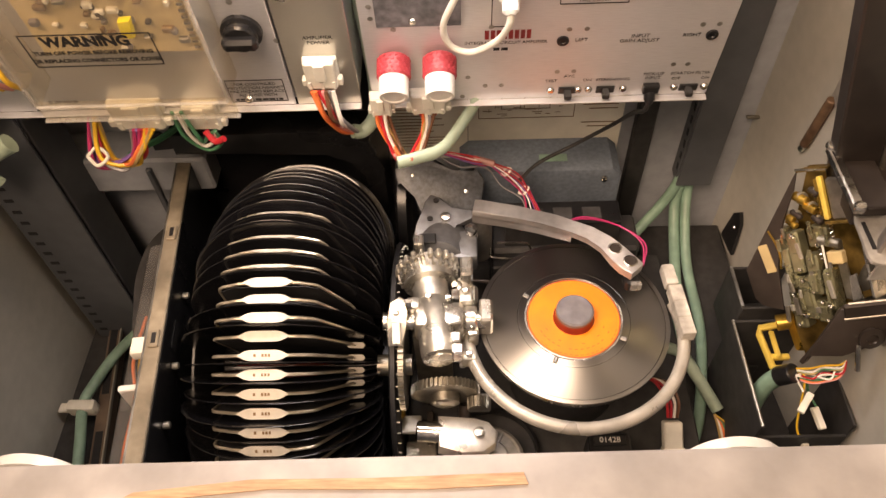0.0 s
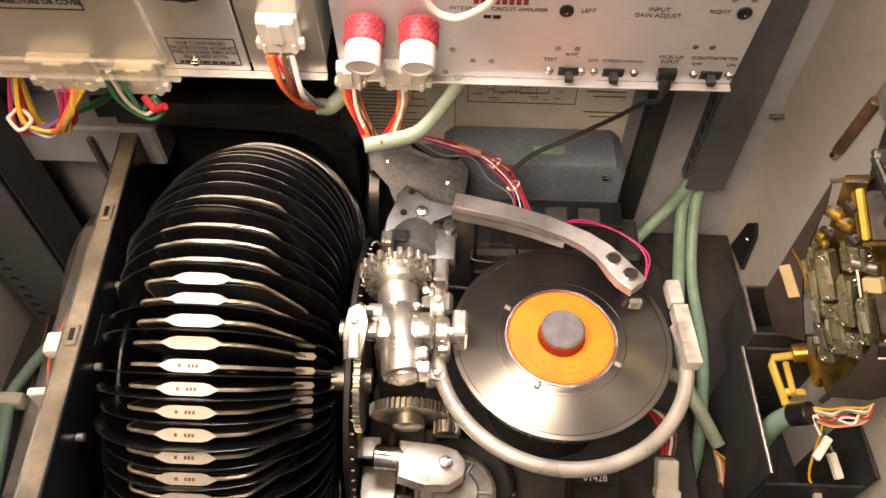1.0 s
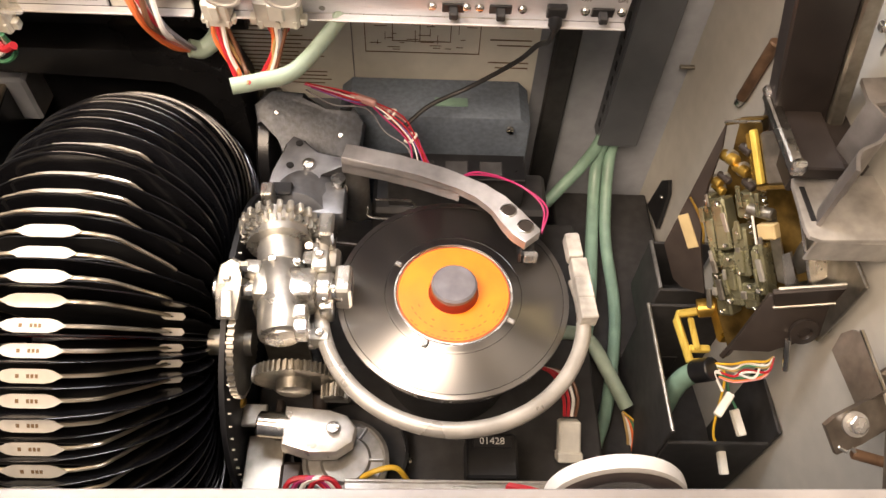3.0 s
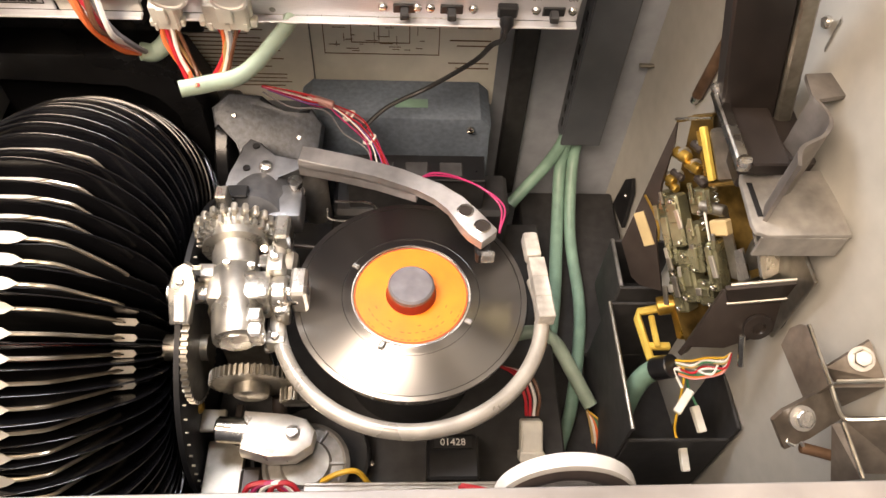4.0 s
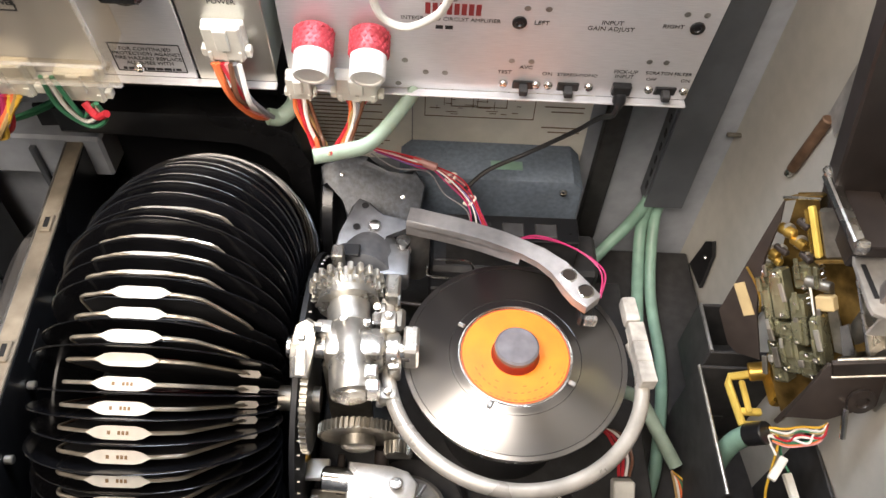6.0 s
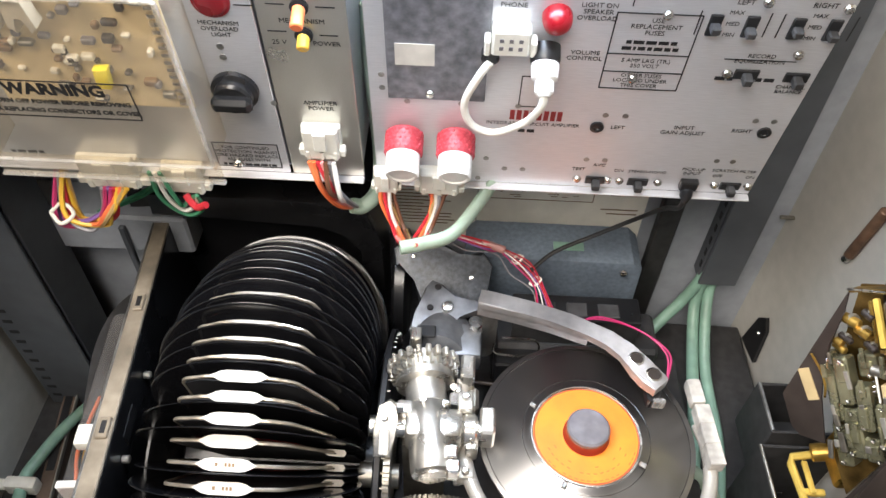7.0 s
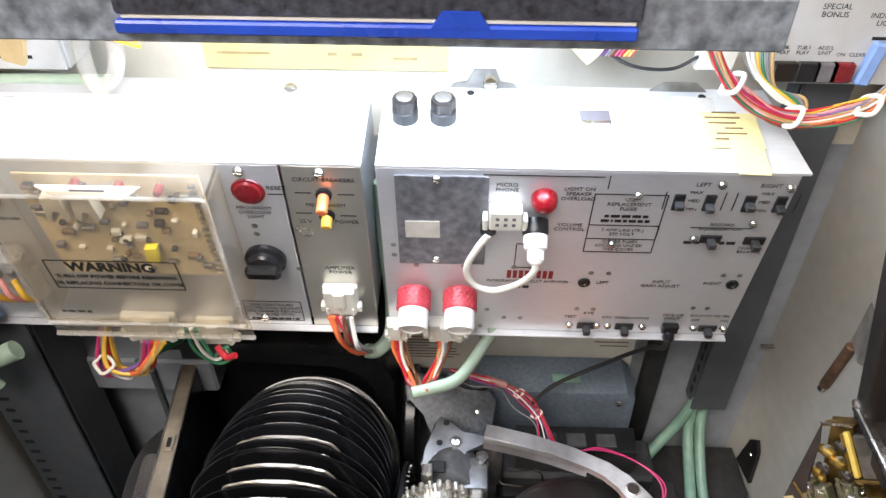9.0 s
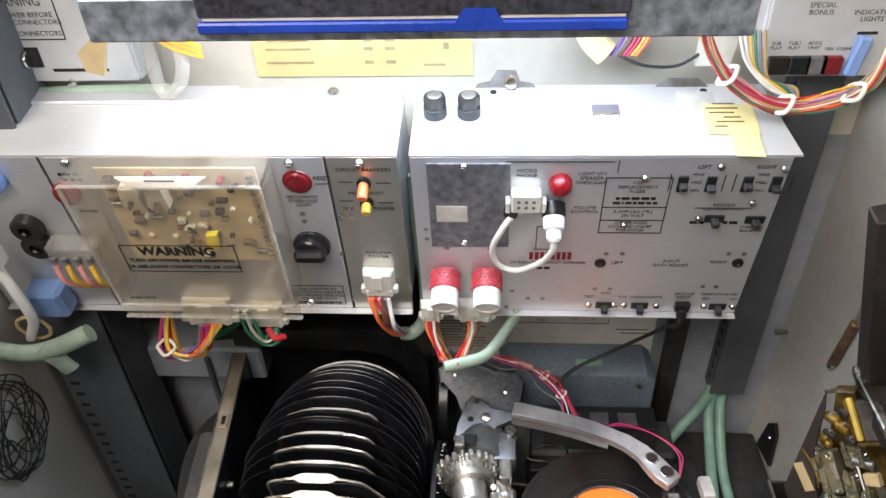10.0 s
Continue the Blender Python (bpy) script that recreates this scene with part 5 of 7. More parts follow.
# connectors along the lower edge, with their looms
pin_plug("connector", -0.116, -0.140, 0.026, 0.030, 6, "white nylon plug on the power unit")
bundle(W(-0.117, -0.158, 0.014), [W(-0.112, -0.185, 0.020), W(-0.106, -0.212, 0.012)], W(-0.098, -0.232, 0.0), ["orange", "orange", "red", "pink", "brown", "grey", "white"], 0.0021, 0.018, "loom of the power plug", seed=3)
wire("sleeved_cable", [W(-0.102, -0.230, 0.0), W(-0.092, -0.234, -0.004), W(-0.080, -0.222, -0.014), W(-0.078, -0.19, -0.03), W(-0.083, -0.12, -0.05), W(-0.083, -0.07, -0.06)], 0.0068, M_SLEEVE, "pale green sleeved cable between the two chassis", "cable", seg=12)
pin_plug("connector", -0.070, -0.182, 0.018, 0.022, 4, "small white nylon plug on the amplifier")
pin_plug("connector", -0.028, -0.180, 0.030, 0.024, 6, "wide white nylon plug on the amplifier")
JOIN = Vector((-0.049, 0.451, 0.362))
bundle(W(-0.070, -0.190, 0.009), [W(-0.068, -0.208, 0.016), W(-0.060, -0.226, 0.030)], JOIN + Vector((0, 0, 0.004)), ["orange", "orange", "red", "pink", "white", "brown", "tan"], 0.0016, 0.013, "loom of the amplifier plugs", seed=5)
bundle(W(-0.028, -0.190, 0.009), [W(-0.031, -0.208, 0.016), W(-0.040, -0.226, 0.030)], JOIN + Vector((0.004, 0, 0.004)), ["red", "orange", "white", "grey", "tan", "brown", "red"], 0.0016, 0.018, "loom of the amplifier plugs", seed=6)
wire("sleeved_cable", [JOIN + Vector((-0.006, 0, 0.0)), JOIN + Vector((0.012, 0.006, 0.0)), (-0.016, 0.470, 0.360), (0.004, 0.500, 0.366), (0.016, 0.520, 0.378), (0.020, 0.540, 0.41)], [0.0062, 0.0072], M_SLEEVE, "pale green sleeved cable under the amplifier", "cable", seg=12, flat=0.7)
pin_plug("connector", -0.290, -0.186, 0.044, 0.032, 8, "wide white nylon plug under the clear cover")
pin_plug("connector", -0.232, -0.190, 0.030, 0.030, 4, "white nylon plug under the clear cover")
bundle(W(-0.288, -0.200, 0.016), [W(-0.300, -0.225, 0.020), W(-0.318, -0.246, 0.020), W(-0.342, -0.238, 0.016)], W(-0.340, -0.196, -0.01), ["grey", "magenta", "violet", "magenta", "red", "yellow", "orange", "tan", "yellow"], 0.0021, 0.020, "loom looping below the power unit", seed=8, jit=0.006)
wire("cable_tie", [W(-0.352, -0.232, 0.020), W(-0.343, -0.238, 0.027), W(-0.333, -0.233, 0.020), W(-0.343, -0.228, 0.013), W(-0.352, -0.232, 0.020)], 0.0017, M_NYLON, "white cable tie round a wire loom", "tie")
for g_i, (g_c, dz) in enumerate((("green", 0.0), ("white", 0.006), ("green", 0.012))):
    wire("earth_wire", [W(-0.252 + 0.004 * g_i, -0.175, 0.018), W(-0.252 + 0.006 * g_i, -0.208, 0.018), W(-0.238, -0.232 + dz, 0.016), W(-0.222 - 0.004 * g_i, -0.222 + dz, 0.016), W(-0.222, -0.202, 0.018)], 0.0018, WIRE[g_c], g_c + " wire looping under a plug", "wire", "earth wires", 6)
wire("red_wire", [W(-0.232, -0.204, 0.016), W(-0.224, -0.212, 0.022), W(-0.214, -0.206, 0.024)], 0.003, WIRE["red"], "thick red wire at a plug", "wire")
for k_i in range(2):
    wire("dark_green_wire", [W(-0.320, -0.244, 0.010), W(-0.29, -0.250 - 0.004 * k_i, -0.02), W(-0.25, -0.240, -0.05), W(-0.225, -0.225, -0.06)], 0.002, WIRE["green"], "dark green wire running back from a loom", "wire", "dark wires", 6)


def amp_plugs():
    m = thing("microphone_plug", "white six-pin plug in the microphone socket", "connector", FACE @ F(0.015, -0.040))
    part("shell", B((0, 0, 0.006), (0.024, 0.020, 0.012), 0.0015), M_NYLON, m)
    for i in range(3):
        for j in range(2):
            part("pin_hole", B((-0.006 + i * 0.006, -0.003 + j * 0.006, 0.0122), (0.0026, 0.0026, 0.0006), 0), M_HUB, m)
    part("side_ear", B((0.0145, -0.005, 0.006), (0.004, 0.012, 0.010), 0.001), M_NYLON, m)
    part("side_ear", B((-0.0145, -0.005, 0.006), (0.004, 0.012, 0.010), 0.001), M_NYLON, m)
    part("grommet", turned(bmesh.new(), [(0.006, 0), (0.006, 0.008), (0.004, 0.010)], (-0.012, -0.015, 0), (-0.012, -0.015, 1), 16), M_BLACK, m)
    v = thing("volume_plug", "white cylindrical plug with a black collar in the volume socket", "connector", FACE @ F(0.038, -0.050))
    part("collar", turned(bmesh.new(), [(0.0098, 0), (0.0098, 0.010), (0.009, 0.012)], (0, 0, 0), (0, -0.5, 1), 24), M_BLACK, v)
    part("body", turned(bmesh.new(), [(0.0088, 0.012), (0.0092, 0.014), (0.0085, 0.022), (0.0062, 0.024), (0.0062, 0.031), (0.0035, 0.034)], (0, 0, 0), (0, -0.5, 1), 24), M_WHITE, v)
    thing("white_patch_cord", "white cord looping between two plugs", "cord", None, tube(bmesh.new(), [W(0.038, -0.064, 0.029), W(0.037, -0.075, 0.030), W(0.029, -0.100, 0.020), W(0.010, -0.117, 0.014), W(-0.006, -0.112, 0.012), W(-0.012, -0.092, 0.012), W(-0.004, -0.068, 0.012), W(0.003, -0.056, 0.010)], 0.0027, 10, 8), M_NYLON)
    k = thing("pickup_plug", "black phono plug in the pick-up input", "connector", FACE @ F(0.166, -0.180))
    part("socket", B((0, 0.002, 0.003), (0.014, 0.010, 0.006), 0.001), M_BLACK, k)
    part("plug", turned(bmesh.new(), [(0.004, 0), (0.005, 0.001), (0.005, 0.007), (0.003, 0.010), (0.002, 0.012)], (0, -0.002, 0.003), (0, -0.8, 0.6), 18), M_BLACK, k)
    wire("pickup_cable", [W(0.166, -0.190, 0.008), W(0.165, -0.204, 0.006), (0.160, 0.525, 0.345), (0.150, 0.548, 0.310), (0.115, 0.556, 0.275), (0.080, 0.545, 0.262), (0.058, 0.53, 0.250)], 0.0021, WIRE["black"], "thin black braided pickup cable", "cable", seg=8)


amp_plugs()

# ---- behind the turntable ----
M_REDK2 = material("faded_pink_sleeve", (0.40, 0.20, 0.18), 0.5, 0, 0.1, 60, 0.05, 0.2, 30)


def back_things():
    d = thing("wiring_diagram", "aged printed wiring diagram sheet on the back board", "paper", None, B((0.03, 0.6235, 0.275), (0.30, 0.0012, 0.16)), M_PAPER)
    rng = random.Random(21)
    bm = bmesh.new()

    def line(x0, z0, x1, z1, t=0.0008):
        box(bm, ((x0 + x1) / 2, 0.6225, (z0 + z1) / 2), (abs(x1 - x0) + t, 0.0004, abs(z1 - z0) + t))
    for x0, z0, x1, z1 in ((0.02, 0.255, 0.125, 0.255), (0.02, 0.32, 0.125, 0.32), (0.045, 0.268, 0.098, 0.268), (0.045, 0.300, 0.098, 0.300)):
        line(x0, z0, x1, z1)
    for x0, z0, z1 in ((0.02, 0.255, 0.32), (0.125, 0.255, 0.32), (0.045, 0.268, 0.300), (0.098, 0.268, 0.300), (0.070, 0.268, 0.300)):
        line(x0, z0, x0, z1)
    for i in range(40):
        x, z = rng.uniform(0.022, 0.12), rng.uniform(0.258, 0.335)
        line(x, z, x + rng.uniform(0.003, 0.012), z, 0.0006)
    for i in range(14):
        x, z = rng.uniform(0.022, 0.12), rng.uniform(0.258, 0.32)
        line(x, z, x, z + rng.uniform(0.004, 0.014), 0.0006)
    for i in range(26):
        z = 0.215 + i * 0.0046
        line(-0.10, z, -0.10 + rng.uniform(0.05, 0.09), z, 0.001)
    for i, z in enumerate((0.312, 0.292, 0.272, 0.246)):
        line(0.135, z, 0.172, z, 0.0012)
        line(0.142, z - 0.006, 0.172, z - 0.006, 0.0012)
    tagged(part("diagram_print", bm, M_BROWN, d), "", "", "", "stuff")
    part("sheet_edge", B((0.008, 0.6222, 0.275), (0.001, 0.0008, 0.16)), M_DULL, d)
    part("tab_hole", B((0.112, 0.6222, 0.325), (0.036, 0.0012, 0.014), 0.0004), M_INK, d)
    thing("black_frame_strip", "black painted frame strip beside the diagram", "strip", None, B((0.204, 0.618, 0.24), (0.022, 0.012, 0.34), 0.002), M_BLACKM)
    g = thing("grey_box", "blue-grey hammered metal box with a slotted top", "box", pose(0, 0, 0))
    bm = bmesh.new()
    sect = [(-0.095, -0.07), (0.082, -0.07), (0.080, 0.045), (0.070, 0.055), (-0.085, 0.055), (-0.095, 0.045)]
    slab(bm, sect, 0.050, pose(0.093, 0.608, 0.181, 90), 0.003)
    part("shell", bm, M_BLUEGREY, g)
    screw(g, (0.154, 0.556, 0.225), (0, -1, 0.1), 0.004)
    part("slot", B((0.100, 0.577, 0.2368), (0.030, 0.010, 0.0014)), M_DSLEEVE, g, "greenish label in the slot")
    c = thing("grey_casting", "blue-grey speckled cast cover behind the gripper", "casting", pose(0, 0, 0))
    bm = S([(-0.055, 0.025), (-0.052, 0.008), (-0.030, -0.002), (-0.026, -0.034), (0.012, -0.040), (0.034, -0.030), (0.040, 0.012), (0.030, 0.026), (0.006, 0.018), (-0.012, 0.036), (-0.040, 0.038)], 0.020, Matrix.Translation((-0.016, 0.536, 0.228)) @ Matrix.Rotation(radians(38), 4, "X"), 0.004)
    part("cover", bm, M_DARKBG, c)
    part("column", rod(bmesh.new(), (-0.008, 0.552, 0.10), (-0.008, 0.556, 0.212), 0.018, 20), M_DARKBG, c)
    for dx, dz in ((-0.035, 0.018), (0.02, 0.0), (0.0, -0.02)):
        screw(c, (-0.016 + dx, 0.524 + dz * 0.79, 0.244 + dz * 0.61), (0, -0.6, 0.8), 0.0022)
    thing("drive_belt_wheel", "large black pulley behind the carousel", "pulley", None, turned(bmesh.new(), [(0.05, 0), (0.055, 0.003), (0.055, 0.012), (0.05, 0.015)], (-0.072, 0.56, 0.19), (1, 0.56, 0.19), 48), M_BLACK)
    # black chassis pieces in the gap
    k = thing("relay_bracket", "black bracket with relays beside the tonearm", "bracket", pose(0, 0, 0))
    part("plate", B((0.105, 0.498, 0.198), (0.12, 0.004, 0.05), 0.001), M_BLACKM, k)
    part("shelf", B((0.105, 0.51, 0.222), (0.12, 0.03, 0.004), 0.001), M_BLACK, k)
    for i in range(3):
        part("relay", B((0.075 + i * 0.03, 0.508, 0.210), (0.022, 0.018, 0.03), 0.002), M_BLACKM, k)
    part("wire_loop", tube(bmesh.new(), [(0.028, 0.478, 0.205), (0.030, 0.472, 0.198), (0.052, 0.470, 0.198), (0.068, 0.472, 0.2), (0.066, 0.478, 0.212), (0.035, 0.480, 0.212)], 0.0012, 6, 5), M_STEEL, k)
    rngw = random.Random(14)
    for i, cn in enumerate(("red", "magenta", "pink", "red", "magenta", "white", "violet", "red", "grey")):
        o = Vector((rngw.uniform(-0.012, 0.012), rngw.uniform(-0.010, 0.010), rngw.uniform(-0.010, 0.010)))
        pts = [(-0.022, 0.550, 0.276), (0.006, 0.546, 0.270), (0.030, 0.545, 0.262), (0.052, 0.536, 0.252), (0.068, 0.520, 0.240), (0.076, 0.502, 0.226)]
        wire("thin_red_wire", [Vector(p) + o * f_ for p, f_ in zip(pts, (0.4, 1, 0.5, 1.2, 0.6, 1))], 0.0007, WIRE[cn], cn + " thin wire behind the tonearm", "wire", "red wires", 6)
    for x, y, z in ((0.046, 0.539, 0.256), (0.064, 0.524, 0.243)):
        wire("wire_tie", [(x - 0.005, y, z - 0.004), (x, y - 0.005, z), (x + 0.005, y, z + 0.004), (x, y + 0.005, z), (x - 0.005, y, z - 0.004)], 0.0012, M_NYLON, "small white tie round thin red wires", "tie", "wire ties", 6)
    thing("wire_splice", "pink insulated wire splice behind the tonearm", "splice", None, rod(bmesh.new(), (0.012, 0.546, 0.270), (0.034, 0.541, 0.266), 0.0038, 10, 0.001), M_REDK2)
    for i in range(2):
        wire("arm_lead", [(0.09 + 0.01 * i, 0.49, 0.225), (0.12, 0.482, 0.245 + 0.003 * i), (0.15, 0.462, 0.258), (0.170 + 0.003 * i, 0.440, 0.257), (0.168, 0.415, 0.254)], 0.0008, WIRE["magenta"], "thin red tonearm lead", "wire", "tonearm leads", 6)
    for i in range(3):
        wire("coil_lead", [(0.06, 0.49, 0.22), (0.068, 0.482, 0.232 + 0.003 * i), (0.085, 0.478, 0.236), (0.10, 0.484, 0.23 - 0.003 * i)], 0.0011, WIRE["red"], "thin red lead looped by the turntable", "wire", "coil leads", 6)


back_things()

# ---- right side: cables, bins, coin mechanism ----
def hoses():
    wire("green_cable", [(0.262, 0.612, 0.21), (0.257, 0.606, 0.165), (0.243, 0.598, 0.135), (0.226, 0.588, 0.115), (0.207, 0.574, 0.098)], 0.0064, M_DSLEEVE, "green sleeved cable from the corner post", "cable", "green cables", 12)
    wire("green_cable", [(0.262, 0.606, 0.19), (0.258, 0.600, 0.135), (0.253, 0.543, 0.102), (0.242, 0.458, 0.094), (0.230, 0.405, 0.094), (0.218, 0.385, 0.094)], 0.0066, M_DSLEEVE, "green sleeved cable from the corner post", "cable", "green cables", 12)
    wire("green_cable", [(0.276, 0.606, 0.19), (0.270, 0.602, 0.145), (0.266, 0.536, 0.100), (0.269, 0.465, 0.084), (0.264, 0.418, 0.080), (0.249, 0.352, 0.076), (0.233, 0.312, 0.074)], 0.0060, M_DSLEEVE, "green sleeved cable from the corner post", "cable", "green cables", 12)
    wire("pale_cable", [(0.186, 0.402, 0.112), (0.212, 0.407, 0.116), (0.232, 0.400, 0.112), (0.247, 0.376, 0.102), (0.264, 0.347, 0.088)], 0.0066, M_SLEEVE, "pale green sleeved cable ending in loose wires", "cable", "green cables", 12)
    for i, cn in enumerate(("tan", "white", "orange", "green", "brown", "yellow")):
        o = (i - 2.5) * 0.0022
        wire("loose_wire", [(0.262, 0.346, 0.08), (0.270 + o, 0.335, 0.075), (0.273 + o, 0.322, 0.062), (0.268 + o, 0.312, 0.048)], 0.0013, WIRE[cn], cn + " wire from a sleeve into a plug", "wire", "loose wires", 6)
    for x, y, z, lab in ((0.266, 0.305, 0.042, "beige plug at the end of a sleeved cable"), (0.200, 0.300, 0.125, "cream plug below the turntable")):
        c = thing("cable_plug", lab, "connector", pose(x, y, z, 35))
        part("shell", B((0, 0, 0), (0.018, 0.034, 0.014), 0.0015), M_NYLON, c)
        part("rib", B((0, -0.012, 0.002), (0.021, 0.008, 0.014), 0.001), M_NYLON, c)
    for i, cn in enumerate(("red", "red", "white", "brown")):
        wire("plug_wire", [(0.196 + 0.003 * i, 0.316, 0.138), (0.194 + 0.004 * i, 0.328, 0.15), (0.186 + 0.004 * i, 0.345, 0.155), (0.175, 0.355, 0.15)], 0.0014, WIRE[cn], cn + " wire into a cream plug", "wire", "plug wires", 6)
    wire("thick_hose", [(0.288, 0.300, 0.02), (0.286, 0.318, 0.06), (0.287, 0.334, 0.11), (0.292, 0.342, 0.150), (0.300, 0.340, 0.178)], 0.0085, M_DSLEEVE, "thick green hose rising to the coin mechanism", "hose", seg=14)
    thing("hose_collar", "black tape collar at the hose end", "collar", None, rod(bmesh.new(), (0.298, 0.341, 0.172), (0.307, 0.336, 0.188), 0.0096, 14, 0.001), M_BLACK)


hoses()


def bins():
    b = thing("coin_bin", "black painted open coin bin on the side wall", "bin", pose(0, 0, 0))
    x0, x1, y0, y1, z0, z1, t = 0.273, 0.358, 0.292, 0.408, 0.03, 0.166, 0.003
    for nm, c, s in (("side", (x0, (y0 + y1) / 2, (z0 + z1) / 2), (t, y1 - y0, z1 - z0)), ("side", (x1, (y0 + y1) / 2, (z0 + z1) / 2), (t, y1 - y0, z1 - z0)), ("end", ((x0 + x1) / 2, y1, (z0 + z1) / 2), (x1 - x0 - t, t, z1 - z0)), ("end", ((x0 + x1) / 2, y0, (z0 + z1) / 2 - 0.01), (x1 - x0 - t, t, z1 - z0 - 0.02)), ("bottom", ((x0 + x1) / 2, (y0 + y1) / 2, z0), (x1 - x0 - t, y1 - y0 - t, t))):
        part(nm, B(c, s, 0.0008), M_BLACKM, b)
    part("rolled_edge", rod(bmesh.new(), (x0, y0, z1 + 0.001), (x0, y1, z1 + 0.001), 0.0018, 8), M_GEAR, b)
    screw(b, (0.354, 0.300, 0.11), (-1, 0, 0.3), 0.005)
    thing("black_base_box", "black painted box on the cabinet floor below the cables", "box", None, B((0.2735, 0.508, 0.020), (0.106, 0.205, 0.112), 0.002), M_BLACKM)
    c = thing("small_bin", "small black bracket box above the coin bin", "bin", pose(0, 0, 0))
    for nm, cc, s in (("side", (0.281, 0.44, 0.145), (t, 0.05, 0.07)), ("end", (0.31, 0.465, 0.145), (0.06, t, 0.07)), ("end", (0.31, 0.415, 0.145), (0.06, t, 0.07)), ("bottom", (0.31, 0.44, 0.112), (0.06, 0.05, t))):
        part(nm, B(cc, s, 0.0008), M_BLACKM, c)
    part("rolled_edge", rod(bmesh.new(), (0.281, 0.415, 0.181), (0.281, 0.465, 0.181), 0.0018, 8), M_DULL, c)
    h = thing("wall_bracket_plate", "black triangular bracket on the side wall", "bracket", pose(0, 0, 0))
    part("plate", S([(-0.018, -0.03), (0.016, -0.03), (0.010, 0.02), (0.0, 0.032), (-0.010, 0.02)], 0.004, pose(0.330, 0.572, 0.112, 90, 0, -82)), M_BLACK, h)
    screw(h, (0.327, 0.57, 0.118), (-1, 0, 0), 0.003)


bins()


M_GOLDD = material("tarnished_gold_plate", (0.22, 0.14, 0.04), 0.4, 0.8, 0.3, 80, 0.1, 0.5, 40)


def coin_mechanism():
    c = thing("coin_mechanism", "gold and olive plated coin mechanism in a dark frame", "coin mechanism", pose(0, 0, 0))
    # body leaning back against the side wall: local x out of the face, y across, z up along it
    zz = Vector((0.0, 0.42, 0.90)).normalized()
    xx = (Vector((0.80, 0.53, -0.25)) - zz * Vector((0.80, 0.53, -0.25)).dot(zz)).normalized()
    q = Matrix.Translation((0.312, 0.385, 0.280)) @ Matrix((xx, zz.cross(xx), zz)).transposed().to_4x4()
    # the works lean sideways in the plane of the face
    q = q @ Matrix.Rotation(radians(-24), 4, "X")
    yz = Matrix(((0, 0, 1, 0), (1, 0, 0, 0), (0, 1, 0, 0), (0, 0, 0, 1)))
    flat = lambda x: q @ Matrix.Translation((x, 0, 0)) @ yz
    part("back_plate", S([(-0.009, 0.095), (-0.050, 0.092), (-0.052, -0.018), (-0.022, -0.0275), (0.032, -0.080), (0.036, -0.050), (0.030, 0.0), (0.012, 0.05)], 0.003, flat(0.002), 0.0006), M_GOLDD, c)
    part("side_cheek", S([(-0.0104, 0.0947), (-0.004, 0.078), (0.0125, 0.0517), (0.021, 0.030), (0.0265, 0.0086), (0.030, -0.030), (0.050, -0.026), (0.0565, -0.0194), (0.0594, 0.0088)], 0.002, flat(-0.0175), 0.0006), M_BRONZE, c, "dark bronze side plate")
    part("top_plate", B((-0.012, -0.024, 0.094), (0.014, 0.028, 0.002), 0.0006, q), M_GOLDD, c)
    part("cheek_edge", rod(bmesh.new(), q @ Vector((-0.0185, -0.0100, 0.0955)), q @ Vector((-0.0185, -0.037, 0.0925)), 0.0011, 8), M_STEEL, c)
    part("far_cheek", B((-0.004, -0.052, 0.010), (0.024, 0.0025, 0.06), 0.0006, q), M_STEEL, c)
    rng = random.Random(31)
    # stepped olive castings, upright ribs beside one another
    for v, w, wd, h2, x in ((0.016, 0.018, 0.010, 0.056, -0.010), (0.018, -0.030, 0.012, 0.034, -0.008), (0.005, 0.024, 0.012, 0.038, -0.013), (0.005, -0.018, 0.013, 0.040, -0.011), (-0.008, 0.004, 0.011, 0.036, -0.014), (-0.008, -0.030, 0.012, 0.020, -0.010), (-0.019, -0.010, 0.008, 0.036, -0.012), (-0.012, 0.036, 0.014, 0.018, -0.008)):
        k = part("casting", B((x, v, w), (0.014, wd, h2), 0.0016, q @ Matrix.Rotation(radians(rng.uniform(-2, 2)), 4, "X")), M_GREENZ, c)
        part("casting_step", B((x - 0.0078, v + rng.uniform(-0.001, 0.001), w + rng.uniform(-0.2, 0.2) * h2), (0.003, wd * 0.62, h2 * rng.uniform(0.3, 0.5)), 0.0008, q), M_GREENZ, k)
        for i in range(2):
            screw(k, q @ Vector((x - 0.0075, v + rng.uniform(-0.25, 0.25) * wd, w + (i - 0.5) * 0.8 * h2)), q.to_3x3() @ Vector((-1, 0, 0.1)), rng.uniform(0.0016, 0.0024))
    for i in range(26):
        v, w = rng.uniform(-0.026, 0.020), rng.uniform(-0.046, 0.044)
        part("lever", B((-0.020 - rng.uniform(0, 0.003), v, w), (0.0022, rng.uniform(0.0022, 0.005), rng.uniform(0.005, 0.016)), 0.0005, q @ Matrix.Rotation(radians(rng.uniform(-8, 8)), 4, "X")), rng.choice((M_GREENZ, M_GEAR, M_GREENZ, M_BRASSY, M_GREENZ)), c)
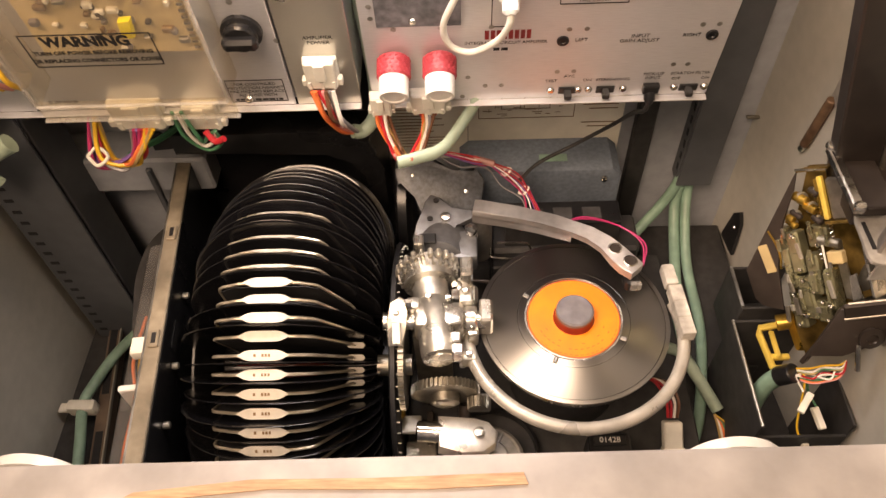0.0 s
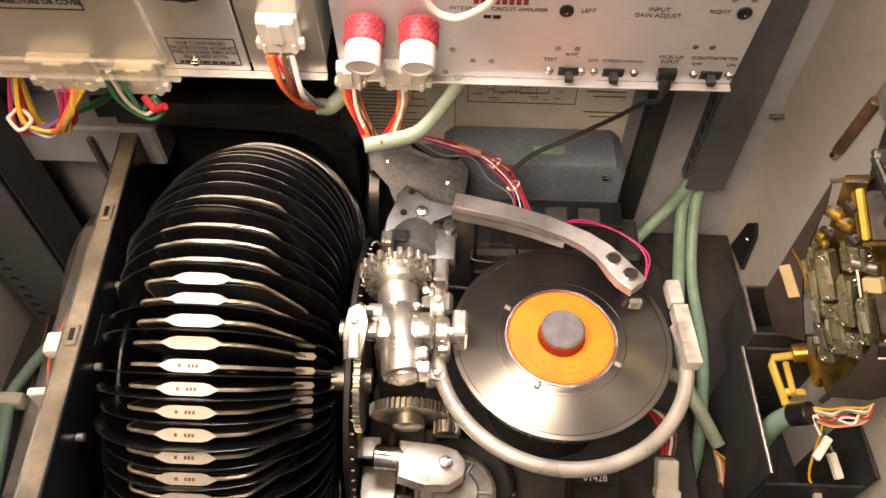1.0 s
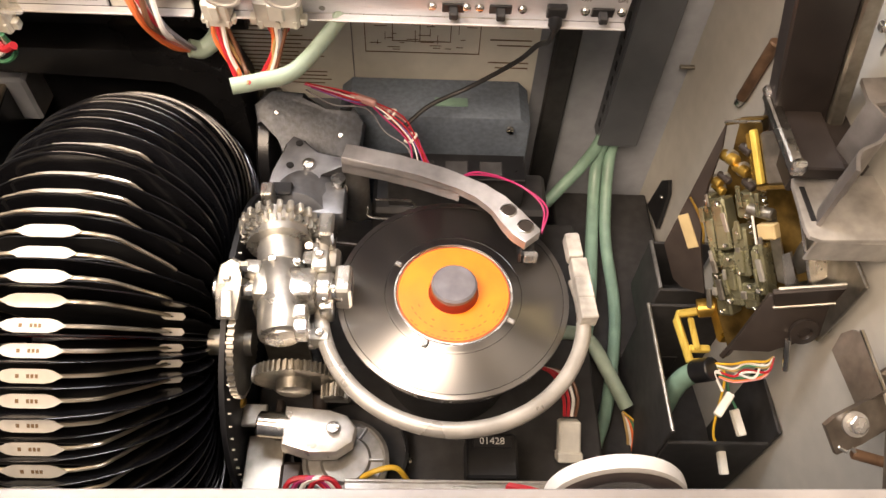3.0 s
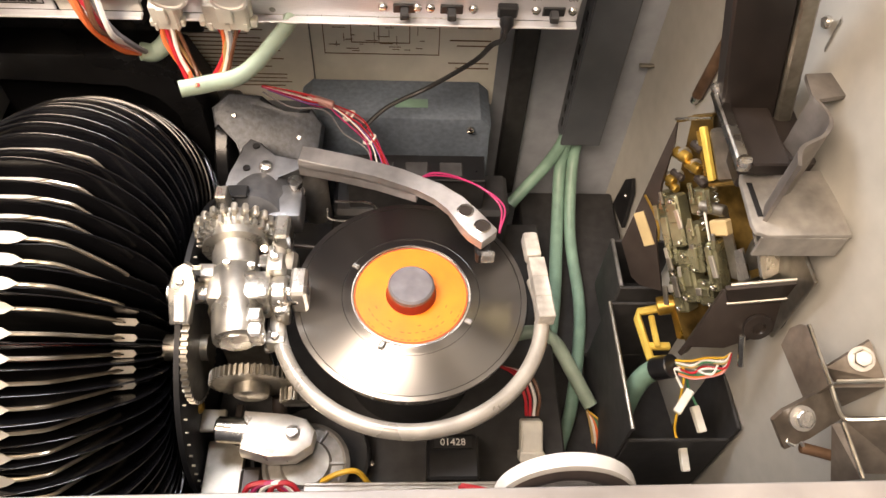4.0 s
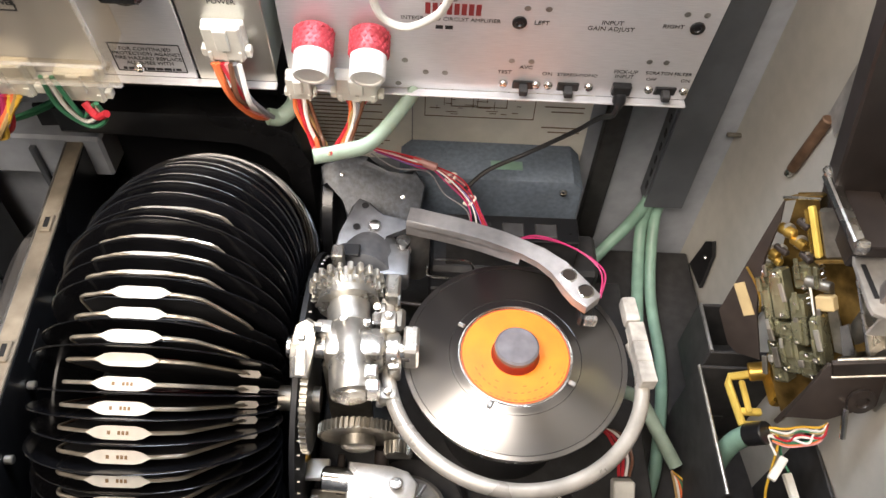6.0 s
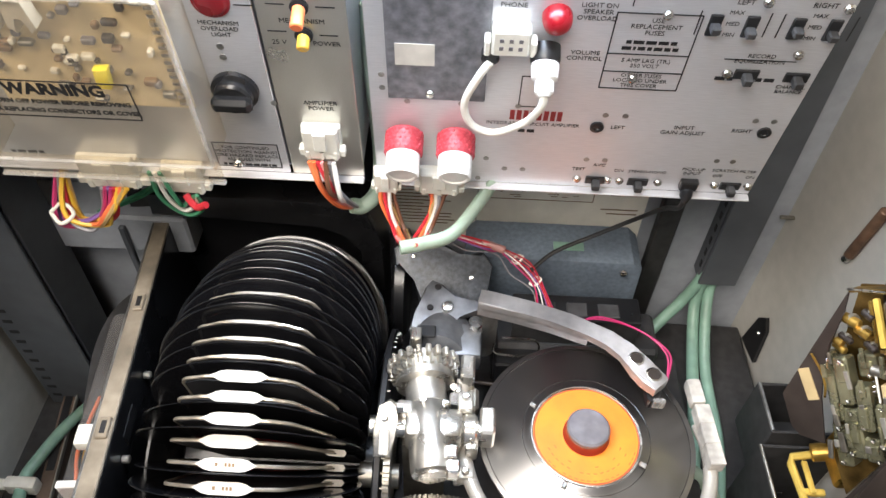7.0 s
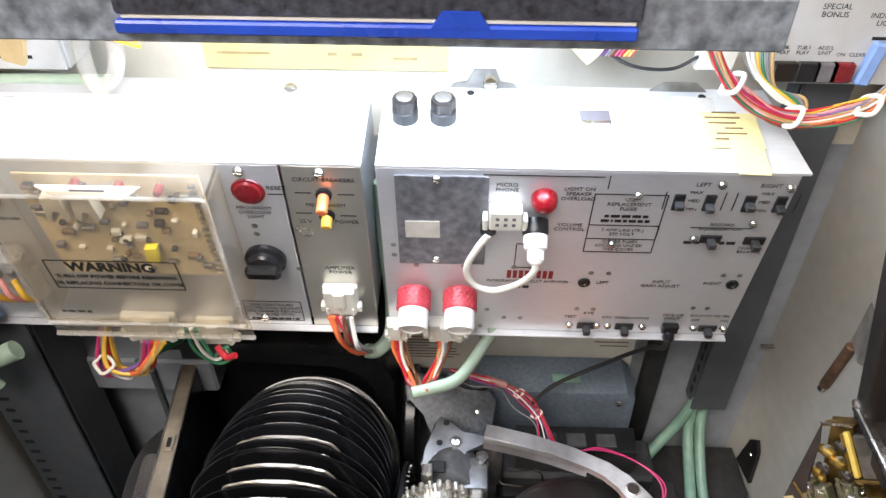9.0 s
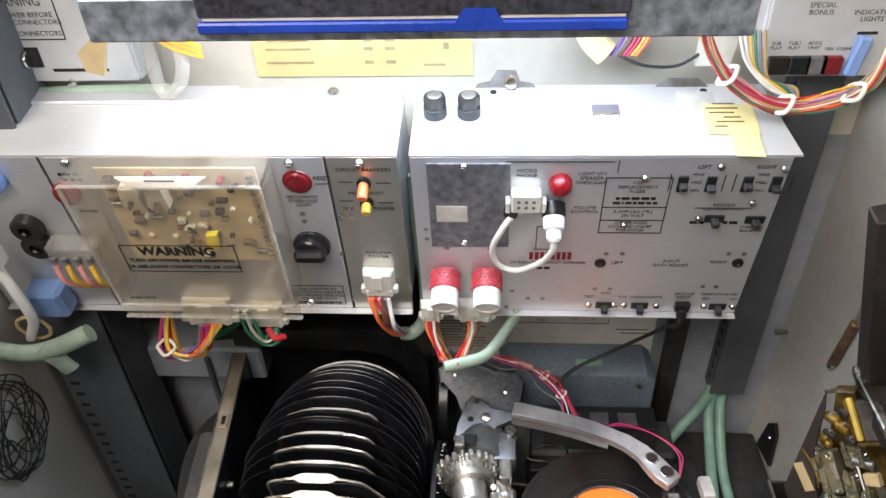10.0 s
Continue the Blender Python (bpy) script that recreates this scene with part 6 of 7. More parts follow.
    # short brass bushes in the upper corner
    for v, w, r, ln in ((-0.0047, 0.0697, 0.0042, 0.012), (-0.0124, 0.0608, 0.0040, 0.011), (0.0099, 0.0543, 0.0036, 0.011), (0.0078, 0.0486, 0.0032, 0.009), (-0.016, 0.050, 0.003, 0.008), (-0.018, 0.074, 0.003, 0.008), (0.002, 0.056, 0.0026, 0.010)):
        h = Vector((-0.010, v, w))
        sp = part("spindle", rod(bmesh.new(), q @ (h + Vector((0, ln * 0.5, 0.003))), q @ (h - Vector((0.003, ln * 0.5, 0.003))), r, 14, 0.0008), M_GOLD if r > 0.003 else M_BRONZE, c)
        part("spindle_collar", rod(bmesh.new(), q @ (h + Vector((0.0006, ln * 0.1, 0.0006))), q @ (h - Vector((0.0006, ln * 0.1, 0.0006))), r * 1.3, 14), M_BRASSY, sp)
    for i in range(4):
        part("spring", tube(bmesh.new(), [q @ Vector((-0.018 + 0.002 * math.cos(a * 1.6), -0.030 + i * 0.013 + 0.002 * math.sin(a * 1.6), 0.034 - i * 0.018 + a * 0.0010)) for a in range(14)], 0.0005, 5, 3), M_STEEL, c)
    part("gold_bar", B((-0.015, -0.0275, 0.069), (0.005, 0.0042, 0.037), 0.0008, q), M_YELLOW, c, "bright gold bar")
    part("gold_bar", B((-0.012, -0.0215, 0.069), (0.003, 0.003, 0.032), 0.0006, q), M_GOLD, c)
    part("dark_slide", B((-0.010, -0.040, 0.067), (0.012, 0.018, 0.036), 0.002, q), M_GEAR, c)
    part("slide_base", B((-0.010, -0.036, 0.0475), (0.012, 0.024, 0.003), 0.0006, q), M_GOLDD, c)
    part("roller", rod(bmesh.new(), q @ Vector((-0.016, -0.016, 0.034)), q @ Vector((-0.016, -0.034, 0.029)), 0.0042, 14, 0.0008), M_GEAR, c)
    part("amber_block", B((-0.016, -0.0287, 0.0181), (0.008, 0.013, 0.011), 0.001, q), M_TAN, c, "amber block")
    part("white_wire_lever", B((-0.018, -0.0195, 0.022), (0.0016, 0.0014, 0.026), 0.0003, q), M_NYLON, c)
    part("coin_lever", S([(-0.005, -0.010), (0.004, -0.012), (0.003, 0.010), (-0.003, 0.012)], 0.003, flat(-0.015) @ Matrix.Translation((-0.038, -0.009, 0)), 0.0008), M_STEEL, c)
    part("cover_plate", S([(-0.031, 0.030), (-0.024, 0.028), (-0.026, -0.020), (-0.034, -0.022)], 0.002, flat(-0.010), 0.0005), M_GEAR, c)
    # curved wing edge and its label on the side plate
    part("wing_edge", tube(bmesh.new(), [q @ Vector(p) for p in ((-0.0185, 0.0278, 0.0445), (-0.020, 0.0215, 0.032), (-0.0205, 0.0195, 0.020), (-0.0195, 0.0222, 0.0097))], 0.0010, 6, 5), M_GOLD, c)
    part("wing_label", B((0, 0, 0), (0.0008, 0.0095, 0.026), 0.0, q @ pose(-0.0184, 0.0345, 0.0190, -10)), M_TAN, c, "tan paper label")
    part("lower_rail", B((-0.008, 0.004, -0.058), (0.010, 0.004, 0.070), 0.0008, q @ pose(0, 0, 0, 0) @ Matrix.Translation((0, 0.004, -0.058)) @ Matrix.Rotation(radians(45), 4, "X") @ Matrix.Translation((0, -0.004, 0.058))), M_BRONZE, c)
    # shiny frame in front
    part("front_frame", B((0.020, 0, 0.0), (0.046, 0.004, 0.018), 0.001, pose(0.316, 0.336, 0.292, 0, -25, -10)), M_BRONZE, c, "dark shiny front frame")
    part("frame_edge", rod(bmesh.new(), (0.314, 0.338, 0.300), (0.353, 0.330, 0.320), 0.0016, 8), M_GEAR, c)
    part("frame_edge", rod(bmesh.new(), (0.316, 0.334, 0.283), (0.356, 0.326, 0.304), 0.0012, 8), M_GEAR, c)
    part("frame_side", B((0.350, 0.355, 0.30), (0.003, 0.075, 0.07), 0.001), M_GEAR, c)
    part("frame_post", rod(bmesh.new(), (0.342, 0.365, 0.27), (0.342, 0.365, 0.34), 0.010, 16), M_GEAR, c)
    part("lower_plate", S([(-0.022, -0.030), (0.004, -0.022), (0.034, 0.006), (0.036, 0.026), (-0.012, 0.022)], 0.004, pose(0.322, 0.331, 0.268, 66, 0, -18), 0.0008), M_BRONZE, c, "dark lower side plate")
    part("coin_wheel", turned(bmesh.new(), [(0.009, 0), (0.010, 0.002), (0.010, 0.004), (0.005, 0.005), (0.004, 0.003)], (0.338, 0.324, 0.272), (0.334, 0.0, 0.41), 24), M_BRONZE, c)
    part("pin_lever", rod(bmesh.new(), (0.328, 0.318, 0.268), (0.332, 0.306, 0.246), 0.0022, 8), M_STEEL, c)
    # yellow gate
    part("yellow_gate", tube(bmesh.new(), [(0.312, 0.352, 0.168), (0.297, 0.352, 0.170), (0.291, 0.386, 0.176), (0.293, 0.392, 0.177), (0.316, 0.392, 0.186)], 0.0036, 8, 4, smooth=False), M_YELLOW, c, "bright yellow bent gate")
    part("gate_bar", B((0.303, 0.374, 0.176), (0.005, 0.030, 0.004), 0.001), M_YELLOW, c)
    part("gate_bar", B((0.306, 0.362, 0.172), (0.018, 0.006, 0.005), 0.001), M_YELLOW, c)
    part("gold_bush", rod(bmesh.new(), (0.306, 0.392, 0.186), (0.332, 0.390, 0.197), 0.008, 14, 0.001), M_GOLD, c)
    part("gold_foot", B((0.322, 0.380, 0.200), (0.012, 0.04, 0.030), 0.002, None), M_GOLD, c)
    cols = ("white", "pink", "green", "tan", "red", "yellow", "white", "green", "orange", "white")
    for i, cn in enumerate(cols):
        a, b2 = rng.uniform(-1, 1), rng.uniform(-1, 1)
        wire("coin_wire", [(0.303, 0.344, 0.176), (0.309, 0.338 + 0.004 * a, 0.183 + 0.004 * b2), (0.318, 0.331 + 0.007 * b2, 0.192 + 0.006 * a), (0.328, 0.327 + 0.008 * a, 0.200 + 0.006 * b2), (0.338, 0.327 + 0.006 * b2, 0.208 + 0.004 * a), (0.343, 0.332, 0.216)], 0.0010, WIRE[cn], cn + " thin wire at the coin mechanism", "wire", "coin mechanism wires", 6)
    for (x, y, z), ang, cn in (((0.314, 0.311, 0.176), -38, "white"), ((0.330, 0.304, 0.158), 14, "green"), ((0.324, 0.284, 0.126), 4, "yellow")):
        wire("plug_lead", [(0.306, 0.342, 0.178), (0.316, 0.332, 0.186), (x - 0.006, y + 0.022, z + 0.010), (x, y + 0.010, z + 0.003)], 0.0011, WIRE[cn], cn + " lead to a small plug", "wire", "small plug leads", 6)
        thing("small_plug", "small cream plug on a thin wire", "connector", pose(x, y, z, 20, 0, ang), B((0, 0, 0), (0.0065, 0.021, 0.006), 0.0008), M_NYLON, "small plugs")


coin_mechanism()


def wall_brackets():
    s = thing("coin_chute_bracket", "bare steel shelf bracket with an upright curved guide", "bracket", pose(0, 0, 0))
    z = 0.372
    part("shelf", S([(0.303, 0.374), (0.357, 0.377), (0.357, 0.326), (0.306, 0.325), (0.300, 0.328), (0.299, 0.334), (0.301, 0.368)], 0.003, pose(0, 0, z - 0.003), 0.0008), M_SHELF, s)
    part("shelf_drop", B((0.330, 0.3265, z - 0.012), (0.052, 0.002, 0.018), 0.0005), M_SHELF, s)
    part("shelf_slot", B((0.3055, 0.352, z + 0.0004), (0.003, 0.026, 0.0008)), M_INK, s)
    pth = spline([(0.306, 0.336, 0), (0.312, 0.350, 0), (0.328, 0.360, 0), (0.336, 0.374, 0), (0.332, 0.392, 0)], 5)
    o2 = [(p.x, p.y) for p in pth] + [(p.x + 0.002, p.y - 0.0012) for p in reversed(pth)]
    part("curved_guide", S(o2, 0.048, pose(0, 0, z)), M_GUIDE, s, "darker upright curved guide")
    part("guide_top", S([(0.332, 0.392), (0.334, 0.388), (0.354, 0.392), (0.356, 0.412), (0.334, 0.410)], 0.003, pose(0, 0, z + 0.045)), M_GUIDE, s)
    p = thing("coin_chute_post", "dark bronze coin chute rising above the mechanism", "post", pose(0, 0, 0))
    ax = Vector((-0.303, -0.1225, 1.0)).normalized()
    m = Matrix.Translation((0.324, 0.424, 0.352)) @ ax.to_track_quat("Z", "Y").to_matrix().to_4x4()
    lx = m.to_3x3().inverted() @ Vector((1, 0, 0))
    tw = Matrix.Rotation(math.atan2(lx.y, lx.x), 4, "Z")
    part("upright", B((0, 0.004, 0.11), (0.034, 0.018, 0.25), 0.0015, m @ tw), M_DARKB, p)
    part("upright_side", B((0.022, -0.002, 0.11), (0.010, 0.012, 0.25), 0.0015, m @ tw), M_GEAR, p)
    part("base_plate", B((0.311, 0.398, 0.383), (0.030, 0.064, 0.010), 0.001), M_DARKB, p)
    part("base_block", B((0.328, 0.402, 0.366), (0.044, 0.050, 0.026), 0.002), M_DARKB, p)
    part("bright_edge", B((0.2955, 0.395, 0.389), (0.008, 0.068, 0.007), 0.0012), M_STEEL, p)
    for y in (0.427, 0.363):
        screw(p, (0.2945, y, 0.392), (0, 0, 1), 0.005)
    r = thing("wall_rod", "rusty brown rod hanging from a steel tab", "rod", pose(0, 0, 0))
    part("rod", rod(bmesh.new(), (0.3335, 0.524, 0.299), (0.335, 0.517, 0.362), 0.0048, 12, 0.001), M_RUST, r)
    part("rod_tip", rod(bmesh.new(), (0.3335, 0.526, 0.292), (0.3335, 0.524, 0.299), 0.0035, 10), M_STEEL, r)
    part("tab", S([(-0.022, 0), (0.024, 0.0), (0.026, 0.03), (0.018, 0.050), (-0.014, 0.050), (-0.024, 0.03)], 0.004, pose(0.337, 0.520, 0.360, 90, 0, 82), 0.001), M_SHELF, r)
    thing("wall_tab", "short dark metal tab on the side wall", "tab", None, B((0, 0, 0), (0.015, 0.004, 0.003), 0.0004, pose(0.3215, 0.616, 0.253)), M_GEAR)
    b = thing("wall_bracket", "bent steel bracket bolted to the side wall", "bracket", pose(0, 0, 0))
    # a folded strip with a long upright leaf crossing it and an open box end towards the wall
    part("upright_leaf", plate([(0.324, 0.283, 0.318), (0.327, 0.289, 0.328), (0.329, 0.287, 0.336), (0.330, 0.281, 0.342), (0.330, 0.245, 0.342), (0.327, 0.246, 0.318)], 0.0025), M_BRKT, b)
    # thin bright rods run along the edges of the leaves and the box
    part("leaf_edge", rod(bmesh.new(), (0.3305, 0.283, 0.342), (0.3305, 0.245, 0.342), 0.0013, 8), M_STEEL, b, "thin bright metal edge")
    part("strip_wing", plate([(0.303, 0.233, 0.322), (0.306, 0.235, 0.330), (0.338, 0.250, 0.330), (0.346, 0.236, 0.318), (0.326, 0.226, 0.312), (0.310, 0.220, 0.312)], 0.003), M_BRKT, b)
    part("box_face", plate([(0.336, 0.259, 0.335), (0.361, 0.271, 0.345), (0.368, 0.251, 0.335), (0.344, 0.255, 0.325)], 0.003), M_BRKT, b)
    part("box_underside", plate([(0.344, 0.254, 0.324), (0.367, 0.2495, 0.334), (0.360, 0.253, 0.300)], 0.002), M_BRKT, b)
    part("lower_face", plate([(0.346, 0.236, 0.317), (0.373, 0.229, 0.334), (0.378, 0.206, 0.310), (0.354, 0.210, 0.300)], 0.003), M_BRKT, b)
    part("lower_leaf", plate([(0.332, 0.228, 0.328), (0.335, 0.227, 0.332), (0.339, 0.198, 0.326), (0.337, 0.205, 0.300)], 0.0025), M_BRKT, b)
    part("leaf_edge", rod(bmesh.new(), (0.3355, 0.227, 0.333), (0.3395, 0.198, 0.327), 0.0013, 8), M_STEEL, b, "thin bright metal edge")
    part("brassy_rim", tube(bmesh.new(), [(0.337, 0.250, 0.332), (0.339, 0.241, 0.328), (0.344, 0.2345, 0.322), (0.352, 0.2315, 0.326), (0.372, 0.228, 0.337)], 0.0012, 6, 5), M_BRASSY, b)
    part("brassy_rim", rod(bmesh.new(), (0.3445, 0.2545, 0.327), (0.368, 0.2505, 0.337), 0.0011, 6), M_BRASSY, b)
    for p, nrm in (((0.317, 0.232, 0.327), (-0.1, -0.5, 0.85)), ((0.355, 0.262, 0.340), (-0.3, -0.4, 0.85))):
        p, nrm = Vector(p), Vector(nrm).normalized()
        bolt = part("bolt", rod(bmesh.new(), p, p + nrm * 0.006, 0.0052, 6, 0.0008), M_STEEL, b, "bright hexagon bolt")
        part("washer", rod(bmesh.new(), p - nrm * 0.001, p + nrm * 0.0012, 0.0072, 18), M_DULL, bolt)
    part("spring_pin", rod(bmesh.new(), (0.322, 0.223, 0.307), (0.341, 0.218, 0.306), 0.0032, 12, 0.0008), M_RUST, b)
    part("pin_hook", tube(bmesh.new(), [(0.324, 0.222, 0.308), (0.318, 0.226, 0.314), (0.313, 0.227, 0.316), (0.311, 0.223, 0.315), (0.315, 0.221, 0.314)], 0.0011, 6, 5), M_STEEL, b)
    h = thing("wall_hook", "small bright steel hook on the side wall", "hook", pose(0, 0, 0))
    part("plate", S([(-0.006, 0), (0.010, 0.004), (0.004, 0.026), (-0.006, 0.022)], 0.003, pose(0.349, 0.430, 0.425, 90, 0, 75), 0.0006), M_STEEL, h)
    screw(h, (0.344, 0.43, 0.442), (-1, 0, 0.2), 0.004)


M_DARKB = material("dark_brown_enamel", (0.022, 0.017, 0.015), 0.4, 0.1, 0.2, 60, 0.06, 0.3, 12)
M_GUIDE = material("dull_dark_steel_sheet", (0.24, 0.22, 0.205), 0.42, 0.7, 0.14, 110, 0.08, 0.3, 30)
M_SHELF = material("bare_grey_steel", (0.42, 0.40, 0.37), 0.45, 0.6, 0.14, 110, 0.08, 0.3, 30)
M_BRKT = material("dark_aged_steel", (0.20, 0.17, 0.14), 0.42, 0.6, 0.2, 110, 0.12, 0.4, 30)
M_RUST = material("rusty_steel", (0.17, 0.10, 0.06), 0.5, 0.4, 0.25, 120, 0.15, 0.35, 50)


wall_brackets()


def counter():
    c = thing("play_counter", "black play counter with white number wheels", "counter", pose(0.134, 0.284, 0.150))
    part("case", B((0, -0.006, -0.018), (0.040, 0.036, 0.036), 0.002), M_BLACK, c)
    part("window", B((0, 0.004, 0.001), (0.030, 0.010, 0.002), 0.0004), M_INK, c)
    words("01428", 0.008, M_WHITE, c, Matrix.Translation((0, 0.004, 0.0022)), name="digits")
    part("case_front", B((0, -0.026, -0.024), (0.040, 0.006, 0.030), 0.001), M_BLACKM, c)


counter()


M_DRUM = material("brown_drum_side", (0.10, 0.075, 0.065), 0.4, 0.2, 0.2, 60, 0.08, 0.3, 20)


def speaker(x, y, z, lab):
    s = thing("speaker", lab, "speaker", pose(x, y, z, 80))
    part("basket", turned(bmesh.new(), [(0.010, -0.020), (0.018, -0.018), (0.020, -0.009)], (0, 0, 0), (0, 0, 1), 48), M_DRUM, s, "brown metal basket")
    part("white_rim", turned(bmesh.new(), [(0.037, -0.0105), (0.0395, -0.009), (0.0398, -0.005), (0.0395, -0.001), (0.0365, 0.0)], (0, 0, 0), (0, 0, 1), 48), M_WHITE, s, "white plastic rim")
    part("front_ring", turned(bmesh.new(), [(0.0365, 0.0), (0.0385, 0.0012), (0.036, 0.0024), (0.030, 0.0015), (0.012, -0.006)], (0, 0, 0), (0, 0, 1), 48), M_DRUM, s, "brown front ring and cone")
    return s


speaker(0.186, 0.1955, 0.295, "round brown speaker with a white rim facing the front")
speaker(-0.312, 0.1905, 0.295, "round brown speaker with a white rim facing the front")
wire("red_lead", [(0.132, 0.215, 0.262), (0.142, 0.208, 0.276), (0.156, 0.202, 0.278), (0.166, 0.196, 0.270)], 0.004, WIRE["red"], "thick red lead at the speaker", "wire")
wire("yellow_green_lead", [(0.03, 0.262, 0.135), (0.045, 0.266, 0.145), (0.06, 0.268, 0.145), (0.07, 0.262, 0.13)], 0.0022, WIRE["yellow"], "yellow-green lead at the deck's front", "wire")
for r_i, r_c in enumerate(("red", "magenta", "white", "red")):
    wire("front_lead", [(-0.025 + 0.006 * r_i, 0.248, 0.14), (-0.018 + 0.006 * r_i, 0.255, 0.152), (0.0 + 0.004 * r_i, 0.256, 0.152), (0.012 + 0.003 * r_i, 0.248, 0.14)], 0.0022, WIRE[r_c], r_c + " lead at the deck's front", "wire", "front leads", 6)

# ---- above: tray, control panels, loom ----
def upper_things():
    t = thing("galvanised_tray", "galvanised steel tray holding a dark panel with a blue edge", "tray", pose(0, 0, 0))
    x0, x1, y0, z = -0.234, 0.122, 0.366, 0.7135
    part("tray_sheet", B(((x0 + x1) / 2, y0 + 0.10, z + 0.003), (x1 - x0, 0.20, 0.003), 0.001), M_GALV, t)
    part("front_lip", B(((x0 + x1) / 2, y0 - 0.0012, z + 0.0095), (x1 - x0, 0.003, 0.024), 0.001), M_GALV, t)
    for hx in (-0.215, 0.095):
        for ty in (0.45, 0.53):
            part("lamp_bracket", B((hx, ty, z + 0.001), (0.004, 0.010, 0.010), 0.0005), M_GALV, t)
    part("inner_panel", B((-0.055, y0 + 0.106, z + 0.020), (0.235, 0.19, 0.022), 0.006, None, 2), M_PANEL, t, "dark speckled panel")
    part("blue_edge", B((-0.057, y0 - 0.0055, z + 0.0065), (0.226, 0.005, 0.006), 0.001), M_BLUE, t, "bright blue translucent edge")
    part("blue_notch", S([(-0.013, -0.003), (0.013, -0.003), (0.008, 0.005), (-0.008, 0.005)], 0.006, pose(-0.020, y0 - 0.002, z + 0.011, 90)), M_BLUE, t)
    part("white_edge", B((-0.056, y0 - 0.0045, z + 0.0108), (0.222, 0.003, 0.0022), 0.0006), M_WHITE, t)
    part("front_panel", B((-0.056, y0 - 0.0050, z + 0.0200), (0.226, 0.004, 0.016), 0.001), M_PANEL, t, "dark speckled front strip")
    for ty in (0.45, 0.53):
        thing("fluorescent_tube", "lit fluorescent tube under the galvanised tray", "lamp", None, rod(bmesh.new(), (-0.22, ty, 0.7085), (0.10, ty, 0.7085), 0.0075, 16), M_TUBE, "tubes under the tray")
    y = thing("yellow_label", "yellow printed label on the cream board", "label", None, B((-0.132, 0.6235, 0.608), (0.202, 0.0012, 0.078)), M_YPAPER)
    bm = bmesh.new()
    rng = random.Random(17)
    for z_ in (0.604, 0.596, 0.583):
        box(bm, (-0.200, 0.6225, z_), (rng.uniform(0.03, 0.045), 0.0004, 0.0022))
        box(bm, (-0.126, 0.6225, z_), (0.008, 0.0004, 0.003))
        box(bm, (-0.106, 0.6225, z_), (0.009, 0.0004, 0.003))
    box(bm, (-0.055, 0.6225, 0.598), (0.005, 0.0004, 0.006))
    box(bm, (-0.066, 0.6225, 0.580), (0.02, 0.0004, 0.0022))
    tagged(part("label_print", bm, M_TAN, y), "", "", "", "stuff")
    part("folded_edge", B((-0.125, 0.615, 0.6475), (0.215, 0.016, 0.004), 0.001), M_OLIVE, y, "dark yellow folded upper edge")
    for nm, x, w, lab in (("control_panel", 0.280, 0.150, "grey control panel with buttons and printed legends"), ("display_panel", -0.405, 0.165, "grey display panel with a warning notice")):
        p = thing(nm, lab, "panel", pose(x, 0.574, 0.635, 90))
        part("sheet", B((0, 0.02, 0), (w, 0.13, 0.006), 0.001), M_PGREY, p)
        part("side", B((-w / 2 if x > 0 else w / 2, 0.02, -0.02), (0.004, 0.13, 0.04), 0.001), M_PGREY, p)
        if x > 0:
            for i, (dx, mt) in enumerate(((-0.060, M_BRONZE), (-0.043, M_BLACK), (-0.030, M_HUB), (-0.018, M_RED_BTN))):
                part("rocker", B((dx, -0.034, 0.005), (0.017, 0.015, 0.006), 0.001), mt, p, "red clear button" if i == 3 else "")
            part("blue_button", B((0.004, -0.026, 0.006), (0.011, 0.034, 0.008), 0.002, Matrix.Rotation(radians(-8), 4, "Z")), M_PBLUE, p, "powder-blue rocker")
            for text, dx, dz, sz in (("SPECIAL\nBONUS", -0.036, 0.012, 0.0058), ("INDICATOR\nLIGHTS", 0.004, 0.006, 0.0055), ("SUB.\nPLAY", -0.064, -0.018, 0.0040), ("TUB.1\nPLAY", -0.050, -0.018, 0.0040), ("ADD'L\nUNIT", -0.034, -0.018, 0.0040), ("ON", -0.022, -0.021, 0.0040), ("CLEAR", -0.010, -0.021, 0.0040)):
                words(text, sz, M_INK, p, F(dx, dz, 0.0031))
            part("bar", B((0.004, -0.008, 0.0032), (0.016, 0.0024, 0.0003)), M_INK, p)
        else:
            fr_ = frame_lines(p, -0.06, -0.006, 0.03, 0.06, 0.001, 0.0033)
            words("WARNING", 0.010, M_INK, p, F(-0.005, 0.026, 0.0031))
            words("TURN OFF POWER BEFORE\nOR REPLACING CONNECTORS", 0.0062, M_INK, p, F(-0.012, 0.012, 0.0031))
            words("MATCH CONNECTORS", 0.0062, M_INK, p, F(-0.004, -0.001, 0.0031))
            part("bar", B((0.034, -0.034, 0.0032), (0.050, 0.0028, 0.0003)), M_INK, p)
            part("fuse_recess", B((-0.022, -0.022, 0.0034), (0.048, 0.018, 0.001)), M_INK, p)
            part("fuse_tube", rod(bmesh.new(), (-0.042, -0.022, 0.008), (-0.006, -0.022, 0.008), 0.0075, 16, 0.001), M_STEEL, p, "bright cylindrical fuse")
            screw(p, (0.022, -0.046, 0.003), (0, 0, 1), 0.004)
    wire("pale_blue_tube", [(-0.455, 0.555, 0.556), (-0.435, 0.566, 0.572), (-0.415, 0.570, 0.578), (-0.36, 0.570, 0.5805), (-0.29, 0.570, 0.581)], 0.0065, M_SLEEVE, "pale blue-green tube lying on the power unit", "tube", seg=12)
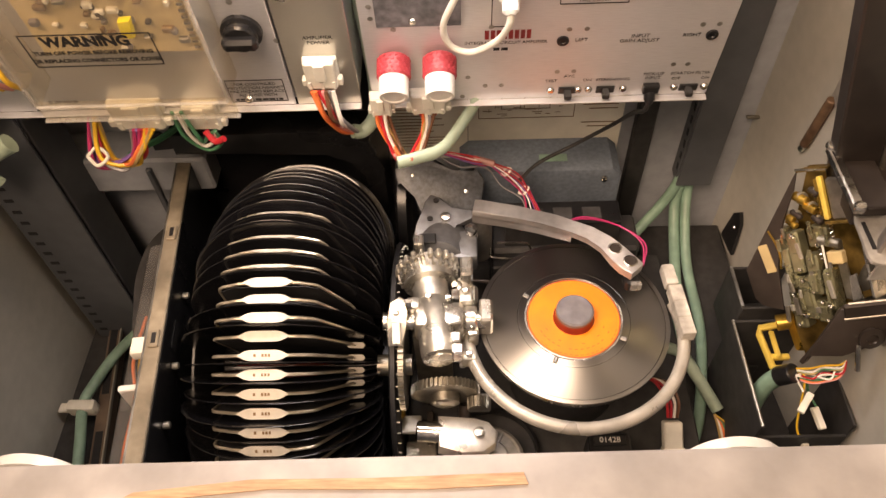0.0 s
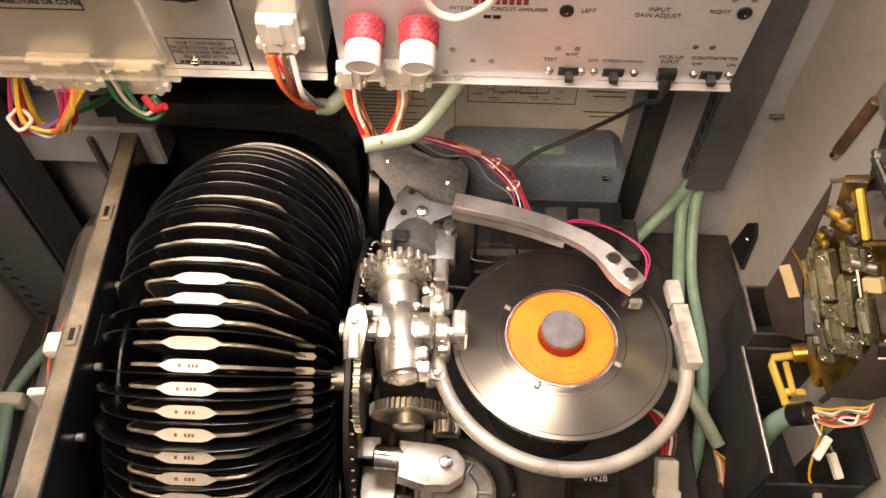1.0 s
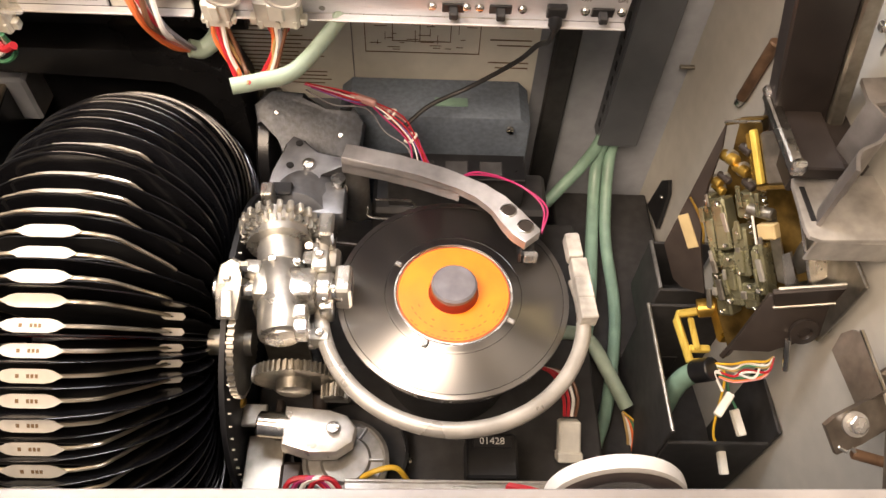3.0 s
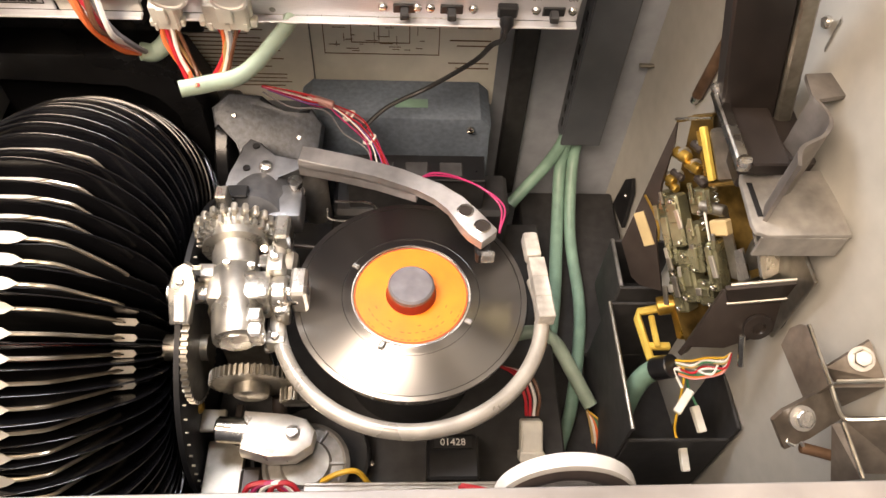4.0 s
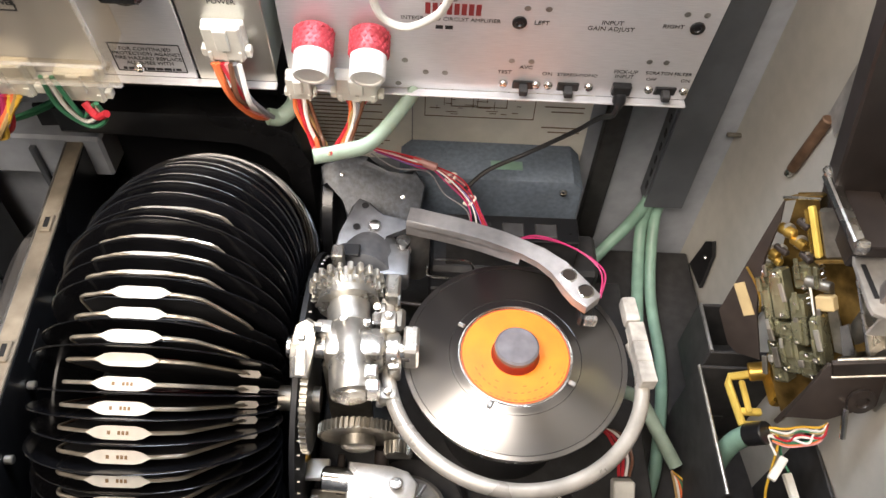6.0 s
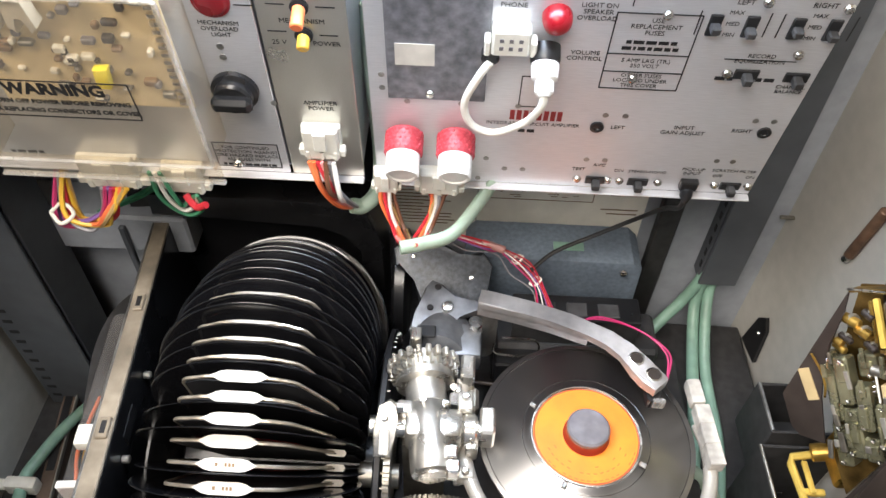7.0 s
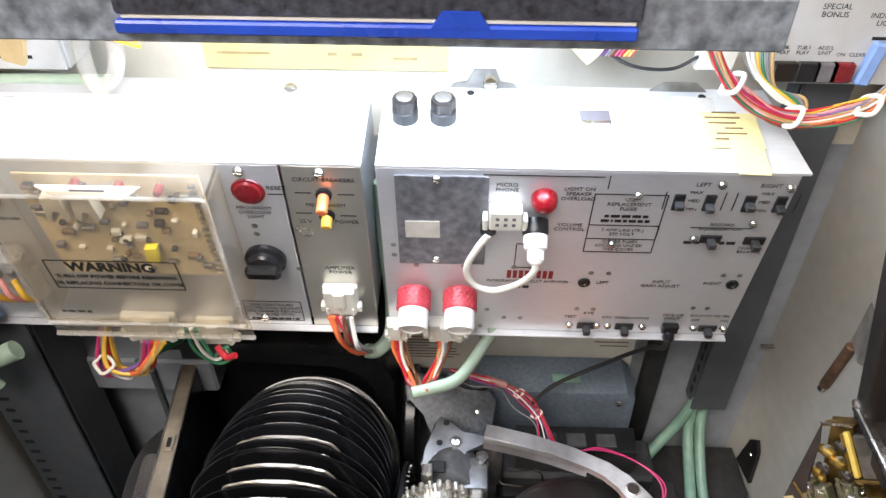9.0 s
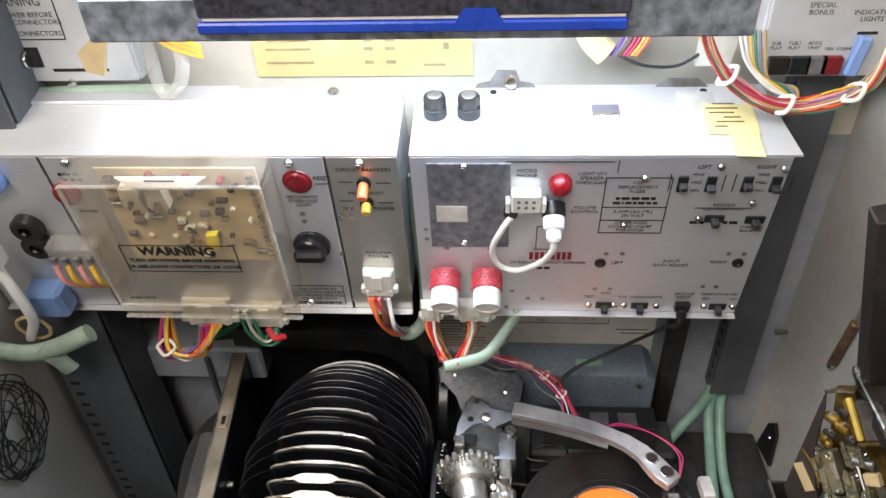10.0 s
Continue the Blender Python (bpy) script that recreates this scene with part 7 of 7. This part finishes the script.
    b = thing("plastic_strap", "tan plastic strap hanging under the tray", "strap", None, S([(-0.012, 0), (0.022, 0.028), (0.040, 0.028), (0.012, 0.006), (0.004, -0.02), (-0.010, -0.016)], 0.006, pose(-0.335, 0.54, 0.632, 90)), M_TAN)
    wire("clear_loop", [(-0.30, 0.565, 0.64), (-0.298, 0.555, 0.60), (-0.29, 0.55, 0.588), (-0.275, 0.552, 0.60), (-0.272, 0.556, 0.625), (-0.285, 0.56, 0.64)], 0.0060, M_CLEARC, "pale sleeve loop under the tray", "cable", seg=10)
    for i in range(5):
        wire("yellow_wire", [(-0.295, 0.56, 0.645 - 0.002 * i), (-0.275, 0.552, 0.640 - 0.003 * i), (-0.250, 0.548, 0.630 - 0.002 * i)], 0.002, WIRE["tan" if i % 2 else "yellow"], "yellow wire in a sleeve", "wire", "yellow wires", 6)
    cols = ("red", "magenta", "pink", "pink", "red", "yellow", "grey", "violet", "tan", "white", "orange", "brown", "red", "green", "pink", "tan")
    rng = random.Random(8)
    for i, cn in enumerate(cols):
        a = 2 * math.pi * i / len(cols)
        o = Vector((0.004 * math.cos(a), 0.003 * math.sin(a), 0.005 * math.sin(a)))
        pts = [(0.138, 0.53, 0.665), (0.152, 0.525, 0.630), (0.176, 0.520, 0.604), (0.210, 0.518, 0.590), (0.246, 0.520, 0.593), (0.275, 0.525, 0.606), (0.288, 0.535, 0.635)]
        wire("loom_wire", [Vector(p) + o * rng.uniform(0.35, 1.3) for p in pts], 0.0011, WIRE[cn], cn + " wire in a tied loom above the amplifier", "wire", "upper loom", 6)
    for x, z_ in ((0.165, 0.614), (0.212, 0.589), (0.262, 0.599)):
        wire("cable_tie", [(x - 0.007, 0.518, z_ - 0.004), (x, 0.510, z_ + 0.001), (x + 0.006, 0.518, z_ + 0.009), (x, 0.528, z_ + 0.003), (x - 0.007, 0.518, z_ - 0.004)], 0.0018, M_NYLON, "white cable tie round the upper loom", "tie", "cable ties")
    cols = ("white", "white", "yellow", "green", "grey", "tan")
    for i, cn in enumerate(cols):
        wire("thin_wire", [(0.180 + 0.004 * i, 0.56, 0.635), (0.186 + 0.004 * i, 0.545, 0.615 - 0.003 * i), (0.205 + 0.004 * i, 0.535, 0.597), (0.228, 0.530, 0.590 - 0.002 * i)], 0.0013, WIRE[cn], cn + " thin wire beside the loom", "wire", "thin wires", 6)
    cols = ("violet", "grey", "brown", "magenta", "red", "yellow", "orange")
    for i, cn in enumerate(cols):
        wire("rear_wire", [(0.10 + 0.003 * i, 0.595, 0.65), (0.096 + 0.0035 * i, 0.585, 0.622), (0.086 + 0.0035 * i, 0.582, 0.605)], 0.002, WIRE[cn], cn + " wire in a bunch behind the amplifier", "wire", "rear bunch", 6)
    thing("crumpled_tape", "crumpled yellow-white tape round a wire bunch", "tape", None, tube(bmesh.new(), [(0.062, 0.585, 0.632), (0.070, 0.583, 0.618), (0.082, 0.580, 0.607)], 0.011, 9, 4, 0.7), M_YPAPER)
    thing("cream_clip", "cream plastic bracket behind the loom", "clip", None, S([(-0.014, 0), (0.014, 0), (0.018, 0.03), (0.006, 0.05), (-0.012, 0.05)], 0.010, pose(0.172, 0.59, 0.595, 90), 0.002), M_NYLON)
    wire("black_lead", [(0.085, 0.585, 0.61), (0.11, 0.58, 0.598), (0.14, 0.58, 0.596), (0.16, 0.582, 0.606)], 0.0014, WIRE["black"], "thin black lead behind the amplifier", "wire")


M_OLIVE = material("olive_card", (0.34, 0.28, 0.06), 0.6, 0, 0.1, 60, 0.05, 0.15, 20)
M_PANEL = material("dark_speckled_panel", (0.055, 0.06, 0.085), 0.4, 0.2, 0.6, 260, 0.15, 0.2, 15)
M_PGREY = material("pale_grey_panel_paint", (0.52, 0.53, 0.54), 0.45, 0.1, 0.04, 60, 0.04, 0.1, 8)
upper_things()


def left_things():
    # sleeves over the left post, coil of dark wire on the wall, white cord and ring
    wire("green_sleeve", [(-0.50, 0.47, 0.355), (-0.47, 0.475, 0.345), (-0.44, 0.48, 0.350), (-0.405, 0.485, 0.365)], 0.010, M_SLEEVE, "pale green sleeve draped over the post", "cable", seg=12, flat=0.7)
    wire("green_sleeve", [(-0.458, 0.475, 0.352), (-0.447, 0.478, 0.335), (-0.440, 0.482, 0.315)], 0.009, M_SLEEVE, "flattened pale green sleeve end", "cable", seg=12, flat=0.5)
    rng = random.Random(5)
    c = thing("wire_coil", "tangled coil of thin dark wire on the cabinet side", "wire coil", pose(-0.494, 0.435, 0.275))
    for k in range(5):
        pts = []
        for i in range(26):
            a = i * 0.62 + k
            r = 0.03 + 0.016 * math.sin(i * 0.9 + k * 2.1)
            pts.append((rng.uniform(0.0, 0.005), r * math.cos(a) + rng.uniform(-0.005, 0.005), 1.3 * r * math.sin(a) + rng.uniform(-0.006, 0.006)))
        part("strand", tube(bmesh.new(), pts, 0.0008, 5, 4), WIRE["black"], c)
    wire("hanging_cord", [W(-0.452, -0.100, 0.03), W(-0.446, -0.13, 0.035), W(-0.448, -0.17, 0.035), W(-0.468, -0.205, 0.03)], 0.005, M_WHITE, "white cord hanging by the power unit", "cord", seg=10)
    thing("white_plug", "white plug at the end of a white cord", "connector", FACE @ F(-0.450, -0.085, 0.03), B((0, 0, 0), (0.018, 0.026, 0.018), 0.003, None, 2), M_WHITE)
    thing("tan_ring", "thin tan wire ring below the blue plug", "ring", None, tube(bmesh.new(), [W(-0.458 + 0.016 * math.cos(i * 0.785), -0.19 + 0.016 * math.sin(i * 0.785), 0.03) for i in range(9)], 0.0018, 8, 4), M_TAN)


left_things()
